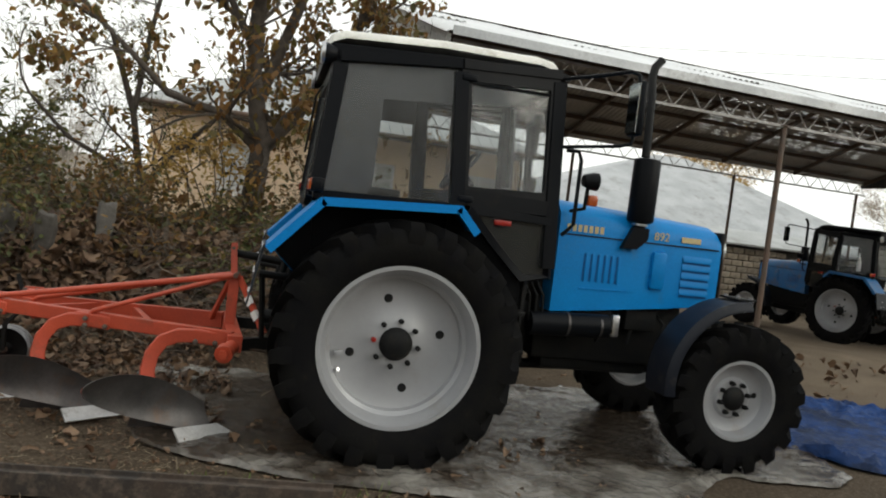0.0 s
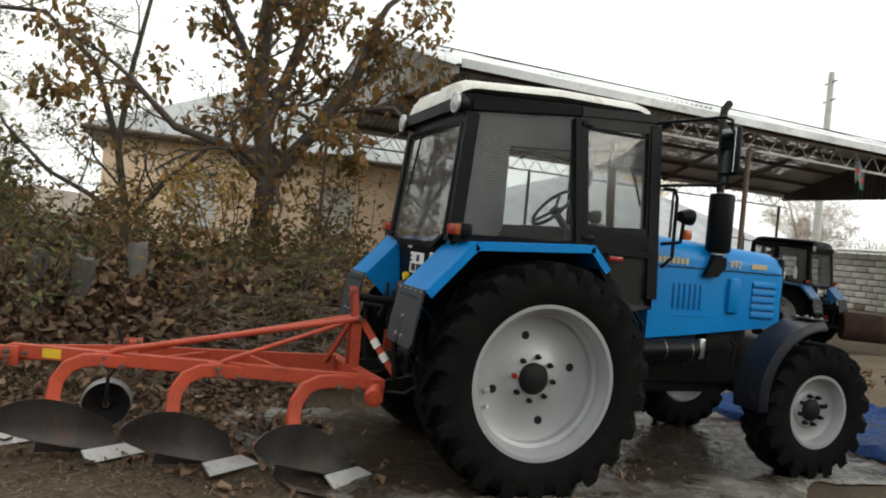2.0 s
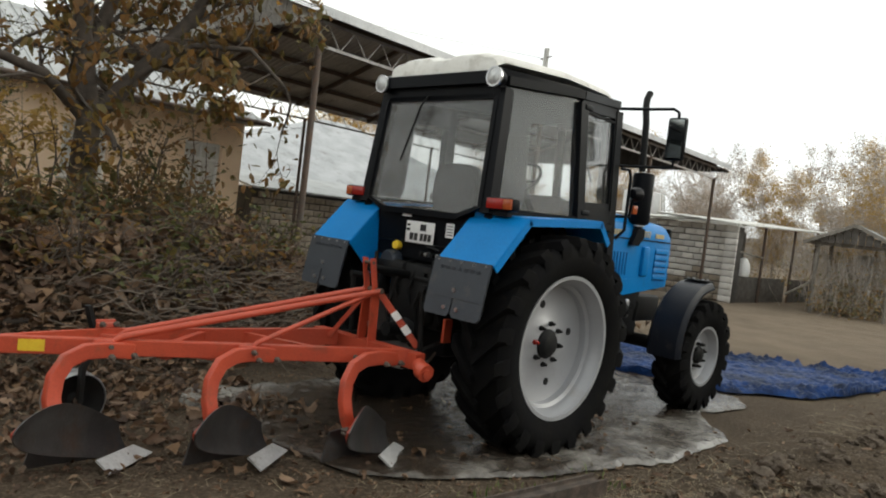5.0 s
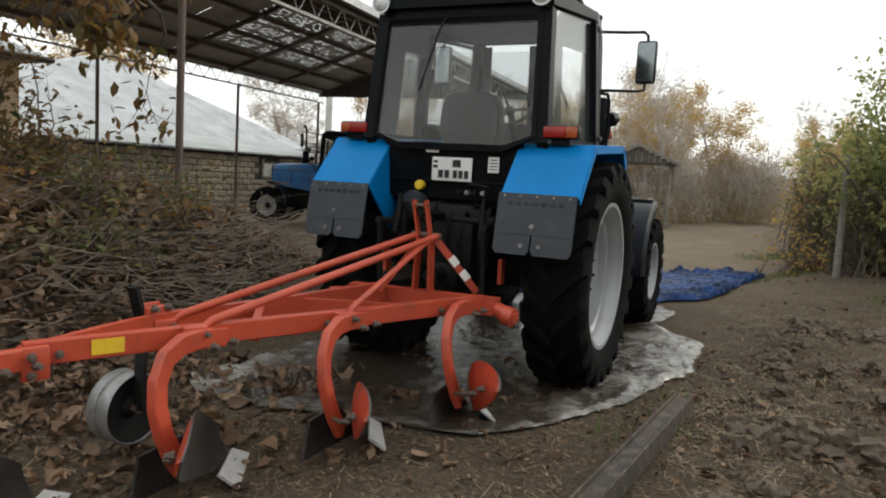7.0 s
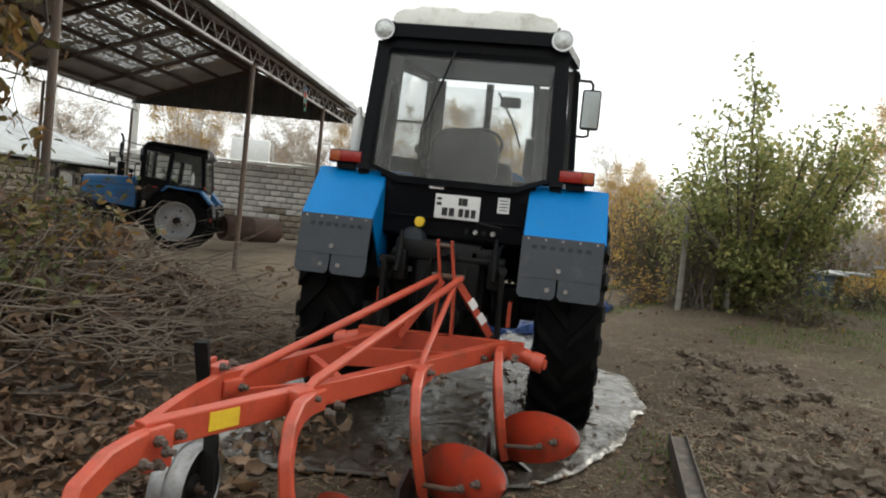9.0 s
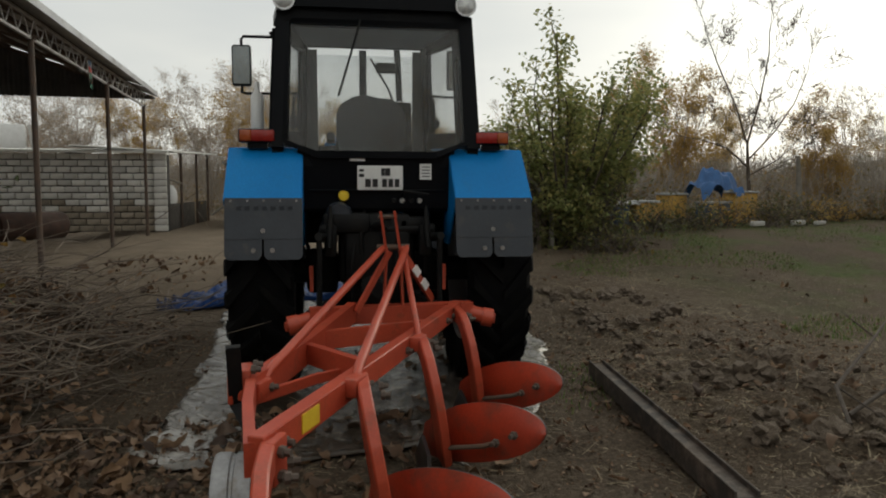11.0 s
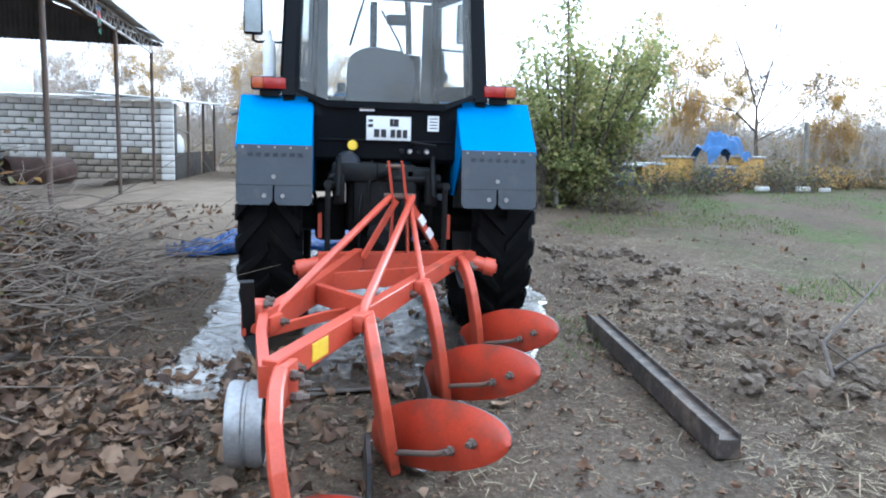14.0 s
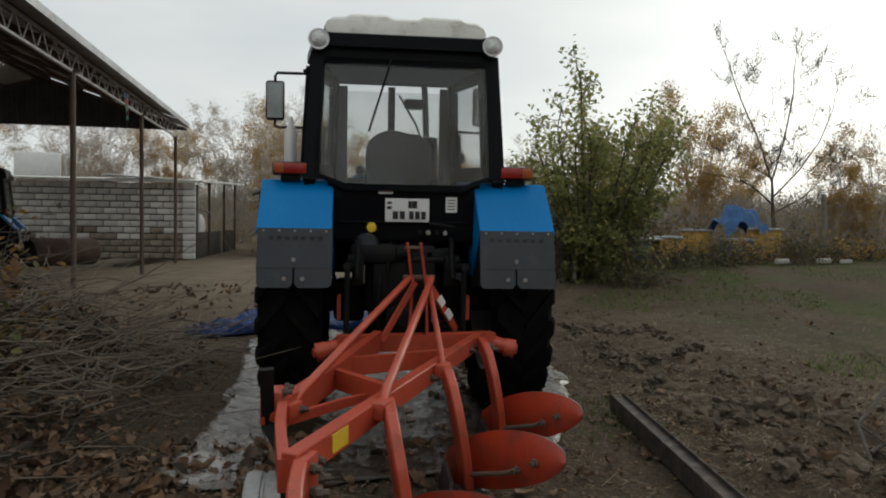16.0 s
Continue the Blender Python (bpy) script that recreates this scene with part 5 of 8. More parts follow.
        # grab rail before the door
        part("grab_rail", tube(BM(), [(1.08, 0.57 * s, 2.12), (1.16, 0.60 * s, 2.12), (1.18, 0.61 * s, 2.06), (1.18, 0.61 * s, 1.62), (1.12, 0.57 * s, 1.54)], 0.014, 8), M_BLACK, cab)
        # mirror on its two arms
        mo = 0.845 if s < 0 else 1.06
        mr = part("mirror", box(BM(), (1.42, mo * s, 2.42), (0.055, 0.17, 0.36), bev=0.025), M_BLACK, T, "tall black mirror on a bent arm")
        part("arm", tube(BM(), [(1.0, 0.52 * s, 2.60), (1.25, 0.70 * s, 2.64), (1.36, (mo - 0.025) * s, 2.66), (1.41, mo * s, 2.64), (1.42, mo * s, 2.58)], 0.013, 8), M_BLACK, mr)
        part("arm", tube(BM(), [(1.42, mo * s, 2.26), (1.41, mo * s, 2.19), (1.35, (mo - 0.045) * s, 2.17), (1.05, 0.56 * s, 2.14)], 0.012, 8), M_BLACK, mr)
        part("mirror_glass", box(BM(), (1.389, mo * s, 2.42), (0.006, 0.14, 0.32)), M_MIRROR, mr)
        # indicator and work lamp at the front
        il = part("front_indicator", box(BM(), (1.30, 0.60 * s, 1.80), (0.07, 0.05, 0.075), bev=0.01), M_AMBER, T)
        part("lamp_body", lathe(BM(), [(0.0, 0.0), (0.04, 0.0), (0.06, 0.06), (0.062, 0.1), (0.0, 0.1)], (1.21, 0.62 * s, 1.93), 16, "x"), M_BLACK, il)
        part("stalk", tube(BM(), [(1.24, 0.40 * s, 1.72), (1.25, 0.60 * s, 1.74), (1.25, 0.62 * s, 1.92)], 0.014, 8), M_BLACK, il)
        # rear work lamps
        wl_ = part("work_lamp", lathe(BM(), [(0.0, -0.10), (0.062, -0.10), (0.066, -0.085), (0.062, -0.06), (0.04, -0.01), (0.0, 0.0)], (-0.52, 0.565 * s, 2.50), 28, "x"), M_BLACK, T, "round rear work lamp")
        part("lens", lathe(BM(), [(0.0, -0.112), (0.04, -0.110), (0.056, -0.100), (0.0, -0.095)], (-0.52, 0.565 * s, 2.50), 28, "x"), M_LENS, wl_)
        part("bezel", lathe(BM(), [(0.056, -0.104), (0.067, -0.104), (0.067, -0.085), (0.056, -0.085)], (-0.52, 0.565 * s, 2.50), 28, "x", True), M_CHROME, wl_)
        part("marker_lamp", box(BM(), (-0.548, 0.455 * s, 2.515), (0.02, 0.07, 0.035), bev=0.004), M_WHITE, T)
    # rear wall and its window
    for p, q, r in (((-0.555, 0.52, 1.515), (-0.555, 0.52, 1.515), (0.03, 0.03)), (R1, R1, (0.05, 0.07))):
        part("rear_rail", tube(BM(), [sd(p, -1), sd(q, 1)], 0.04, flat=r), M_BLACK, cab)
    q = [(-0.605, -0.38, 1.56), (-0.605, 0.38, 1.56), (-0.602, 0.575, 1.64), (-0.535, 0.55, 2.37), (-0.53, 0.52, 2.39), (-0.53, -0.52, 2.39), (-0.535, -0.55, 2.37), (-0.602, -0.575, 1.64)]
    rw = part("rear_window", sheet(BM(), q, 0.006), M_REARGLASS, cab)
    part("window_seal", tube(BM(), q + q[:1], 0.02, flat=(0.018, 0.022)), M_BLACK, rw)
    part("wiper", tube(BM(), [(-0.56, 0.10, 2.40), (-0.60, 0.12, 2.32), (-0.63, 0.24, 1.92)], 0.008, 6), M_DARK, rw)
    b = BM()
    sheet(b, [(-0.545, -0.50, 1.22), (-0.545, 0.50, 1.22), (-0.575, 0.50, 1.60), (-0.59, 0.36, 1.555), (-0.59, -0.36, 1.555), (-0.575, -0.50, 1.60)], 0.012)
    box(b, (-0.53, 0, 1.33), (0.03, 0.95, 0.03), bev=0.008)
    part("rear_panel", b, M_BLACK, cab)
    # number plate: blank bars stand for its characters
    pl = part("number_plate", box(BM(), (-0.594, -0.018, 1.415), (0.008, 0.29, 0.155), bev=0.004), M_WHITE, T, "white number plate with two rows")
    for dy, z, w, hh in ((-0.035, 1.452, 0.022, 0.048), (-0.065, 1.452, 0.034, 0.048), (0.06, 1.382, 0.036, 0.052), (0.015, 1.382, 0.034, 0.052), (-0.045, 1.382, 0.03, 0.052), (-0.085, 1.382, 0.03, 0.052), (-0.125, 1.382, 0.03, 0.052), (0.10, 1.462, 0.03, 0.016), (0.10, 1.43, 0.032, 0.02)):
        part("character_bar", box(BM(), (-0.5995, dy, z), (0.003, w, hh)), M_PRINT, pl)
    stk = part("sticker", box(BM(), (-0.592, -0.31, 1.455), (0.003, 0.075, 0.10)), M_WHITE, T)
    for k in range(4):
        part("print_bar", box(BM(), (-0.5945, -0.31, 1.425 + 0.02 * k), (0.002, 0.05, 0.006)), M_PRINT, stk)
    part("sticker", box(BM(), (-0.606, 0.125, 1.54), (0.003, 0.095, 0.04)), M_WHITE, T)
    b = BM()
    lathe(b, [(0.0, -0.07), (0.03, -0.068), (0.036, -0.04), (0.03, -0.02), (0.0, -0.02)], (-0.54, 0.215, 1.30), 18, "x")
    kn = part("valve_cap", b, M_YELLOW, T, "yellow plastic cap")
    part("neck", tube(BM(), [(-0.56, 0.215, 1.30), (-0.45, 0.215, 1.2), (-0.4, 0.215, 1.05)], 0.025, 10), M_DARK, kn)
    # roof
    b = BM()
    rows = []
    for x, z, hw, t in ((-0.60, 2.545, 0.54, 0.08), (-0.56, 2.57, 0.575, 0.10), (0.2, 2.595, 0.665, 0.07), (1.02, 2.64, 0.52, 0.05), (1.08, 2.63, 0.48, 0.03)):
        rows.append([b.verts.new((x, y, zz)) for y, zz in ((-hw, z - t), (hw, z - t), (hw, z), (-hw, z))])
    for p, q in zip(rows, rows[1:]):
        for i in range(4):
            j = (i + 1) % 4
            b.faces.new((p[i], p[j], q[j], q[i]))
    b.faces.new(rows[0])
    b.faces.new(rows[-1])
    bmesh.ops.recalc_face_normals(b, faces=b.faces)
    roof = part("roof", b, M_BLACK, T)
    b = BM()
    rows = []
    for x, z, hw in ((-0.585, 2.595, 0.50), (-0.56, 2.645, 0.53), (-0.48, 2.68, 0.535), (0.15, 2.71, 0.60), (0.85, 2.735, 0.50), (0.98, 2.715, 0.47), (1.03, 2.66, 0.44)):
        e = 0.012 if z < 2.56 else 0.0
        sec = [(-hw, z - 0.06), (-hw + 0.015, z - 0.025), (-hw + 0.06, z), (-0.40, z + 0.004), (-0.36, z + 0.024), (-0.12, z + 0.026), (-0.08, z + 0.006), (0.08, z + 0.006), (0.12, z + 0.026), (0.36, z + 0.024), (0.40, z + 0.004), (hw - 0.06, z), (hw - 0.015, z - 0.025), (hw, z - 0.06)]
        rows.append([b.verts.new((x, y, zz)) for y, zz in sec])
    for p, q in zip(rows, rows[1:]):
        for i in range(13):
            b.faces.new((p[i], p[i + 1], q[i + 1], q[i]))
    for r_ in (rows[0], rows[-1]):
        b.faces.new(r_)
    b.faces.new([r[0] for r in rows] + [r[-1] for r in rows[::-1]])
    bmesh.ops.recalc_face_normals(b, faces=b.faces)
    part("roof_cap", b, roof_paint, roof)
    for x in (-0.1, 0.22):
        part("roof_rib", tube(BM(), [(x, -0.4, 2.715 + 0.05 * x), (x, 0.4, 2.715 + 0.05 * x)], 0.012, 8), roof_paint, roof)
    part("headliner", sheet(BM(), [(-0.48, -0.54, 2.42), (0.95, -0.48, 2.53), (0.95, 0.48, 2.53), (-0.48, 0.54, 2.42)], 0.02), M_LINER, cab, "grey padded headliner")
    # front wall: windscreen between two padded side strips
    for s in (-1, 1):
        part("front_strip", sheet(BM(), [(1.05, 0.40 * s, 1.62), (1.045, 0.53 * s, 1.62), (1.0, 0.49 * s, 2.5), (1.0, 0.40 * s, 2.5)], 0.02), M_LINER, cab)
    ws = part("windscreen", sheet(BM(), [(1.06, -0.41, 1.70), (1.06, 0.41, 1.70), (1.01, 0.41, 2.46), (1.01, -0.41, 2.46)], 0.006), M_GLASS, cab)
    part("wiper", tube(BM(), [(1.08, -0.05, 2.45), (1.09, -0.2, 2.2), (1.10, -0.28, 2.0)], 0.01, 6), M_DARK, ws)
    part("divider", tube(BM(), [(1.05, 0.02, 1.66), (1.0, 0.02, 2.5)], 0.02, flat=(0.02, 0.03)), M_BLACK, ws)
    part("front_panel", sheet(BM(), [(1.06, -0.54, 1.28), (1.06, 0.54, 1.28), (1.05, 0.54, 1.71), (1.05, -0.54, 1.71)], 0.02), M_BLACK, cab)
    part("front_rail", tube(BM(), [sd(F1, -1), sd(F1, 1)], 0.04, flat=(0.04, 0.05)), M_BLACK, cab)
    # seat, wheel, dashboard
    st = part("driver_seat", box(BM(), (0.02, 0.02, 1.52), (0.46, 0.46, 0.12), bev=0.04), M_SEAT, T, "black vinyl driver's seat")
    bk = BM()
    ring = []
    for k in range(28):
        a = 2 * math.pi * k / 28
        ca, sa = math.cos(a), math.sin(a)
        ring.append((0.02 + 0.235 * math.copysign(abs(ca) ** 0.6, ca), 1.755 + 0.205 * math.copysign(abs(sa) ** 0.6, sa)))
    prism(bk, ring, -0.27, -0.17, "x")
    bmesh.ops.bevel(bk, geom=[e for e in bk.edges if abs(e.verts[0].co.x - e.verts[1].co.x) < 0.01], offset=0.025, segments=2, affect="EDGES")
    part("backrest", bk, M_SEAT, st)
    part("armrest", box(BM(), (-0.05, 0.29, 1.70), (0.34, 0.06, 0.06), bev=0.02), M_SEAT, st)
    part("pedestal", box(BM(), (0.02, 0.02, 1.35), (0.3, 0.3, 0.25), bev=0.03), M_DARK, st)
    b = BM()
    box(b, (0.86, 0.0, 1.62), (0.3, 0.5, 0.4), pose(0, 0, 0, 0, 12, 0), bev=0.06)
    dash = part("dashboard", b, M_SEAT, T)
    sw = BM()
    ring = [(0.19 * math.cos(a), 0.19 * math.sin(a), 0) for a in [2 * math.pi * k / 28 for k in range(29)]]
    tube(sw, ring, 0.014, 8)
    for a in (0.5, 2.6, 4.7):
        tube(sw, [(0, 0, -0.03), (0.19 * math.cos(a), 0.19 * math.sin(a), 0)], 0.012, 6)
    lathe(sw, [(0.0, -0.05), (0.04, -0.05), (0.04, -0.01), (0.0, 0.0)], n=12, axis="z")
    o = part("steering_wheel", sw, M_SEAT, dash)
    o.matrix_basis = pose(0.50, 0.02, 1.93, 0, -48, 0)
    part("steering_column", tube(BM(), [(0.53, 0.02, 1.9), (0.78, 0.02, 1.6)], 0.03, 10), M_SEAT, dash)
    part("inner_mirror", box(BM(), (0.93, -0.17, 2.35), (0.03, 0.17, 0.09), bev=0.02), M_SEAT, cab)
    part("extinguisher", lathe(BM(), [(0.0, 1.70), (0.042, 1.70), (0.042, 1.93), (0.02, 1.96), (0.015, 2.02), (0.0, 2.02)], (-0.30, 0.765, 0.02), 16, "z"), M_WHITE, T, "white bottle strapped to the cab post")

    # --- rear hitch
    b = BM()
    box(b, (-0.52, 0, 0.98), (0.22, 0.42, 0.42), bev=0.03)
    box(b, (-0.60, 0.20, 1.13), (0.12, 0.30, 0.13), bev=0.03)
    box(b, (-0.58, -0.22, 1.12), (0.1, 0.2, 0.1), bev=0.03)
    part("rear_housing", b, M_DARK, T)
    part("power_shaft", lathe(BM(), [(0.0, -0.18), (0.05, -0.18), (0.05, -0.02), (0.11, 0.0), (0.11, 0.05), (0.0, 0.05)], (-0.62, 0, 0.72), 20, "x"), M_DARK, T)
    for s in (-1, 1):
        b = BM()
        box(b, (-0.62, 0.30 * s, 1.02), (0.12, 0.08, 0.2), bev=0.02)
        tube(b, [(-0.6, 0.32 * s, 1.04), (-0.86, 0.37 * s, 1.06)], 0.025, 10)
        part("lift_arm", b, M_DARK, T)
    for y, z in ((0.08, 1.2), (-0.06, 1.18), (-0.14, 1.08), (0.14, 1.02), (-0.33, 1.2), (0.35, 1.12)):
        part("hose", tube(BM(), [(-0.5, y, z), (-0.62, y + 0.01, z - 0.02), (-0.66, y + 0.03, z - 0.18), (-0.58, y + 0.02, z - 0.4)], 0.012, 6), M_DARK, T)
    for s in (-1, 1):
        b = BM()
        tube(b, [(-0.45, 0.22 * s, 0.62), (-0.95, 0.42 * s, 0.59), (-1.0, 0.43 * s, 0.59)], 0.03, flat=(0.022, 0.04))
        la = part("lower_link", b, M_DARK, T)
        part("lift_rod", tube(BM(), [(-0.84, 0.365 * s, 1.05), (-0.80, 0.37 * s, 0.62)], 0.018, 8), M_DARK, la)
        b = BM()
        tube(b, [(-0.62, 0.42 * s, 0.70), (-0.62, 0.42 * s, 0.86)], 0.03, flat=(0.035, 0.012))
        tag = part("red_clevis", b, M_ORANGE, T)
    part("side_casting", lathe(BM(), [(0.0, -0.05), (0.07, -0.05), (0.085, -0.02), (0.085, 0.04), (0.0, 0.05)], (-0.60, 0.245, 1.18), 20, "x"), M_FLAP, T)
    part("lift_shaft", tube(BM(), [(-0.60, -0.36, 1.09), (-0.60, 0.36, 1.09)], 0.035, 12), M_DARK, T)
    for s in (-1, 1):
        part("lift_screw", tube(BM(), [(-0.70, 0.30 * s, 1.24), (-0.70, 0.30 * s, 1.12), (-0.74, 0.31 * s, 0.98)], [0.012, 0.022, 0.018], 10), M_DARK, T)
        part("shaft_end", lathe(BM(), [(0.0, -0.03), (0.03, -0.03), (0.038, 0.0), (0.03, 0.03), (0.0, 0.03)], (-0.64, 0.33 * s, 1.09), 14), M_DARK, T)
        part("check_chain", tube(BM(), [(-0.58, 0.30 * s, 0.60), (-0.72, 0.36 * s, 0.54), (-0.90, 0.41 * s, 0.57)], 0.01, 6), M_RUSTP, T)
    for k in range(4):
        part("coupler", lathe(BM(), [(0.0, -0.05), (0.014, -0.05), (0.018, -0.02), (0.012, 0.0), (0.0, 0.0)], (-0.60, -0.10 - 0.055 * k, 1.27), 10, "x"), M_CHROME if k % 2 else M_DARK, T)
    part("lever", tube(BM(), [(-0.58, -0.16, 1.30), (-0.66, -0.17, 1.33), (-0.68, -0.32, 1.31)], 0.008, 6), M_DARK, T)
    part("panel_crease", box(BM(), (-0.578, 0.0, 1.335), (0.012, 0.86, 0.012), bev=0.003), M_BLACK, T)
    part("top_link", tube(BM(), [(-0.55, 0.03, 1.10), (-1.03, -0.03, 1.15)], 0.028, 10), M_DARK, T)
    return T


M_MIRROR = mat("mirror_glass", (0.30, 0.33, 0.34), (0.27, 0.30, 0.31), rough=0.06, metal=1.0, bump=0.0)
tractor("tractor", pose(0, -0.06, 0), "blue farm tractor with a white-roofed black cab, coupled to a plough", M_BLUE, M_ROOF, True)
tractor("tractor", pose(13.04, 9.13, -0.27, 0, 0, 107), "older blue farm tractor with an all-black cab parked under a shed", M_BLUE2, M_BLACK, False)

# ---------- plough ----------
def bolt_mesh():
    b = BM()
    lathe(b, [(0.0, 0.0), (0.018, 0.0), (0.018, 0.016), (0.011, 0.018), (0.011, 0.036), (0.0, 0.036)], n=6)
    return shaped("bolt", b, M_RUSTP)


def beam_z(x):
    return 0.63 + 0.008 * (x + 1.2)


def plough():
    P = thing("plough", "orange-red four-furrow mounted plough with dark steel mouldboards", "plough", pose(-2.0, 0, 0))
    off = Matrix.Translation((2.0, 0, 0))

    def pp(name, b, m, parent=P, label=""):
        b.transform(off)
        return part(name, b, m, parent, label)

    nut = bolt_mesh()

    def bolt(x, y, z, parent=P, rz=180.0):
        piece("bolt", nut, parent, off @ pose(x, y, z, 0, 0, rz))

    # main diagonal beam, side beam, cross members
    my = lambda x: 0.345 + 0.43 * (-2.94 - x)
    b = BM()
    tube(b, [(-0.98, my(-0.98) - 0.014, beam_z(-0.98)), (-3.20, my(-3.20) - 0.014, beam_z(-3.2))], 0.05, flat=(0.028, 0.045))
    bmesh.ops.bevel(b, geom=list(b.edges), offset=0.004, segments=1, affect="EDGES")
    mb = pp("main_beam", b, M_ORANGE)
    pp("side_beam", tube(BM(), [(-1.08, 0.12, 0.64), (-1.9, 0.34, 0.615), (-2.50, 0.535, 0.595)], 0.05, flat=(0.025, 0.055)), M_ORANGE)
    pp("cross_beam", tube(BM(), [(-0.96, -0.60, 0.615), (-1.06, 0.36, 0.615)], 0.05, flat=(0.045, 0.05)), M_ORANGE)
    pp("brace", tube(BM(), [(-1.70, 0.29, 0.61), (-1.52, my(-1.52), 0.62)], 0.03, flat=(0.02, 0.045)), M_ORANGE)
    pp("brace", tube(BM(), [(-1.95, 0.35, 0.61), (-2.32, my(-2.32), 0.60)], 0.03, flat=(0.02, 0.045)), M_ORANGE)
    pp("brace", tube(BM(), [(-2.50, 0.53, 0.56), (-2.25, 0.30, 0.565), (-2.05, my(-2.05) + 0.05, 0.57)], 0.02, flat=(0.012, 0.02)), M_ORANGE)
    pp("tail_bar", tube(BM(), [(-2.44, 0.535, 0.60), (-2.80, 0.51, 0.595), (-3.20, 0.458, 0.59)], 0.03, flat=(0.018, 0.05)), M_ORANGE)
    b = BM()
    box(b, (-2.46, 0.555, 0.62), (0.13, 0.05, 0.12), bev=0.01)
    box(b, (-2.46, 0.605, 0.62), (0.13, 0.02, 0.14), bev=0.006)
    pp("wheel_bracket", b, M_ORANGE)
    b = BM()
    box(b, (-3.19, my(-3.19) - 0.065, 0.585), (0.10, 0.03, 0.13), pose(0, 0, 0, 0, 0, -18), bev=0.008)
    pp("clamp_plate", b, M_ORANGE)
    for dz in (0.03, -0.04):
        bolt(-3.21, my(-3.21) - 0.085, 0.585 + dz, P, 154)
    for dx in (-0.04, 0.04):
        for dz in (0.055, -0.04):
            bolt(-2.46 + dx, 0.53, 0.62 + dz)
    # headstock pins
    for x, y, s in ((-0.97, -0.60, -1), (-1.06, 0.36, 1)):
        b = BM()
        tube(b, [(x, y, 0.60), (x - 0.04, y + 0.08 * s, 0.58)], 0.045, 16)
        tube(b, [(x - 0.035, y + 0.06 * s, 0.582), (x - 0.045, y + 0.12 * s, 0.57)], 0.056, 16)
        tube(b, [(x - 0.045, y + 0.12 * s, 0.57), (x - 0.05, y + 0.135 * s, 0.568)], 0.03, 10)
        pp("hitch_pin", b, M_ORANGE)
    # mast and stays
    J = (-1.01, -0.13, 1.005)
    for dy in (-0.035, 0.045):
        b = BM()
        tube(b, [(-1.02, J[1] + dy * 1.4, 0.62), (J[0] - 0.01, J[1] + dy, J[2])], 0.02, flat=(0.034, 0.007))
        tube(b, [(J[0] - 0.01, J[1] + dy * 1.02, J[2] - 0.04), (-1.045, -0.095 + dy, 1.215)], 0.02, flat=(0.02, 0.007))
        pp("mast_plate", b, M_ORANGE)
    pp("mast_leg", tube(BM(), [(-1.04, -0.10, 0.98), (-1.16, 0.10, 0.65)], 0.02, flat=(0.014, 0.014)), M_ORANGE)
    st = tube(BM(), [(-0.985, -0.17, 0.99), (-0.785, -0.385, 0.655)], 0.02, flat=(0.010, 0.022))
    strap = pp("strap", st, M_ORANGE)
    for f0, f1, m in ((0.36, 0.50, M_WHITE), (0.62, 0.76, M_WHITE)):
        a, c = Vector((-0.99, -0.178, 0.993)), Vector((-0.792, -0.393, 0.658))
        pp("reflector", tube(BM(), [a.lerp(c, f0), a.lerp(c, f1)], 0.02, flat=(0.012, 0.024)), m, strap)
    pp("mast_pin", tube(BM(), [(J[0], J[1] - 0.09, J[2]), (J[0], J[1] + 0.10, J[2])], 0.018, 10), M_RUSTP)
    pp("top_pin", tube(BM(), [(-1.045, -0.145, 1.185), (-1.045, -0.035, 1.185)], 0.012, 10), M_RUSTP)
    for e, dy in (((-2.62, 0.15, 0.665), -0.075), ((-2.45, 0.505, 0.62), 0.06), ((-1.93, -0.165, 0.665), -0.05)):
        b = BM()
        s0 = Vector((J[0], J[1] + dy, J[2]))
        ee = Vector(e)
        r = 0.020 if e[0] < -2.2 else 0.016
        tube(b, [s0, s0.lerp(ee, 0.05), s0.lerp(ee, 0.95), ee + Vector((0, 0, -0.03))], [r * 0.8, r, r, r * 0.8], 12)
        rod = pp("stay_rod", b, M_ORANGE)
        cl = BM()
        box(cl, ee + Vector((-0.01, 0, -0.03)), (0.10, 0.06, 0.07), pose(0, 0, 0, 0, 0, -26), bev=0.01)
        pp("clevis", cl, M_ORANGE, rod)
        bolt(e[0] + 0.01, e[1] - 0.035, e[2] - 0.03, rod)
    # four bottoms
    for i in range(4):
        sx, sy = -1.40 - 0.71 * i, -0.525 + 0.30 * i
        dz = beam_z(sx) - 0.63
        b = BM()
        path = [(0.34, 0.615), (0.20, 0.63), (0.09, 0.625), (0.0, 0.585), (-0.055, 0.50), (-0.07, 0.40), (-0.055, 0.30), (-0.02, 0.20), (0.02, 0.13)]
        if i == 3:
            path = [(0.36, 0.62), (0.22, 0.625), (0.12, 0.62)] + path[3:]
        lean = 0.15 if i == 3 else 0.17
        tube(b, [(sx + x, sy - 0.04 + lean * (z - 0.13), z + dz) for x, z in path], 0.04, flat=(0.022, 0.043))
        bmesh.ops.bevel(b, geom=list(b.edges), offset=0.006, segments=1, affect="EDGES")
        bot = pp("plough_bottom", b, M_ORANGE, P, "curved orange shank with its mouldboard")
        for dx in (0.20, 0.32):
            bolt(sx + dx, sy - 0.02, 0.605 + dz, bot)
        # mouldboard: a twisted concave plate, dark steel in front, painted behind
        nu, nv, th = 18, 8, 0.008
        front, back = [], []
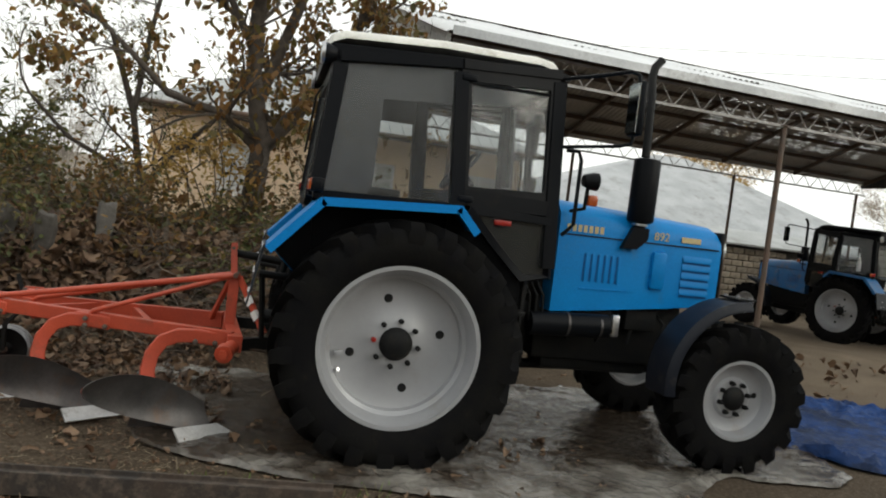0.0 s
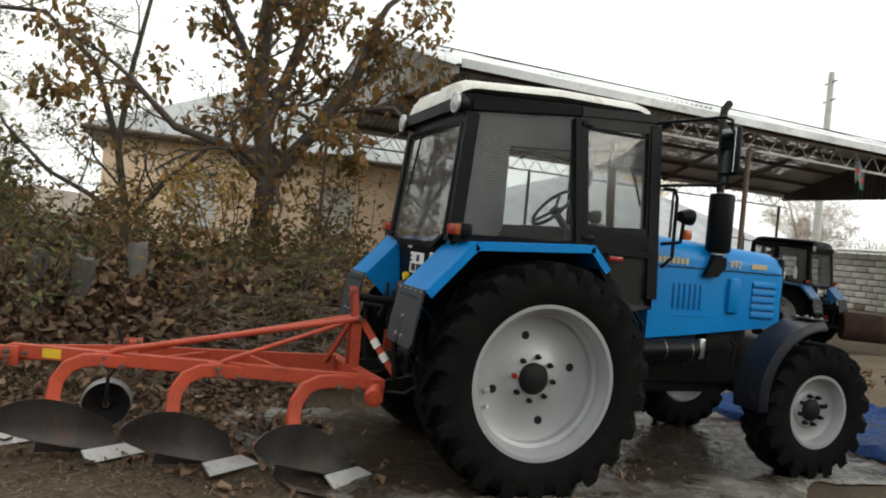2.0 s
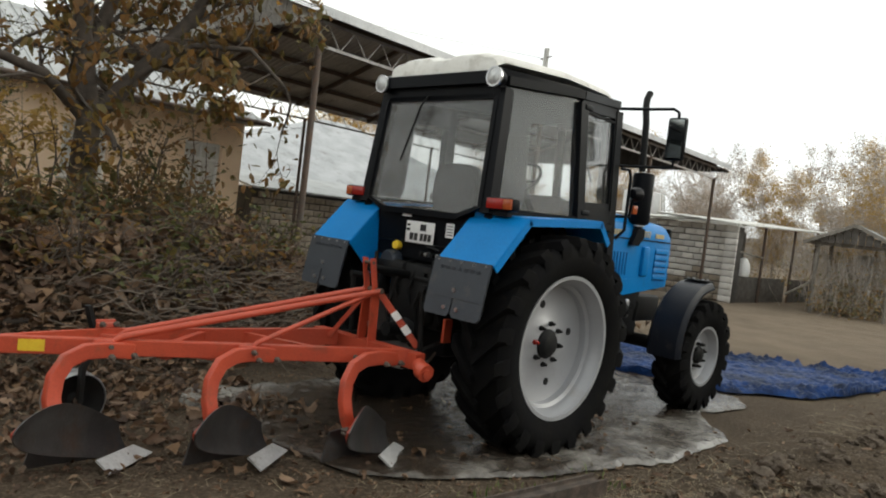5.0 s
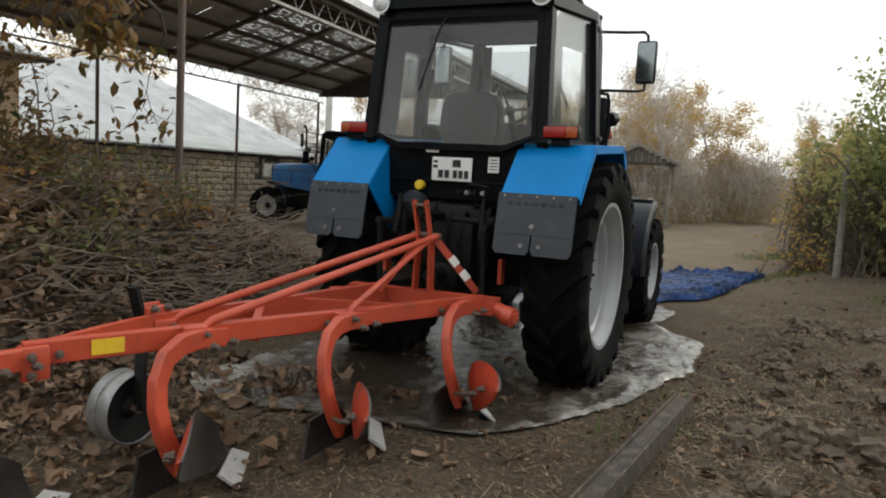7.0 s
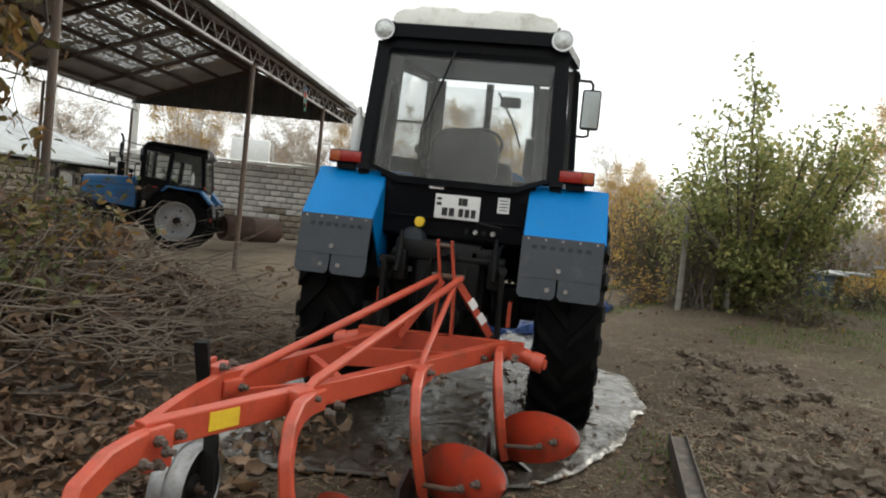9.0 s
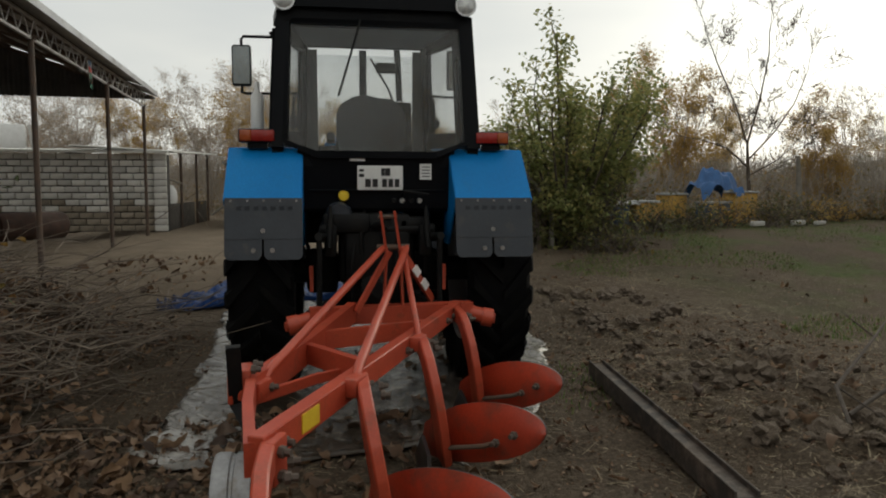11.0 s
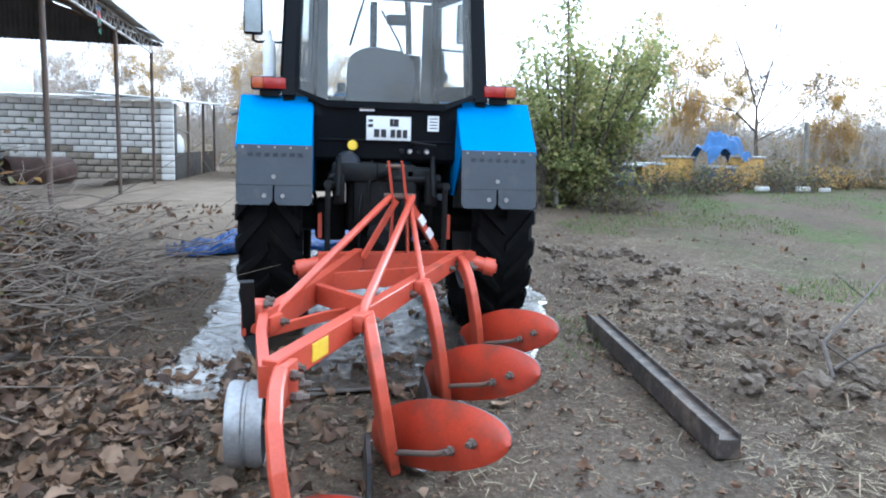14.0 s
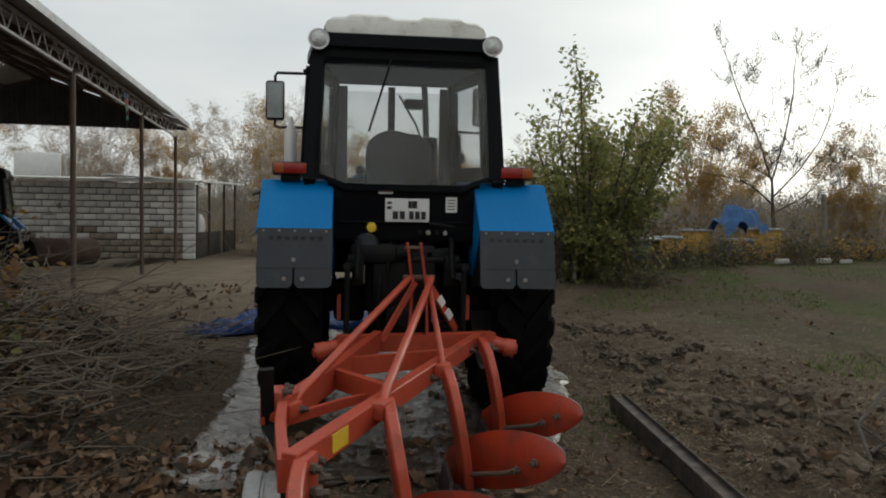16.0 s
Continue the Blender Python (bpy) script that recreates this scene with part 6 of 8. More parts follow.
        for iu in range(nu + 1):
            u = 1 - (1 - iu / nu) ** 1.7
            c = Vector((0.33, 0.03, 0.10)).lerp(Vector((-0.345, -0.375, 0.335)), u) + Vector((0.0, 0.05, 0.02)) * math.sin(math.pi * u)
            hh = 0.145 if u < 0.45 else 0.145 * math.sqrt(max(0.0, 1 - ((u - 0.45) / 0.55) ** 2))
            if u < 0.4:
                hh = 0.105 + 0.04 * math.sin(math.pi / 2 * u / 0.4)
            d = Vector((-0.42, 0.10, 1.0)).lerp(Vector((0.16, -0.22, 0.95)), u).normalized()
            nrm = Vector((-0.62, 0.70, 0.1)).lerp(Vector((-0.62, 0.75, -0.1)), u).normalized()
            fr, bk = [], []
            for iv in range(nv + 1):
                v = -1 + 2 * iv / nv
                p = Vector((sx, sy - 0.03, 0.02)) + c + d * hh * v + nrm * 0.028 * (1 - v * v) * (0.4 + 0.6 * min(1, hh / 0.15))
                fr.append(p)
                bk.append(p + nrm * th)
            front.append(fr)
            back.append(bk)
        b = BM()
        fv = [[b.verts.new(p) for p in r] for r in front]
        kv = [[b.verts.new(p) for p in r] for r in back]
        for iu in range(nu):
            for iv in range(nv):
                b.faces.new((fv[iu][iv], fv[iu][iv + 1], fv[iu + 1][iv + 1], fv[iu + 1][iv])).material_index = 0
                b.faces.new((kv[iu][iv], kv[iu + 1][iv], kv[iu + 1][iv + 1], kv[iu][iv + 1])).material_index = 1
            for iv in (0, nv):
                b.faces.new((fv[iu][iv], fv[iu + 1][iv], kv[iu + 1][iv], kv[iu][iv]))
        for iu in (0, nu):
            for iv in range(nv):
                b.faces.new((fv[iu][iv], fv[iu][iv + 1], kv[iu][iv + 1], kv[iu][iv]))
        pp("mouldboard", b, [M_STEEL, M_BOARD], bot, "curved mouldboard, dark steel in front and red behind")
        b = BM()
        sheet(b, [(sx + 0.50, sy + 0.02, 0.012), (sx + 0.38, sy + 0.02, 0.075), (sx + 0.13, sy - 0.13, 0.075), (sx + 0.18, sy - 0.20, 0.012)], 0.012)
        pp("share", b, M_SHARE, bot, "bare bright steel share")
        b = BM()
        sheet(b, [(sx + 0.36, sy + 0.05, 0.02), (sx + 0.1, sy + 0.05, 0.22), (sx - 0.12, sy + 0.05, 0.20), (sx - 0.16, sy + 0.05, 0.02)], 0.016)
        pp("landside", b, M_STEEL, bot)
        w = front[10][3] + Vector((-0.02, 0.02, 0.0))
        pp("support_rod", tube(BM(), [(sx - 0.03, sy - 0.02, 0.20), tuple(w + Vector((0.02, 0.05, -0.02))), tuple(w)], 0.011, 8), M_RUSTP, bot)
        piece("bolt", nut, bot, off @ Matrix.Translation(w) @ pose(0, 0, 0, 0, 0, 40))
        w2 = front[12][4] + Vector((-0.01, 0.012, 0.0))
        piece("bolt", nut, bot, off @ Matrix.Translation(w2) @ pose(0, 0, 0, 0, 0, 40))
    # maker's sticker, bolts along the beam
    x = -2.94
    b = BM()
    box(b, (x, my(x) - 0.0465, beam_z(x) + 0.002), (0.125, 0.004, 0.062), pose(0, 0, 0, 0, 0, -23.3))
    pp("sticker", b, M_YELLOW, mb, "blank yellow sticker")
    for x in (-3.10, -1.2, -1.32, -2.0):
        bolt(x, my(x) - 0.04, beam_z(x) - 0.01, mb, 154)
    # gauge wheel
    b = BM()
    lathe(b, [(0.154, -0.058), (0.160, -0.068), (0.167, -0.055), (0.165, -0.010), (0.157, -0.005), (0.157, 0.005), (0.165, 0.010), (0.167, 0.055), (0.160, 0.068), (0.154, 0.058)], (-2.60, 0.585, 0.225), 40, closed=True)
    gw = pp("gauge_wheel", b, M_GAUGE, P, "scuffed steel gauge wheel")
    pp("wheel_plate", lathe(BM(), [(0.0, -0.05), (0.03, -0.05), (0.05, -0.03), (0.12, -0.052), (0.1545, -0.064), (0.1545, 0.064), (0.12, 0.052), (0.05, 0.03), (0.03, 0.05), (0.0, 0.05)], (-2.60, 0.585, 0.225), 32), M_DARK, gw)
    pp("axle", tube(BM(), [(-2.60, 0.50, 0.225), (-2.60, 0.67, 0.225)], 0.022, 10), M_RUSTP, gw)
    pp("stem", tube(BM(), [(-2.60, 0.495, 0.225), (-2.60, 0.495, 0.42), (-2.50, 0.585, 0.55), (-2.57, 0.585, 0.78)], 0.02, flat=(0.012, 0.026)), M_DARK, gw)
    return P


plough()

# ---------- ground cover, bank, trees ----------
RNG = np.random.default_rng(11)
M_LITTER = leaf_mat("dry_brown_leaves", [(0.0387, 0.0224, 0.0146), (0.0946, 0.0516, 0.0292), (0.146, 0.0843, 0.0473), (0.267, 0.176, 0.112), (0.112, 0.0722, 0.0473), (0.198, 0.116, 0.0602), (0.0688, 0.043, 0.0292)], 0.8, 0.12)
M_LEAF1 = leaf_mat("autumn_leaves", [(0.0732, 0.0671, 0.022), (0.171, 0.0915, 0.0342), (0.244, 0.128, 0.0427), (0.11, 0.0976, 0.0305), (0.317, 0.177, 0.0488)], 0.6, 0.5)
M_LEAF2 = leaf_mat("olive_leaves", [(0.06, 0.075, 0.025), (0.10, 0.11, 0.035), (0.15, 0.13, 0.045), (0.20, 0.15, 0.05)], 0.6, 0.35)
M_LEAF3 = leaf_mat("green_mulberry_leaves", [(0.17, 0.20, 0.075), (0.24, 0.27, 0.10), (0.33, 0.33, 0.13), (0.44, 0.39, 0.15)], 0.55, 0.6)
M_LEAF4 = leaf_mat("golden_leaves", [(0.42, 0.27, 0.09), (0.52, 0.33, 0.10), (0.36, 0.26, 0.10), (0.56, 0.37, 0.12)], 0.6, 0.65)
# far leaves lightened in colour to stand in for air haze
M_HAZE = leaf_mat("haze_paled_autumn_leaves", [(0.36, 0.28, 0.22), (0.42, 0.31, 0.21), (0.46, 0.32, 0.20), (0.34, 0.30, 0.23)], 0.8, 0.6)
M_GRASS = leaf_mat("short_grass_blades", [(0.06, 0.115, 0.02), (0.10, 0.17, 0.032), (0.20, 0.18, 0.075), (0.08, 0.145, 0.025)], 0.7, 0.3)
M_BRAMBLE = leaf_mat("bramble_leaves", [(0.05, 0.06, 0.02), (0.09, 0.09, 0.03), (0.15, 0.085, 0.035), (0.22, 0.13, 0.045), (0.07, 0.075, 0.027), (0.18, 0.09, 0.04)], 0.6, 0.35)
M_STRAW = leaf_mat("dry_straw", [(0.24, 0.19, 0.12), (0.16, 0.12, 0.08), (0.34, 0.28, 0.18)], 0.85, 0.15)


def stuff(name, me, label, category):
    ob = new(name, me)
    return tagged(ob, label, category, "", "stuff")


def scatter(n, x0, x1, y0, y1, keep=None, lift=0.012):
    out = []
    while len(out) < n:
        x, y = RNG.uniform(x0, x1), RNG.uniform(y0, y1)
        if keep is None or keep(x, y):
            out.append((x, y, ground_z(x, y) + lift * RNG.uniform(0.3, 1.6)))
    return out


def litter():
    pts = scatter(17000, -6.5, 1.9, 1.35, 5.6, lambda x, y: RNG.random() < smooth_step(1.2, 2.2, y + 0.25 * noise.noise((x, y, 4))) * (1 - smooth_step(0.8, 2.0, x)) * (1 - 0.35 * smooth_step(-2.6, -1.4, x)), 0.09)
    pts += scatter(2300, -5.2, -1.0, -0.2, 1.9, lambda x, y: RNG.random() < 0.25 + 0.75 * smooth_step(-0.2, 1.5, y), 0.015)
    pts += scatter(560, -4.6, 1.4, -4.0, -0.2, None, 0.012)
    pts += scatter(30, -1.6, 3.0, -1.9, -1.3, None, 0.012)
    pts += scatter(260, 1.0, 9.0, 1.5, 4.5, None, 0.012)
    pts += scatter(420, -1.0, 9.0, -7.0, -1.6, None, 0.012)
    near = [p for p in pts if p[0] < -0.8 and p[1] < 2.3]
    yard = [p for p in pts if p[0] >= -0.8 and p[1] < 2.3]
    pts = [p for p in pts if p[1] >= 2.3]
    stuff("scattered_leaves", litter_mesh("scattered_leaves", yard, np.clip(RNG.lognormal(-3.0, 0.42, len(yard)), 0.02, 0.11), RNG, M_LITTER, lean=0.12), "scattered dry leaves on trodden yard soil", "leaves")
    stuff("fallen_leaves", litter_mesh("fallen_leaves", near, np.clip(RNG.lognormal(-2.85, 0.5, len(near)), 0.02, 0.12), RNG, M_LITTER, 8, 5), "curled dry brown leaves fallen beside a plough", "leaves")
    stuff("leaf_litter", litter_mesh("leaf_litter", pts, np.clip(RNG.lognormal(-2.4, 0.42, len(pts)), 0.035, 0.21), RNG, M_LITTER, lean=0.42), "drift of dry brown fallen leaves on bare soil", "leaves")
    pts = scatter(15000, -5.2, 1.6, -4.2, 1.7, None, 0.006)
    stuff("leaf_crumbs", litter_mesh("leaf_crumbs", pts, np.clip(RNG.lognormal(-4.1, 0.5, len(pts)), 0.006, 0.05), RNG, M_LITTER), "crumbled leaf scraps and chips on trodden soil", "debris")
    pts = scatter(22000, -4.5, 8.0, -7.0, -1.5, lambda x, y: RNG.random() < 0.15 + 0.85 * smooth_step(-0.1, 0.35, noise.noise((x * 0.8, y * 0.8, 6.0))) * math.exp(-((y + 2.8) / 1.8) ** 2), 0.01)
    pts += scatter(5200, -5.2, 1.0, -3.6, 1.6, lambda x, y: RNG.random() < 0.2 + 0.8 * smooth_step(-0.2, 0.3, noise.noise((x * 1.6, y * 1.6, 11.0))), 0.01)
    k = len(pts)
    P0 = np.array(pts)
    az, ln = RNG.uniform(0, 6.28, k), np.clip(RNG.lognormal(-3.0, 0.6, k), 0.012, 0.2)
    dd = np.stack([np.cos(az), np.sin(az), RNG.normal(0, 0.12, k)], 1) * ln[:, None]
    sd2 = np.stack([-np.sin(az), np.cos(az), np.zeros(k)], 1) * 0.0032
    v = np.stack([P0 - sd2, P0 + sd2, P0 + dd + sd2 * 0.5, P0 + dd - sd2 * 0.5], 1).reshape(-1, 3)
    me = bpy.data.meshes.new("straw")
    me.from_pydata(v.tolist(), [], (np.arange(k)[:, None] * 4 + [0, 1, 2, 3]).tolist())
    me.materials.append(M_STRAW)
    stuff("straw", me, "scraps of dry straw and chaff on soil", "straw")
    blades = []
    for _ in range(60000):
        x, y = RNG.uniform(-3.0, 14.0), -RNG.uniform(1.0, 2.0) - abs(RNG.normal(0, 4.2))
        if noise.noise((x * 0.45, y * 0.45, 2.0)) > 0.36 - 0.10 * max(0, -y - 4.0) - 0.03 * max(0, x - 4) + 0.2 * noise.noise((x * 1.9, y * 1.9, 5.0)):
            blades.append((x, y, ground_z(x, y) - 0.005))
    k = len(blades)
    P = np.array(blades)
    az, hh = RNG.uniform(0, 6.28, k), RNG.uniform(0.02, 0.07, k)
    d = np.stack([np.cos(az), np.sin(az), np.zeros(k)], 1)
    side = np.stack([-np.sin(az), np.cos(az), np.zeros(k)], 1) * 0.006
    tip = P + d * (hh * RNG.uniform(0.1, 0.9, k))[:, None] + np.array([0, 0, 1.0]) * hh[:, None]
    v = np.stack([P - side, P + side, tip], 1).reshape(-1, 3)
    f = (np.arange(k)[:, None] * 3 + [0, 1, 2])
    me = bpy.data.meshes.new("grass")
    me.from_pydata(v.tolist(), [], f.tolist())
    me.materials.append(M_GRASS)
    stuff("grass", me, "thin short grass and weeds over soil", "grass")


def brushwood():
    b = BM()
    rng = random.Random(3)
    for _ in range(560):
        x, y = rng.triangular(-2.8, 1.7, 0.3), rng.gauss(2.35, 0.45)
        if y < 1.45:
            continue
        z = ground_z(x, y) + 0.05 + rng.uniform(0.0, 0.32)
        a, L = rng.gauss(0.2, 1.1), rng.uniform(0.35, 1.5)
        dz = rng.gauss(0.04, 0.16)
        r = rng.uniform(0.002, 0.0065)
        p = [Vector((x, y, z))]
        for k in range(4):
            a += rng.gauss(0, 0.38)
            p.append(p[-1] + Vector((math.cos(a), math.sin(a), dz + rng.gauss(0, 0.2))) * L / 4)
        for q in p:
            q.z = max(q.z, ground_z(q.x, q.y) + 0.015)
        tube(b, p, [r, r, r * 0.85, r * 0.7, r * 0.4], 4)
    me = shaped("brushwood", b, M_BRUSH)
    stuff("brushwood", me, "heap of cut dry branches over leaves", "branches")
    # thicker cut limbs
    for x, y, a, L, r in ((-3.6, 2.2, 0.15, 2.4, 0.028), (-2.4, 2.05, -0.1, 1.8, 0.022), (-1.0, 2.3, 0.3, 1.6, 0.025), (-4.4, 3.0, 0.5, 1.5, 0.03), (0.2, 2.6, -0.3, 1.4, 0.02)):
        p = []
        for k in range(6):
            px, py = x + math.cos(a) * L * k / 5, y + math.sin(a) * L * k / 5 + 0.05 * math.sin(k * 2)
            p.append((px, py, ground_z(px, py) + 0.06 + 0.03 * math.sin(k)))
        o = new("fallen_branch", shaped("fallen_branch", tube(BM(), p, [r, r, r * 0.9, r * 0.8, r * 0.65, r * 0.4], 8), M_BARK))
        tagged(o, "cut grey branch lying on the brushwood heap", "branch", "cut branches")


def grow(bm, tips, p, d, length, r, depth, rng, bend=0.25, up=0.05, forks=(2, 3)):
    """One limb and, from it, its lighter forks; the ends are gathered in tips."""
    pts, rs, n = [p.copy()], [r], 4
    for k in range(n):
        d = (d + Vector((rng.gauss(0, bend), rng.gauss(0, bend), rng.gauss(0, bend) + up))).normalized()
        p = p + d * length / n
        pts.append(p.copy())
        rs.append(r * (1 - 0.45 * (k + 1) / n))
        if depth <= 1:
            tips.append((p.copy(), d.copy()))
    tube(bm, pts, rs, 8 if r > 0.04 else (6 if r > 0.012 else 4))
    if depth > 0:
        for _ in range(rng.randint(*forks)):
            k = rng.randint(2, n)
            side = Vector((rng.gauss(0, 1), rng.gauss(0, 1), rng.gauss(0.1, 0.6))).normalized()
            grow(bm, tips, pts[k], (d + side * 0.9).normalized(), length * rng.uniform(0.55, 0.8), rs[k] * 0.62, depth - 1, rng, bend, up, forks)


def crown(tips, rng, per, size, spread, material, droop):
    pts, sz = [], []
    for p, d in tips:
        for _ in range(per if isinstance(per, int) else rng.randint(*per)):
            q = p + Vector((rng.gauss(0, spread), rng.gauss(0, spread), rng.gauss(0, spread)))
            pts.append(tuple(q))
            sz.append(rng.uniform(*size))
    return leaf_mesh("crown", pts, sz, np.random.default_rng(len(pts)), material, droop=droop)


def tree(name, label, base, trunk, limbs, r0, rng_seed, per, size, spread, leafmat, depth=2, droop=0.5, bark=None, bend=0.25, length=1.2, group="trees", taper=0.3, twigs=0, far=False):
    """A tree: a tapered trunk, set main limbs, forks that grow by chance, and a crown of single leaves."""
    rng = random.Random(rng_seed)
    t = thing(name, label, "tree", pose(*base), group)
    o = Vector(base)
    b, tips = BM(), []
    tp = [Vector(p) - o for p in trunk]
    n = len(tp)
    tube(b, tp, [r0 * (1.18 if k == 0 else 1 - taper * k / (n - 1)) for k in range(n)], 14)
    part("trunk", b, bark or M_BARK, t)
    b = BM()
    for limb in limbs:
        lp = [Vector(p) - o for p in limb[0]]
        r = limb[1]
        rs = [r * (1 - 0.55 * k / (len(lp) - 1)) for k in range(len(lp))]
        tube(b, lp, rs, 10)
        for k in range(1, len(lp)):
            for _ in range(limb[2] if len(limb) > 2 else 2):
                f = rng.random()
                p = lp[k - 1].lerp(lp[k], f)
                ax = (lp[k] - lp[k - 1]).normalized()
                side = Vector((rng.gauss(0, 1), rng.gauss(0, 1), rng.gauss(0.15, 0.7))).normalized()
                grow(b, tips, p, (ax * 0.5 + side).normalized(), length * rng.uniform(0.7, 1.2), rs[k] * 0.45, depth, rng, bend)
        grow(b, tips, lp[-1], (lp[-1] - lp[-2]).normalized(), length, rs[-1] * 0.9, depth, rng, bend)
    part("branchwork", b, bark or M_BARK, t)
    gen = np.random.default_rng(rng_seed)
    if twigs:
        rt, dr, ln = [], [], []
        for p, d in tips:
            for _ in range(twigs):
                rt.append(tuple(p))
                dr.append(tuple(d * 0.7 + Vector((rng.gauss(0, 0.6), rng.gauss(0, 0.6), rng.gauss(0.15, 0.5)))))
                ln.append(rng.uniform(0.2, 0.6) * length * 0.6)
        ob = new("twigwork", fine_twigs("twigwork", rt, dr, ln, gen, bark or M_BARK, 0.007 if far else 0.004))
        ob.parent = t
    if per and far:
        pts = [tuple(p + Vector((rng.gauss(0, spread), rng.gauss(0, spread), rng.gauss(0, spread)))) for p, d in tips for _ in range(rng.randint(*per))]
        ob = new("crown", small_leaves("crown", pts, gen.uniform(*size, len(pts)), gen, leafmat))
        ob.parent = t
    elif per:
        ob = new("crown", crown(tips, rng, per, size, spread, leafmat, droop))
        ob.parent = t
    return t


def bush(name, label, centre, radii, stems, n_leaf, size, leafmat, seed, bark=None, group="bushes"):
    """A bush of thin stems from one root with leaves along them, thinner and uneven outwards."""
    rng = random.Random(seed)
    x, y, z = centre
    t = thing(name, label, "bush", pose(x, y, z), group)
    b, tips = BM(), []
    for _ in range(stems):
        a = rng.uniform(0, 6.28)
        f = rng.uniform(0.15, 1.0)
        root = Vector((rng.gauss(0, radii[0] * 0.35), rng.gauss(0, radii[1] * 0.35), -0.05))
        end = Vector((math.cos(a) * radii[0] * f, math.sin(a) * radii[1] * f, radii[2] * rng.uniform(0.45, 1.0) * (1.1 - 0.4 * f)))
        mid = root.lerp(end, 0.5) + Vector((rng.gauss(0, 0.1), rng.gauss(0, 0.1), 0.25 * radii[2] * rng.random()))
        pts = [root, root.lerp(mid, 0.6), mid, mid.lerp(end, 0.5) + Vector((0, 0, 0.05)), end]
        tube(b, pts, [0.012, 0.010, 0.008, 0.006, 0.003], 5)
        for k in range(6):
            g = rng.uniform(0.15, 1.0)
            q = pts[min(3, int(g * 4))].lerp(pts[min(4, int(g * 4) + 1)], g * 4 % 1)
            e = q + Vector((rng.gauss(0, 0.22), rng.gauss(0, 0.22), rng.gauss(0.1, 0.18)))
            tube(b, [q, e], [0.004, 0.002], 4)
            tips += [(e, e - q), (q.lerp(e, 0.5), e - q)]
    part("stem", b, bark or M_TWIG, t)
    if n_leaf:
        pts, sz = [], []
        for _ in range(n_leaf):
            p = rng.choice(tips)[0]
            pts.append(tuple(p + Vector((rng.gauss(0, 0.09), rng.gauss(0, 0.09), rng.gauss(0, 0.09)))))
            sz.append(rng.uniform(*size))
        ob = new("foliage", leaf_mesh("foliage", pts, sz, np.random.default_rng(seed), leafmat, droop=0.4))
        ob.parent = t
    return t


litter()
brushwood()
gz = ground_z
tree("walnut_tree", "bare-limbed autumn tree with drooping brown leaves on a bank", (-1.07, 5.15, gz(-1.07, 5.15) - 0.1),
     [(-1.07, 5.15, gz(-1.07, 5.15) - 0.1), (-1.10, 5.2, 1.4), (-1.05, 5.28, 2.3)],
     [([(-1.05, 5.28, 2.2), (-1.25, 5.2, 3.2), (-1.28, 5.1, 4.4), (-1.1, 5.05, 5.6), (-1.0, 5.0, 6.6)], 0.13, 2),
      ([(-1.05, 5.28, 2.2), (-0.55, 5.2, 2.85), (0.0, 5.0, 3.7), (0.25, 4.9, 4.6)], 0.125, 2),
      ([(-1.15, 5.25, 2.9), (-0.8, 5.3, 4.0), (-0.45, 5.35, 5.2), (-0.2, 5.4, 6.2)], 0.09, 2),
      ([(-1.05, 5.28, 2.15), (-1.6, 5.15, 2.6), (-2.3, 5.0, 2.75), (-2.9, 4.9, 3.3)], 0.075, 2),
      ([(-1.2, 5.2, 3.4), (-1.8, 5.0, 4.4), (-2.3, 4.9, 5.4)], 0.06, 2),
      ([(-0.7, 5.2, 2.7), (-0.15, 4.75, 3.25), (0.4, 4.3, 3.3), (0.75, 4.0, 2.9)], 0.05, 2)],
     0.185, 21, (2, 4), (0.08, 0.17), 0.10, M_LEAF1, depth=2, droop=0.75, length=0.95, twigs=1)
tree("plum_tree", "many-stemmed small tree with arching twigs and sparse leaves", (-2.9, 7.2, 0.0),
     [(-2.9, 7.2, -0.1), (-2.9, 7.2, 0.8), (-2.88, 7.2, 1.5)],
     [([(-2.88, 7.2, 1.4), (-3.1, 7.2, 2.6), (-3.5, 7.1, 3.8), (-4.2, 7.0, 4.4), (-5.2, 6.9, 4.3)], 0.06, 2),
      ([(-2.88, 7.2, 1.4), (-2.4, 7.1, 2.1), (-1.9, 7.0, 2.6), (-1.4, 6.9, 3.2)], 0.06, 2),
      ([(-2.9, 7.2, 1.3), (-3.4, 7.2, 1.8), (-4.0, 7.1, 2.1), (-4.6, 7.1, 2.7)], 0.05, 2),
      ([(-3.1, 7.2, 2.6), (-3.0, 7.3, 3.8), (-2.8, 7.3, 5.0), (-2.9, 7.3, 6.0)], 0.05, 2)],
     0.11, 8, (1, 3), (0.05, 0.09), 0.07, M_LEAF2, depth=2, droop=0.4, length=1.0, twigs=2)
for i, (x, y, rx, ry, rz, st, nl, m) in enumerate(((0.05, 5.3, 0.9, 0.5, 1.9, 12, 560, M_LEAF1), (-1.9, 5.0, 0.9, 0.5, 1.7, 10, 700, M_LEAF4), (-3.2, 5.2, 0.9, 0.6, 1.4, 8, 520, M_LEAF1), (-4.6, 5.4, 1.0, 0.6, 1.4, 14, 800, M_LEAF2), (-6.2, 5.4, 1.2, 0.7, 1.5, 26, 600, M_LEAF1), (-8.2, 5.6, 1.4, 0.8, 1.8, 26, 700, M_LEAF2))):
    bush("thicket_bush", "scrubby bush of thin stems with yellowing leaves on a bank", (x, y, gz(x, y)), (rx, ry, rz), st, nl, (0.06, 0.12), m, 40 + i)
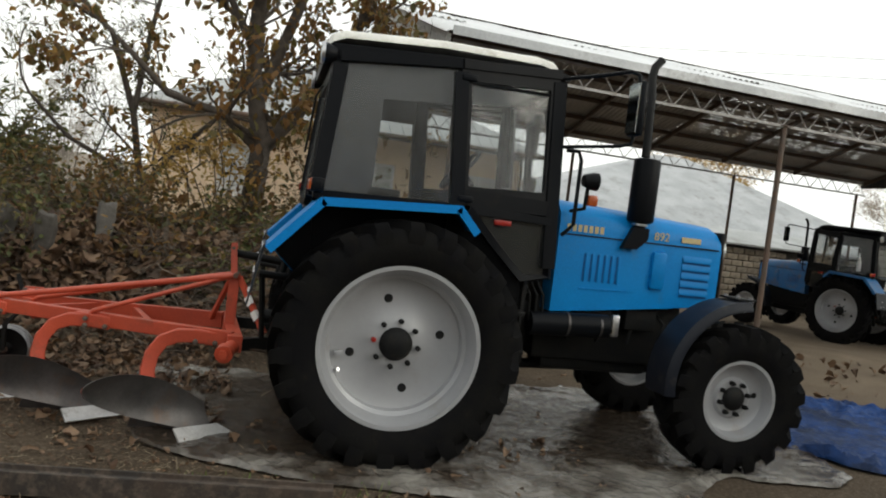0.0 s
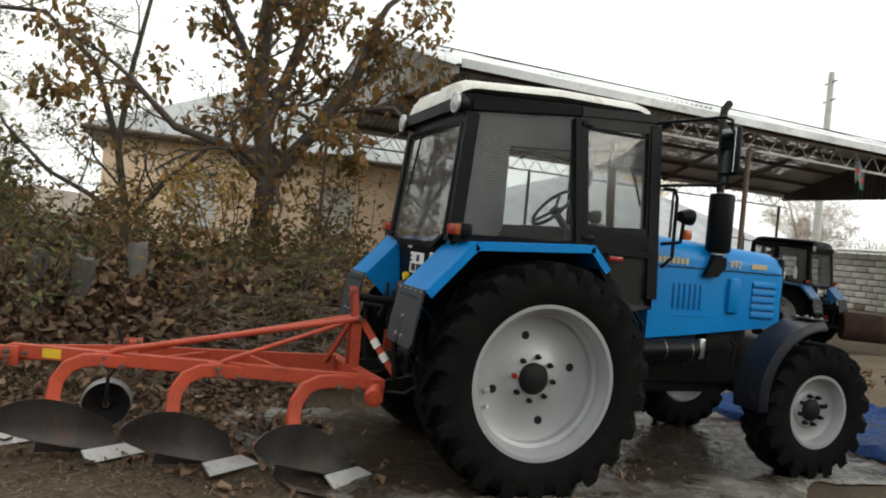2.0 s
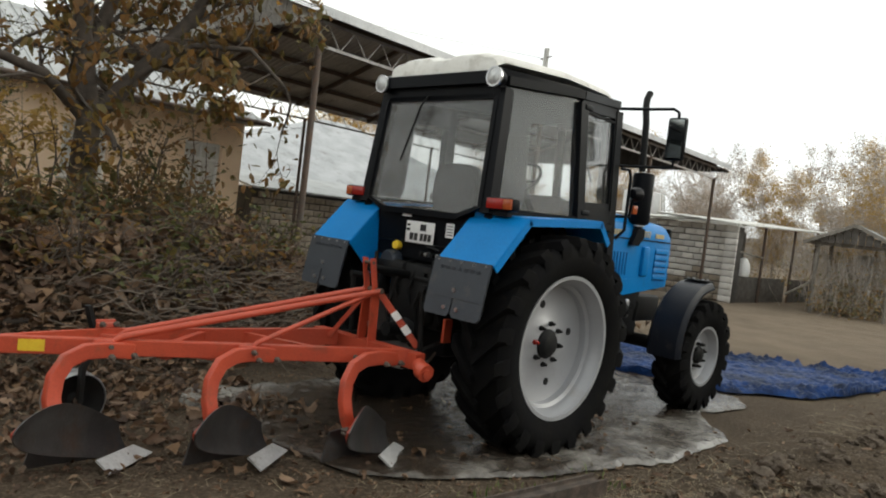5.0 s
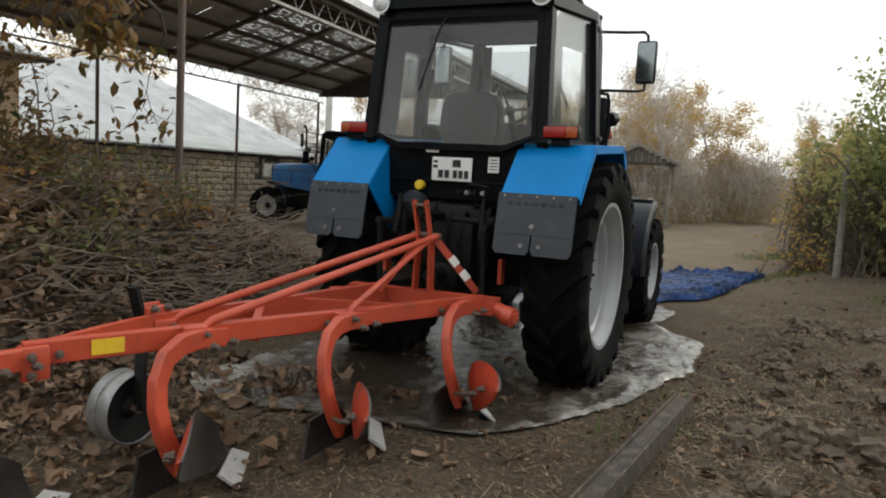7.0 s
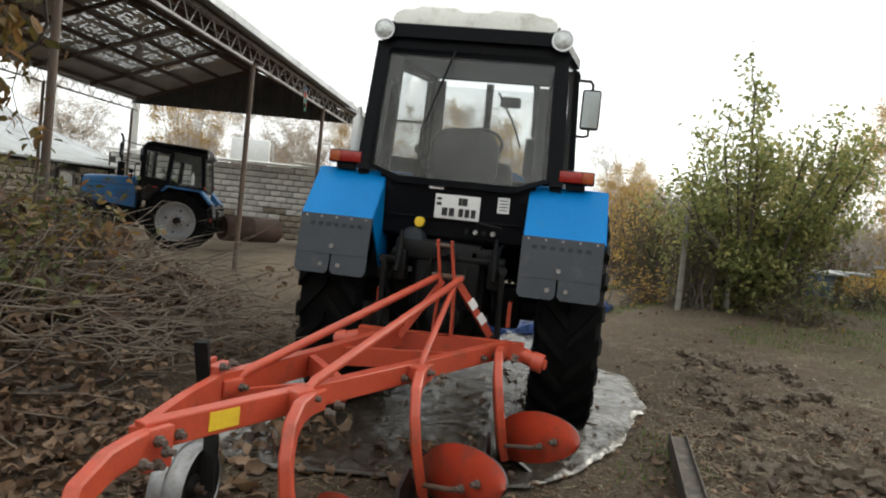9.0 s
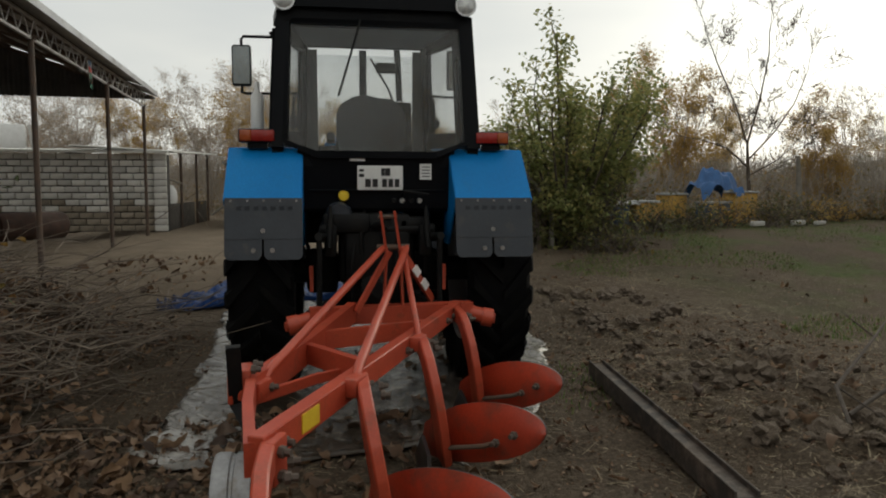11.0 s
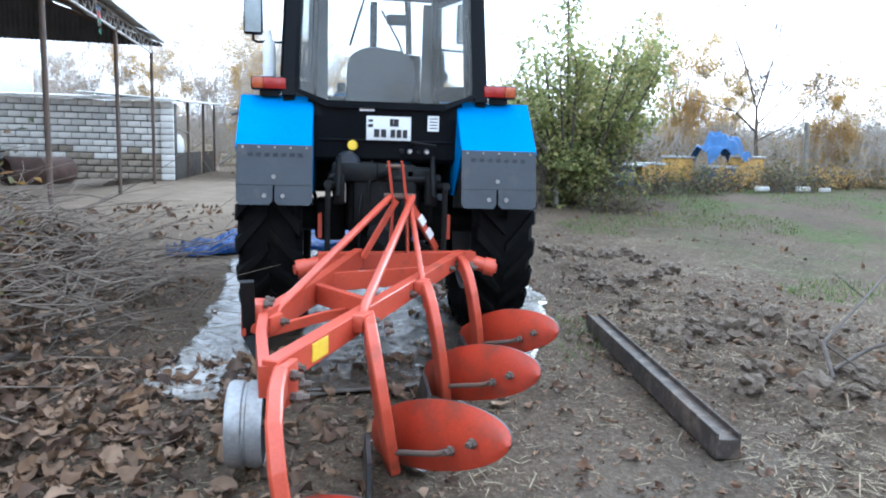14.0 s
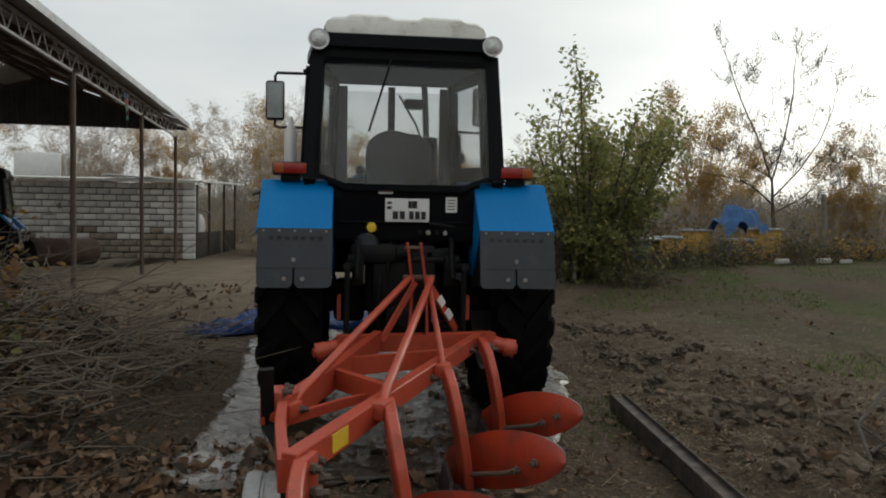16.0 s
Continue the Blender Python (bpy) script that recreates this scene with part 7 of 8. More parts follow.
for i, (x, y) in enumerate(((-5.0, 3.7), (-3.9, 4.1), (-2.6, 3.9), (-1.5, 4.2), (-0.4, 4.0), (-3.3, 3.2), (-4.6, 2.8), (-0.9, 3.3), (-2.0, 3.0), (0.4, 3.5), (-4.0, 3.3), (-5.4, 3.2), (-2.9, 4.6), (-1.2, 2.6), (-0.2, 2.9), (-3.6, 2.5))):
    bush("low_weed", "low leafy weeds among cut branches", (x, y, gz(x, y)), (0.55, 0.45, 0.5), 9, 190, (0.05, 0.10), M_LEAF2 if i % 2 else M_LEAF1, 70 + i)
rb_ = random.Random(61)
for i in range(18):
    x, y = -5.8 + 6.2 * (i + rb_.random()) / 18, rb_.choice((4.2, 4.6, 4.9)) + rb_.uniform(-0.25, 0.25)
    bush("bramble", "dense low bramble with dark green and rusty leaves on a bank", (x, y, gz(x, y) - 0.05), (0.65, 0.5, rb_.uniform(0.35, 0.65)), 10, 260, (0.06, 0.13), M_BRAMBLE, 400 + i, group="brambles")
for i, (x, y, s) in enumerate(((-5.6, 9.2, 1.0), (-7.4, 8.6, 1.15), (-9.4, 9.5, 1.3))):
    bush("tall_hedge_bush", "tall dark bush behind a bank", (x, y, 0), (1.3 * s, 1.1 * s, 3.5 * s), 60, 2600, (0.09, 0.17), M_LEAF2, 90 + i)
# mulberry thicket by the stake
TX, TY = 7.5, -3.95
limbs = []
rg = random.Random(77)
for k in range(26):
    a = rg.uniform(0, 6.28)
    s = math.sqrt(rg.uniform(0.05, 1.0))
    ex, ey = TX + 1.1 * s * math.cos(a), TY + 1.75 * s * math.sin(a)
    ez = rg.uniform(2.1, 3.2) - 0.4 * s * s
    if k == 0:
        ex, ey, ez = 7.0, -3.62, 3.75
    if k == 1:
        ex, ey, ez = 7.3, -5.2, 2.9
    limbs.append(([(TX + 0.2 * math.cos(a), TY + 0.2 * math.sin(a), 0.2), (TX + 0.45 * (ex - TX), TY + 0.45 * (ey - TY), ez * 0.45), (TX + 0.8 * (ex - TX), TY + 0.8 * (ey - TY), ez * 0.78), (ex, ey, ez)], 0.03, 3))
tree("mulberry_tree", "bushy green mulberry with upright leafy shoots", (TX, TY, 0), [(TX, TY, -0.1), (TX, TY, 0.15), (TX, TY, 0.35)], limbs, 0.14, 5, (3, 5), (0.07, 0.13), 0.10, M_LEAF3, depth=1, droop=0.5, length=0.5, bark=M_TWIG, bend=0.18)
for i, (x, y, rx, ry, rz, nl, m) in enumerate(((7.3, -3.2, 0.8, 0.6, 1.5, 520, M_LEAF2), (7.6, -4.6, 0.9, 0.7, 1.5, 520, M_LEAF2), (8.4, -3.4, 0.9, 0.7, 1.9, 600, M_LEAF3), (8.9, -4.6, 1.0, 0.8, 1.0, 420, M_LEAF2), (9.6, -2.7, 1.1, 0.6, 2.2, 900, M_LEAF2), (11.2, -2.6, 1.2, 0.7, 2.4, 900, M_LEAF4), (13.2, -2.7, 1.3, 0.8, 2.4, 900, M_LEAF4), (15.5, -2.8, 1.5, 0.9, 2.6, 900, M_LEAF4), (18.5, -2.9, 1.6, 1.0, 2.6, 800, M_LEAF4), (12.5, -6.6, 1.4, 1.0, 1.8, 800, M_LEAF2), (11.0, -4.8, 1.2, 0.9, 1.9, 800, M_LEAF4))):
    bush("hedge_bush", "tangled roadside bush, green and straw-coloured", (x, y, gz(x, y)), (rx, ry, rz), 46, nl, (0.05, 0.11), m, 130 + i)

for i, (x, y, h) in enumerate(((8.3, -2.4, 0.4), (8.7, -6.2, 0.5), (8.9, -7.2, 0.45), (9.3, -8.2, 0.5), (9.5, -9.4, 0.55), (10.2, -10.4, 0.5), (11.0, -11.3, 0.45), (7.2, -3.9, 0.35), (6.6, -4.6, 0.3), (11.6, -12.6, 0.4))):
    bush("rank_weed", "rank green and straw-coloured weeds at the yard's edge", (x, y, gz(x, y)), (0.75, 0.6, h), 22, 300, (0.05, 0.11), M_LEAF2 if i % 3 else M_LEAF4, 210 + i)

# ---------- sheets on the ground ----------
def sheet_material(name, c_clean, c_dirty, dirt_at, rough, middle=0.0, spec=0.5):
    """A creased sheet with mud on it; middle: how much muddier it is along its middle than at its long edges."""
    m = bpy.data.materials.new(name)
    m.use_nodes = True
    n, l = m.node_tree.nodes, m.node_tree.links
    b = n["Principled BSDF"]
    co = n.new("ShaderNodeTexCoord")
    no = n.new("ShaderNodeTexNoise")
    no.inputs["Scale"].default_value, no.inputs["Detail"].default_value, no.inputs["Roughness"].default_value = 1.6, 8.0, 0.62
    fine = n.new("ShaderNodeTexNoise")
    fine.inputs["Scale"].default_value, fine.inputs["Detail"].default_value, fine.inputs["Distortion"].default_value = 9.0, 6.0, 1.2
    l.new(co.outputs["Object"], no.inputs["Vector"])
    l.new(co.outputs["Object"], fine.inputs["Vector"])
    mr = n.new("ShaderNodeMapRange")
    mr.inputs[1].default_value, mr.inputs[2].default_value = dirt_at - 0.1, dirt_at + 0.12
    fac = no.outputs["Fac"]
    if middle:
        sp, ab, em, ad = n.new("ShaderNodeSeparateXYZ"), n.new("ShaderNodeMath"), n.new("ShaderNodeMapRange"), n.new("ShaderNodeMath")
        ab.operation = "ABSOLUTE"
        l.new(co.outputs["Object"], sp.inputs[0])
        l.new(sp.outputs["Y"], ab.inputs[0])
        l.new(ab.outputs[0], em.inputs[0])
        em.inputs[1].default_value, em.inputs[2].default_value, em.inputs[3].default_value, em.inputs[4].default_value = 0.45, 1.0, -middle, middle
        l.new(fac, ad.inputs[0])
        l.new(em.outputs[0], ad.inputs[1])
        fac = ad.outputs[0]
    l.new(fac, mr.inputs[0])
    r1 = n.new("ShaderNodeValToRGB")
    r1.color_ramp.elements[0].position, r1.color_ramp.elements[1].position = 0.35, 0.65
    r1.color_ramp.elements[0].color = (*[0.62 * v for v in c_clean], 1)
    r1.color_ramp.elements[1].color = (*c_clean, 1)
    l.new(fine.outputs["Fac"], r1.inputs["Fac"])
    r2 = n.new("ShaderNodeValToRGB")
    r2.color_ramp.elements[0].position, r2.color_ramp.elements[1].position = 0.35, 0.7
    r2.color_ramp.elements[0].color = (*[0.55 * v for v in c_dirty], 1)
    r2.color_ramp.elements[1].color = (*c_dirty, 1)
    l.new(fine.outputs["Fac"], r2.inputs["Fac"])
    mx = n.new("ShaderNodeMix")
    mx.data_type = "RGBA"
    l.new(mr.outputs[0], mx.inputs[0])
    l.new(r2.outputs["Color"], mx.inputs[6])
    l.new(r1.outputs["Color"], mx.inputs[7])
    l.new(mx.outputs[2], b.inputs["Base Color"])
    b.inputs["Roughness"].default_value = rough
    b.inputs["Specular IOR Level"].default_value = spec
    bp = n.new("ShaderNodeBump")
    bp.inputs["Strength"].default_value, bp.inputs["Distance"].default_value = 0.75, 0.03
    l.new(fine.outputs["Fac"], bp.inputs["Height"])
    l.new(bp.outputs["Normal"], b.inputs["Normal"])
    return m


def between(table, x):
    for (x0, a0, b0), (x1, a1, b1) in zip(table, table[1:]):
        if x0 <= x <= x1:
            f = (x - x0) / (x1 - x0)
            return a0 + (a1 - a0) * f, b0 + (b1 - b0) * f
    return (table[0][1:], table[-1][1:])[x > table[-1][0]]


def spread_sheet(name, label, category, table, step, relief, material, seed, rim, crisp):
    """A crumpled sheet on the ground between two edges: folds where it is loose, higher towards its rim."""
    x0, x1 = table[0][0], table[-1][0]
    nx, ny = int((x1 - x0) / step), 110
    verts = []
    for i in range(nx + 1):
        x = x0 + (x1 - x0) * i / nx
        lo, hi = between(table, x)
        lo += 0.09 * noise.noise((x * 2.3, seed, 0)) + 0.04 * noise.noise((x * 9, seed, 0))
        hi += 0.09 * noise.noise((x * 2.3, seed + 9, 0)) + 0.04 * noise.noise((x * 9, seed + 9, 0))
        for j in range(ny + 1):
            f = j / ny
            y = lo + (hi - lo) * f
            px = x + 0.05 * noise.noise((x * 3, y * 3, seed))
            edge = max(abs(2 * f - 1), abs(2 * i / nx - 1)) ** 3
            rid = 1 - abs(noise.noise((x * 2.1 + 0.8 * noise.noise((x, y, seed)), y * 3.4, seed)))
            fin = 1 - abs(noise.noise((x * 7, y * 8, seed + 3)))
            h = relief * (0.25 + rim * edge) * (0.9 * rid ** 5 + crisp * (0.55 * fin ** 4 + 0.3 * abs(noise.noise((x * 16, y * 14, seed)))))
            if j in (0, ny) or i in (0, nx):
                h *= 0.1
            verts.append((px, y, max(0.0, ground_z(px, y)) + 0.012 + h))
    faces = [(i * (ny + 1) + j, (i + 1) * (ny + 1) + j, (i + 1) * (ny + 1) + j + 1, i * (ny + 1) + j + 1) for i in range(nx) for j in range(ny)]
    me = bpy.data.meshes.new(name)
    me.from_pydata(verts, [], faces)
    me.shade_smooth()
    me.materials.append(material)
    return tagged(new(name, me), label, category)


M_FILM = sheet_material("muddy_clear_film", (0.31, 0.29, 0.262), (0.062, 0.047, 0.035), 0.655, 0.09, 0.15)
M_TARP = sheet_material("blue_woven_tarp", (0.010, 0.052, 0.20), (0.008, 0.022, 0.07), 0.49, 0.5, spec=0.2)
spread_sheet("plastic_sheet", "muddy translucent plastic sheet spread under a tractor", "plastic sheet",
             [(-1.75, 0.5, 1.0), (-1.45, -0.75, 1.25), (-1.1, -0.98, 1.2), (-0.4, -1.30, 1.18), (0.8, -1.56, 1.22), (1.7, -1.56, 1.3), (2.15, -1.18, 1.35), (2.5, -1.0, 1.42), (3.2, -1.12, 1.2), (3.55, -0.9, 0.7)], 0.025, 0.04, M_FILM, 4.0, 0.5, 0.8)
spread_sheet("blue_tarpaulin", "crumpled blue woven tarpaulin lying on soil", "tarpaulin",
             [(2.85, 1.85, 2.1), (3.3, 1.2, 2.12), (3.45, -0.35, 2.05), (3.9, -0.8, 1.85), (4.7, -1.3, 1.6), (5.4, -1.45, 1.2), (6.6, -1.6, 0.1), (7.9, -1.9, -1.2)], 0.025, 0.11, M_TARP, 17.0, 0.6, 1.3)


# ---------- things on the ground ----------
def channel():
    L = 2.25
    b = BM()
    prism(b, [(-0.055, 0.0), (0.055, 0.0), (0.055, 0.115), (0.043, 0.115), (0.043, 0.088), (-0.043, 0.088), (-0.043, 0.115), (-0.055, 0.115)], 0, L, "x")
    bmesh.ops.bevel(b, geom=list(b.edges), offset=0.003, segments=1, affect="EDGES")
    o = new("steel_channel", shaped("steel_channel", b, M_BEAM))
    o.matrix_basis = pose(-2.607, -1.43, 0.01, 0, 0, -5.1)
    tagged(o, "dark rusty steel channel section lying on soil", "steel beam")


channel()


def clods():
    rng = random.Random(9)
    me = []
    for k in range(4):
        b = BM()
        bmesh.ops.create_icosphere(b, subdivisions=3, radius=1.0)
        for v in b.verts:
            v.co *= 0.75 + 0.5 * noise.noise(v.co * 1.6 + Vector((k * 7, 0, 0))) + 0.3 * noise.noise(v.co * 3.5 + Vector((0, k * 5, 0))) + 0.16 * noise.noise(v.co * 9)
            v.co.z *= 0.7
        me.append(shaped("soil_clod", b, M_CLOD))
    for k in range(230):
        x, y = rng.uniform(-3.6, 3.4), -1.95 - abs(rng.gauss(0.15, 0.65))
        if k == 0:
            x, y, s = -0.89, -2.48, 0.17
        elif k == 1:
            x, y, s = -0.72, -2.28, 0.13
        else:
            s = 0.016 + 0.10 * rng.random() ** 3.0
            if k < 9:
                x, y, s = 2.0 + rng.gauss(0, 0.7), -3.0 + rng.gauss(0, 0.45), rng.uniform(0.08, 0.17)
        o = new("soil_clod", me[k % 4])
        o.matrix_basis = pose(x, y, ground_z(x, y) + 0.12 * s, rng.uniform(-20, 20), rng.uniform(-20, 20), rng.uniform(0, 360)) @ Matrix.Diagonal((s, s, s, 1))
        tagged(o, "crumbling brown soil clod on dug ground", "soil clod", "soil clods")


clods()


def dry_branch(pts, r, side):
    b = BM()
    tube(b, pts, [r, r * 0.95, r * 0.8, r * 0.6, r * 0.35][:len(pts)], 8)
    for k, e in side:
        tube(b, [pts[k], e], [r * 0.5, r * 0.2], 6)
    tagged(new("dry_branch", shaped("dry_branch", b, M_BARK)), "bent dry brown branch lying on dug soil", "branch", "dry branches")


dry_branch([(-1.85, -2.48, 0.10), (-1.55, -2.62, 0.22), (-0.95, -3.35, 0.36), (-0.4, -3.95, 0.42), (0.2, -4.8, 0.25)], 0.013, [(1, (-1.95, -2.75, 0.06)), (2, (-0.75, -3.25, 0.5))])
dry_branch([(-1.75, -2.55, 0.12), (-1.55, -2.95, 0.19), (-1.42, -3.4, 0.22), (-1.5, -4.1, 0.12)], 0.012, [(2, (-1.2, -3.7, 0.3))])


def stump(x, y, h, w, rz, tilt):
    b = BM()
    box(b, (0, 0, h / 2), (w, 0.10, h), bev=0.02)
    bmesh.ops.subdivide_edges(b, edges=list(b.edges), cuts=3, use_grid_fill=True)
    for v in b.verts:
        v.co += Vector((0.07 * noise.noise(v.co * 4), 0.05 * noise.noise(v.co * 5 + Vector((3, 0, 0))), 0.12 * noise.noise(v.co * 5)))
    o = new("old_board", shaped("old_board", b, M_OLDW))
    o.matrix_basis = pose(x, y, ground_z(x, y) - 0.05, tilt, 5, rz)
    tagged(o, "weathered grey board stuck upright in a bank of leaves", "board", "old boards")


stump(-2.55, 3.15, 0.55, 0.2, 20, -18)
stump(-3.05, 2.9, 0.5, 0.2, -15, 8)
stump(-3.5, 3.1, 0.45, 0.18, 30, 10)


def stake(x, y, z, top, r, label):
    o = new("wooden_stake", shaped("wooden_stake", tube(BM(), [(0, 0, -0.1), (0.03, 0.0, 0.8), top], [r, r * 0.95, r * 0.8], 9), M_PALETW))
    o.matrix_basis = pose(x, y, z)
    tagged(o, label, "stake", "wooden stakes")


stake(7.05, -2.84, ground_z(7.05, -2.84), (-0.02, 0.02, 1.78), 0.05, "pale weathered wooden stake beside a bush")
stake(7.1, -3.6, ground_z(7.1, -3.6), (-0.05, 0.5, 1.3), 0.045, "pale weathered plank leaning into a bush")
stake(12.3, -12.0, ground_z(12.3, -12.0), (0.0, 0.1, 1.7), 0.07, "grey leaning stake at the orchard's edge")
for x, y, s in ((9.1, -8.8, 0.22), (9.6, -10.1, 0.24), (9.75, -10.75, 0.2)):
    b = BM()
    box(b, (0, 0, 0), (0.5, 2.0, 0.5), bev=0.15)
    o = new("pale_stone", shaped("pale_stone", b, M_CONC))
    o.matrix_basis = pose(x, y, ground_z(x, y) + 0.08, 0, 4, 25) @ Matrix.Diagonal((s, s, s, 1))
    tagged(o, "pale concrete block lying at the grass edge", "stone", "pale stones")

M_HIVEY = mat("yellow_hive_paint", (0.52, 0.30, 0.06), (0.40, 0.23, 0.05), rough=0.8, scale=7, bump=0.25, dirt=(0.22, 0.17, 0.10), dirt_amt=0.5)
M_COVER = mat("faded_blue_cover", (0.02, 0.095, 0.26), (0.018, 0.07, 0.19), rough=0.6, scale=5, bump=0.2)
M_HIVEB = mat("blue_hive_paint", (0.04, 0.09, 0.17), (0.035, 0.07, 0.12), rough=0.8, scale=7, bump=0.25, dirt=(0.12, 0.12, 0.11), dirt_amt=0.7)


def hive(x, y, z, m, w, h, label):
    t = thing("beehive", label, "beehive", pose(x, y, z, 0, 0, 12), "beehives")
    part("hive_body", box(BM(), (0, 0, 0.15 + h / 2), (0.5, w, h), bev=0.01), m, t)
    part("hive_lid", box(BM(), (0, 0, 0.17 + h), (0.56, w + 0.06, 0.05), bev=0.01), M_ZINC, t)
    for sy in (-1, 1):
        part("foot", box(BM(), (0, sy * w * 0.4, 0.075), (0.46, 0.06, 0.15)), M_PALETW, t)


for x, y, m, w, h in ((9.7, -5.6, M_HIVEB, 0.9, 0.42), (9.9, -6.5, M_HIVEY, 0.6, 0.42), (11.0, -7.75, M_HIVEY, 0.5, 0.55), (11.2, -9.6, M_HIVEY, 0.7, 0.6), (10.6, -8.6, M_HIVEB, 0.6, 0.35)):
    hive(x, y, ground_z(x, y), m, w, h, "old %s painted wooden beehive among weeds" % ("blue" if m is M_HIVEB else "yellow"))
b = BM()
sheet(b, [(9.45, -4.7, 1.05), (9.45, -6.3, 1.01), (9.95, -6.3, 1.05), (9.95, -4.7, 1.09)], 0.03)
tagged(new("roofing_sheet", shaped("roofing_sheet", b, M_ZINC)), "old grey roofing sheet lying over beehives", "roofing sheet")
b = BM()
bmesh.ops.create_grid(b, x_segments=22, y_segments=22, size=0.5)
for v in b.verts:
    r = v.co.xy.length
    v.co.z = 0.5 - 1.3 * max(0, r - 0.2) ** 1.2 + 0.26 * noise.noise(v.co * 5)
o = new("blue_cover", shaped("blue_cover", b, M_COVER))
o.matrix_basis = pose(10.65, -8.62, ground_z(10.65, -8.62) + 0.72)
tagged(o, "blue tarpaulin bundled over a beehive", "tarpaulin")


def pole():
    t = thing("utility_pole", "tall pale grey utility pole behind a shed", "utility pole", pose(21.0, 15.8, 0))
    part("shaft", tube(BM(), [(0, 0, 0), (0, 0, 5), (0, 0, 9.4)], [0.16, 0.14, 0.11], 12), M_CONC, t)
    for z in (9.0, 8.3):
        a = part("insulator_arm", tube(BM(), [(-0.15, -0.4, z), (0.15, 0.4, z)], 0.03, 8), M_RUSTP, t)
    for k, z in enumerate((9.05, 8.35)):
        part("wire", tube(BM(), [(0.1, 0.35, z), (-12, 4, z - 0.7), (-30, 8, z - 0.4)], 0.008, 4), M_DARK, t)


pole()


def scrap():
    t = thing("rusty_tank", "rusty steel tank lying on its side by a wall", "tank", pose(14.6, 7.9, 0.0, 0, 0, 55))
    b = BM()
    lathe(b, [(0.0, -0.9), (0.33, -0.9), (0.36, -0.85), (0.36, 0.0), (0.37, 0.02), (0.36, 0.04), (0.36, 0.85), (0.33, 0.9), (0.0, 0.9)], (0, 0, 0.37), 28)
    part("tank_shell", b, M_RUST, t)


M_RUST = mat("red_brown_rust", (0.075, 0.038, 0.027), (0.05, 0.028, 0.02), rough=0.85, scale=5, bump=0.3, dirt=(0.05, 0.04, 0.035), dirt_amt=0.4)
scrap()


def flag():
    t = thing("small_flag", "small faded flag hung from a shed truss", "flag", pose(9.45, 4.78, 3.35))
    part("stick", tube(BM(), [(0, 0, 0.45), (0.0, -0.05, 0.0)], 0.01, 6), M_PALETW, t)
    for k, m in enumerate((M_HIVEB, M_RED, M_LEAFCLOTH)):
        b = BM()
        bmesh.ops.create_grid(b, x_segments=8, y_segments=2, size=0.5)
        for v in b.verts:
            u, w = v.co.x + 0.5, v.co.y
            v.co = Vector((0.25 * u, -0.03 - 0.04 * math.sin(6 * u), 0.35 - 0.11 * k + 0.11 * w - 0.2 * u))
        part("stripe", b, m, t)


M_LEAFCLOTH = mat("faded_green_cloth", (0.05, 0.16, 0.10), (0.04, 0.13, 0.09), rough=0.8, bump=0.05)
flag()


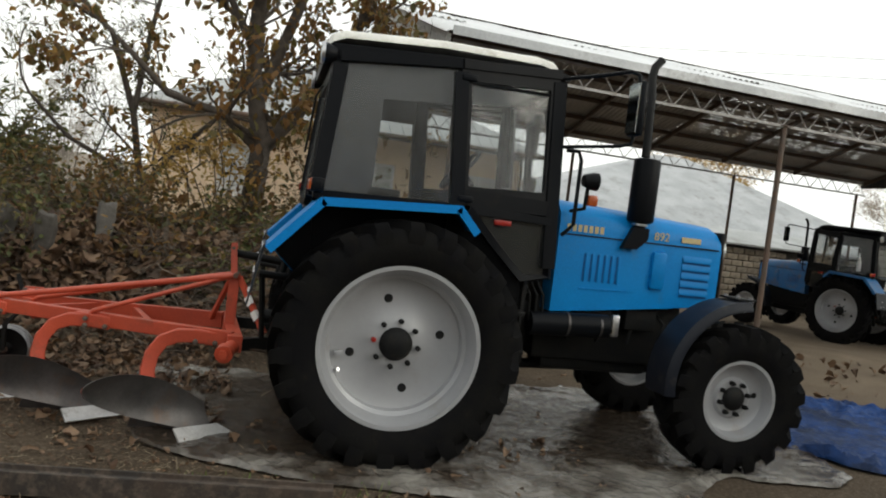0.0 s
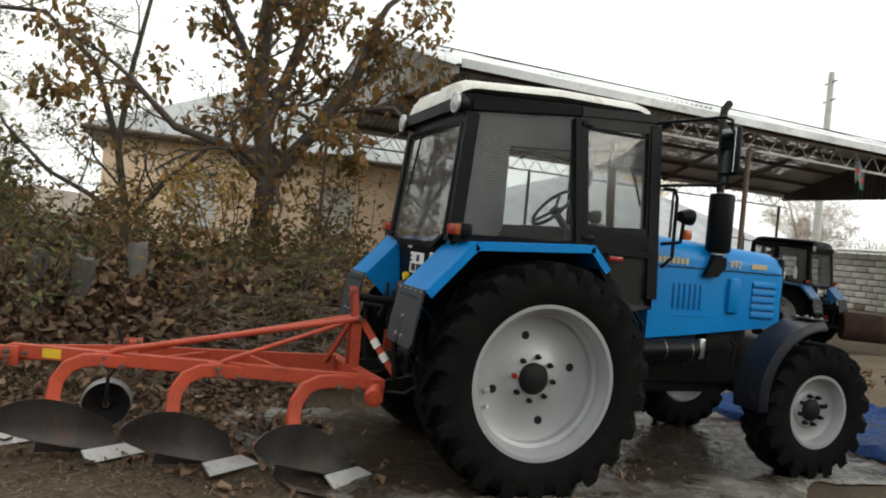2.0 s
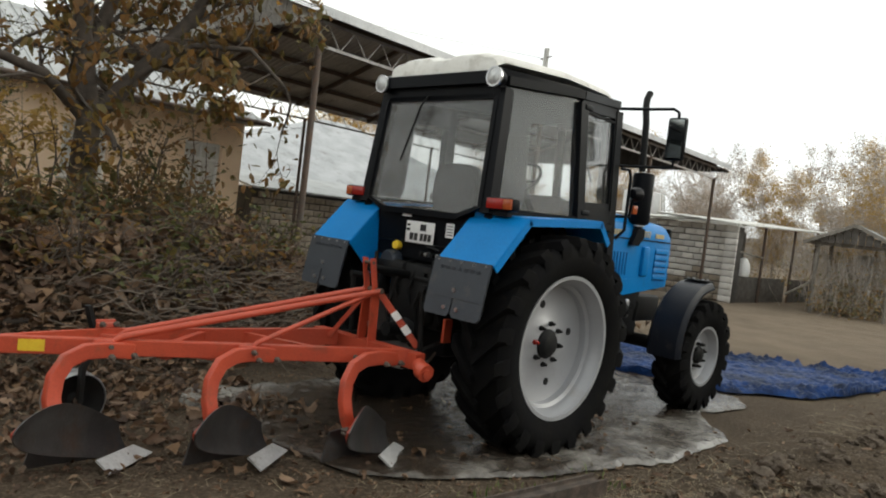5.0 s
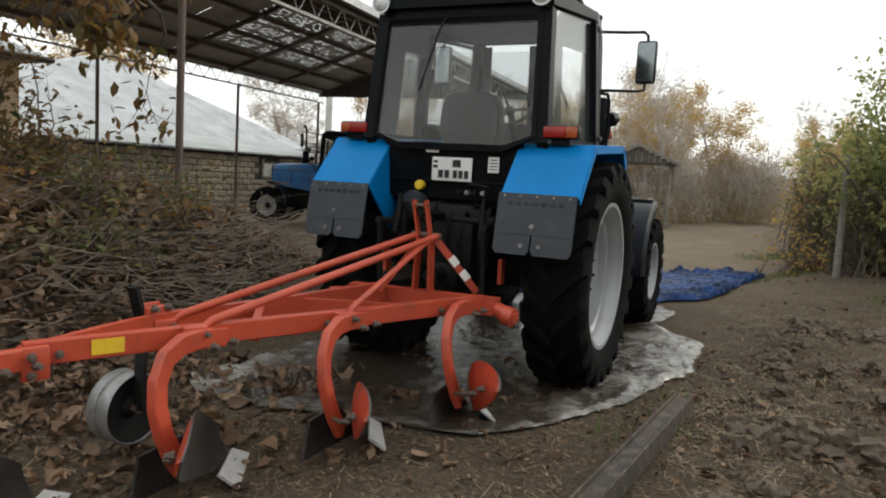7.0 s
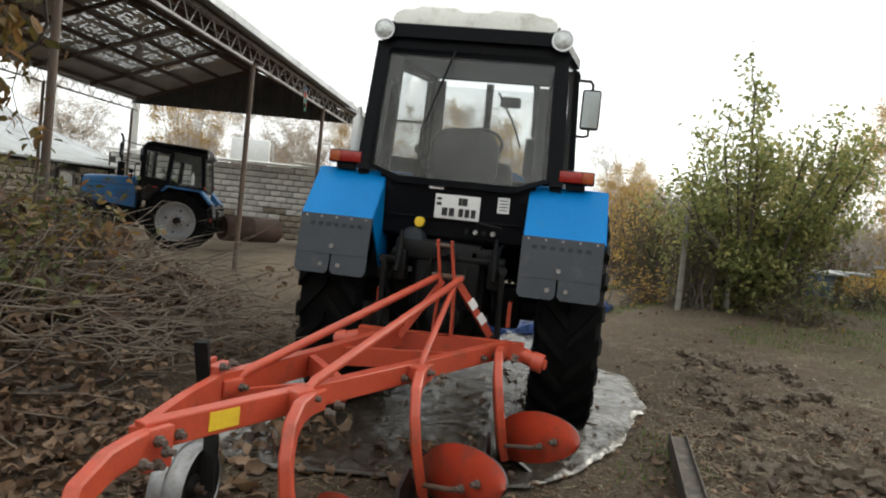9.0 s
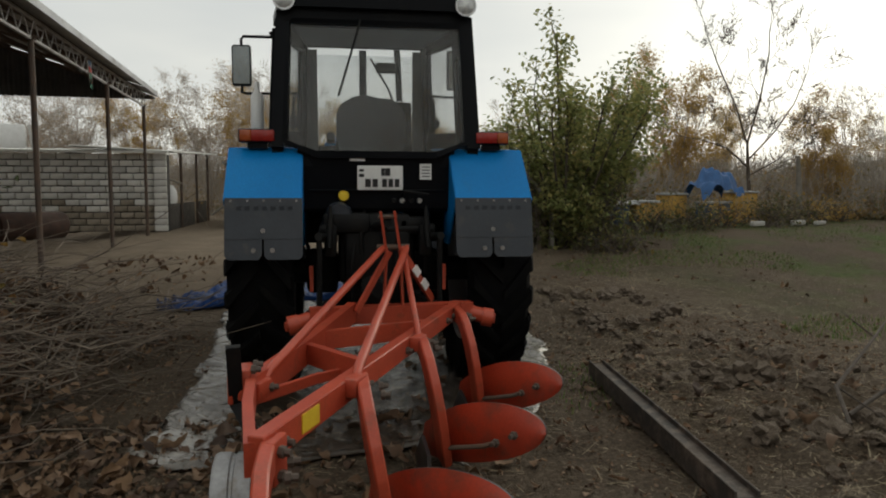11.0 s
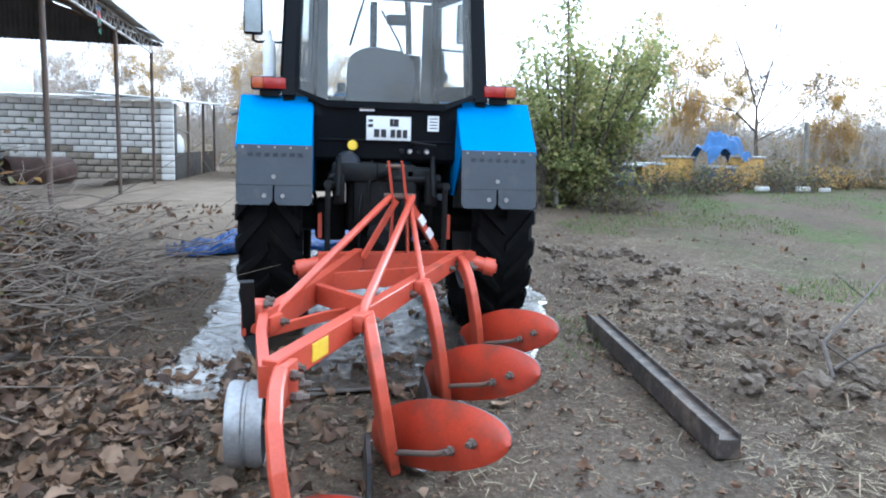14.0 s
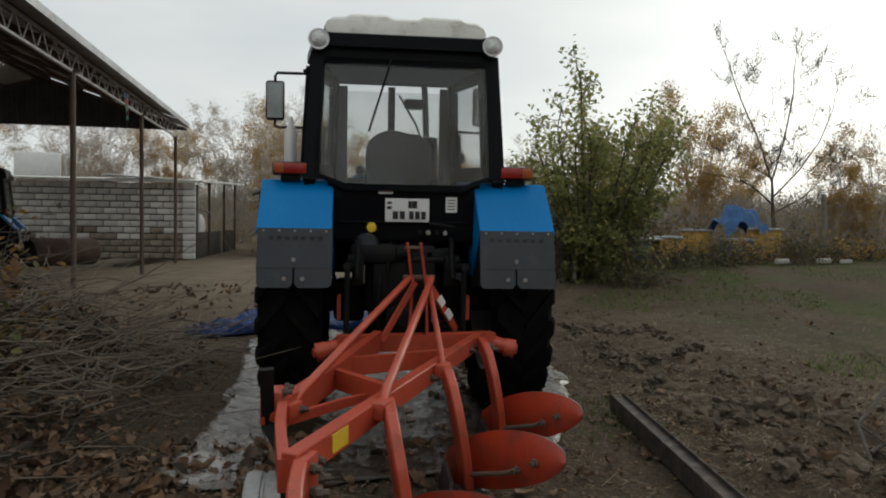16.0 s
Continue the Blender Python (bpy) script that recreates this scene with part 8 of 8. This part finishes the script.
# ---------- distance ----------
def far_trees():
    kinds = []
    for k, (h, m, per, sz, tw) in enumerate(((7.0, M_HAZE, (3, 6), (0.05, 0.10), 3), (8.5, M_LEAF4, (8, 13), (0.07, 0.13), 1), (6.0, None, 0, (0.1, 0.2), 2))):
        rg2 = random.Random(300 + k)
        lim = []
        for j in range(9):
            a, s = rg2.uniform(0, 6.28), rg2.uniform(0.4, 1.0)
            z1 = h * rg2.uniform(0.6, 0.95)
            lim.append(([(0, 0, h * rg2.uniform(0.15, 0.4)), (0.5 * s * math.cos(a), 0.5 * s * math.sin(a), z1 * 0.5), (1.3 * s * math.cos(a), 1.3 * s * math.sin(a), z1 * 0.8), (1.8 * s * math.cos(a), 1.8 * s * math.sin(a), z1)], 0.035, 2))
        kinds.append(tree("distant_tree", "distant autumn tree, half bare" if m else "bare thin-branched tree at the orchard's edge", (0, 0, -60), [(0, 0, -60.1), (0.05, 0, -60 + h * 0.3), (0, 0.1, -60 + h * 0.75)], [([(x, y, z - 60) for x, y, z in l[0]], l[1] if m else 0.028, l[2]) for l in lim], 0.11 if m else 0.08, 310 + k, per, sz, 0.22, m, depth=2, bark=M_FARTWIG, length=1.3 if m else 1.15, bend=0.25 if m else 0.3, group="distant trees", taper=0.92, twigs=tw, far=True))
    # last eight stand unseen behind the camera, added to darken reflections in the glass
    spots = [(0, 33, 13, 0.85), (1, 36, 10.5, 0.75), (2, 38, 8.5, 0.95), (0, 34, 6.5, 0.9), (0, 30, 3.8, 0.85), (1, 27, 3.2, 0.68), (2, 24.5, 2.2, 0.9), (1, 31, 0.9, 0.66), (1, 24, -3.4, 0.42), (1, 20, -3.2, 0.36), (0, 40, 17, 1.0), (2, 36, 21, 1.0), (1, 42, 25, 1.1), (0, 34, 28, 1.0), (2, 30, -3.5, 0.8), (1, 14.0, -9.3, 0.5), (1, 15.2, -7.2, 0.4), (2, 14.6, -15.2, 0.6), (0, 18, -19, 0.45), (1, 22, -15, 0.45), (2, 20, -10, 0.6), (0, 26, -8, 0.6), (1, 13.6, -13.6, 0.38), (2, 11.5, -15.5, 0.55), (0, 16, -24, 0.7), (1, 24, 33, 1.1), (0, -14, 24, 0.9), (2, -9, 27, 1.0), (0, -20, 14, 0.8), (0, -13, 3, 0.8), (1, -15, -3, 0.7), (0, -12, -9, 0.8), (1, -6, -14, 0.7), (0, -1, -16, 0.85), (0, 4, -15, 0.8), (1, 8, -17, 0.7), (2, -16, 7, 0.9)]
    rg2 = random.Random(6)
    for k, x, y, s in spots:
        copy_thing(kinds[k], pose(x, y, ground_z(x, y), 0, 0, rg2.uniform(0, 360)) @ Matrix.Diagonal((s, s, s, 1)))
    for t in kinds:
        for o in (*t.children_recursive, t):
            bpy.data.objects.remove(o)


far_trees()


def orchard_tree():
    x, y, z = 12.4, -10.7, ground_z(12.4, -10.7)
    at = lambda *p: (x + p[0], y + p[1], z + p[2])
    tree("orchard_tree", "bare grey fruit tree with open forked limbs", at(0, 0, 0), [at(0, 0, -0.1), at(0.05, 0.1, 1.1), at(0.0, 0.2, 2.1)],
         [([at(0, 0.2, 2.0), at(0.1, 0.5, 3.0), at(0.2, 1.0, 4.1), at(0.2, 1.25, 4.7)], 0.026, 3),
          ([at(0, 0.2, 2.0), at(-0.1, -0.05, 3.1), at(-0.2, -0.2, 4.3), at(-0.1, -0.25, 4.9)], 0.028, 3),
          ([at(0, 0.15, 1.6), at(0.1, -0.6, 2.3), at(0.3, -1.3, 3.1), at(0.2, -1.6, 4.0)], 0.025, 3),
          ([at(0, 0.15, 1.4), at(-0.2, 0.9, 1.9), at(-0.3, 1.7, 2.1)], 0.026, 3),
          ([at(0, 0.1, 1.2), at(0.2, -0.8, 1.6), at(0.3, -1.5, 2.2)], 0.02, 3)],
         0.065, 91, 0, (0.1, 0.2), 0.1, None, depth=2, bark=M_TWIG, length=0.7, bend=0.14, group="distant trees", taper=0.5, twigs=2, far=True)


orchard_tree()


def thickets():
    """Scrub along the track, the far edge of the yard and, unseen, behind the camera: a haze of leaves and thin stems.
    """
    rg2 = np.random.default_rng(8)
    pts, roots, dirs, lens = [], [], [], []
    # last five are out of view, added so the cab glass reflects less sky
    for x, y, rx, ry, rz in ((21.5, 2.6, 2.5, 1.2, 2.0), (27, 2.0, 3, 1.2, 2.6), (32, -0.5, 4, 2, 3.2), (18, -5.2, 3, 1.5, 2.3), (24, -5.0, 4, 2.0, 2.8), (34, 5, 3, 6, 3.4), (36, 14, 3, 8, 3.8), (36, 24, 4, 8, 3.8), (20, -13, 4, 5, 2.6), (26, -20, 4, 6, 2.8), (14.5, -8.5, 1.5, 2.0, 1.9), (15, -18, 3, 4, 2.4), (34, -12, 4, 9, 3.4), (30, 40, 8, 6, 4), (13.4, -11.2, 0.8, 2.6, 1.7), (15.5, -10.5, 1.5, 2.5, 2.8), (15.5, -14.5, 1.5, 2.5, 2.8), (14.5, -18.5, 1.5, 2.5, 2.6), (13.0, -7.4, 1.0, 1.6, 2.2), (20, -9, 2, 3, 3.2), (11.5, -9.0, 0.8, 1.6, 1.0), (12.6, -15.5, 1.2, 2.5, 2.0), (0, -15.5, 6, 1.5, 5.0), (-9, -13, 4, 2, 5.0), (7, -17, 4, 2, 5.0), (-14, -4, 2, 5, 3.6), (-15, 6, 2, 5, 3.6)):
        z0, rz = ground_z(x, y), rz * (0.7 if y < -6 else 1.0)
        n = int(min(5200, 1700 + 150 * rx * ry * rz))
        d = rg2.normal(0, 0.45, (n, 3))
        top = rz * np.minimum(1.0, np.abs(d[:, 2]) + 0.05) * rg2.uniform(0.4, 1.1, n)
        pts += np.stack([x + rx * d[:, 0], y + ry * d[:, 1], z0 + top], 1).tolist()
        m = int(0.45 * n)
        d = rg2.normal(0, 0.5, (m, 2))
        roots += np.stack([x + rx * d[:, 0], y + ry * d[:, 1], z0 + rz * rg2.uniform(0.0, 0.75, m)], 1).tolist()
        dirs += np.stack([rg2.normal(0, 0.4, m), rg2.normal(0, 0.4, m), np.ones(m)], 1).tolist()
        lens += (rz * rg2.uniform(0.25, 0.6, m)).tolist()
    stuff("far_thicket", small_leaves("far_thicket", pts, rg2.uniform(0.06, 0.15, len(pts)), rg2, M_THICKET), "hazy scrub of rust, gold and olive beyond the yard", "scrub")
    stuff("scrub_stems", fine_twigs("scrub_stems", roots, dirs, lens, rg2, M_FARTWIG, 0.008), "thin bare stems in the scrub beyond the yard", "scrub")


# scrub colours raised to imitate haze, as the scene has no fog
M_THICKET = leaf_mat("haze_paled_rust_gold_scrub", [(0.24, 0.20, 0.12), (0.34, 0.23, 0.13), (0.42, 0.28, 0.12), (0.29, 0.25, 0.14), (0.20, 0.21, 0.12)], 0.75, 0.65)
thickets()


def distant_hill():
    """A low wooded rise along the horizon."""
    b = BM()
    row0, row1, row2 = [], [], []
    for k in range(121):
        a = 2 * math.pi * k / 120
        r = 170 + 30 * noise.noise((math.cos(a) * 2, math.sin(a) * 2, 1.0))
        h = 5.5 + 4.5 * noise.noise((math.cos(a) * 5, math.sin(a) * 5, 4.0)) + 1.5 * noise.noise((math.cos(a) * 40, math.sin(a) * 40, 4.0))
        row0.append(b.verts.new((r * math.cos(a), r * math.sin(a), -1.0)))
        row1.append(b.verts.new(((r + 8) * math.cos(a), (r + 8) * math.sin(a), max(2.0, h))))
        row2.append(b.verts.new(((r + 90) * math.cos(a), (r + 90) * math.sin(a), max(1.0, h * 0.8))))
    for p, q in ((row0, row1), (row1, row2)):
        for k in range(120):
            b.faces.new((p[k], p[k + 1], q[k + 1], q[k]))
    structure("backdrop", b, M_FARWOOD, "low wooded rise on the horizon")


# the haze over the rise is part of its colour
M_FARWOOD = mat("hazy_wooded_rise", (0.20, 0.18, 0.15), (0.26, 0.22, 0.18), rough=1.0, scale=0.15, fine=2.0, bump=0.3)
distant_hill()
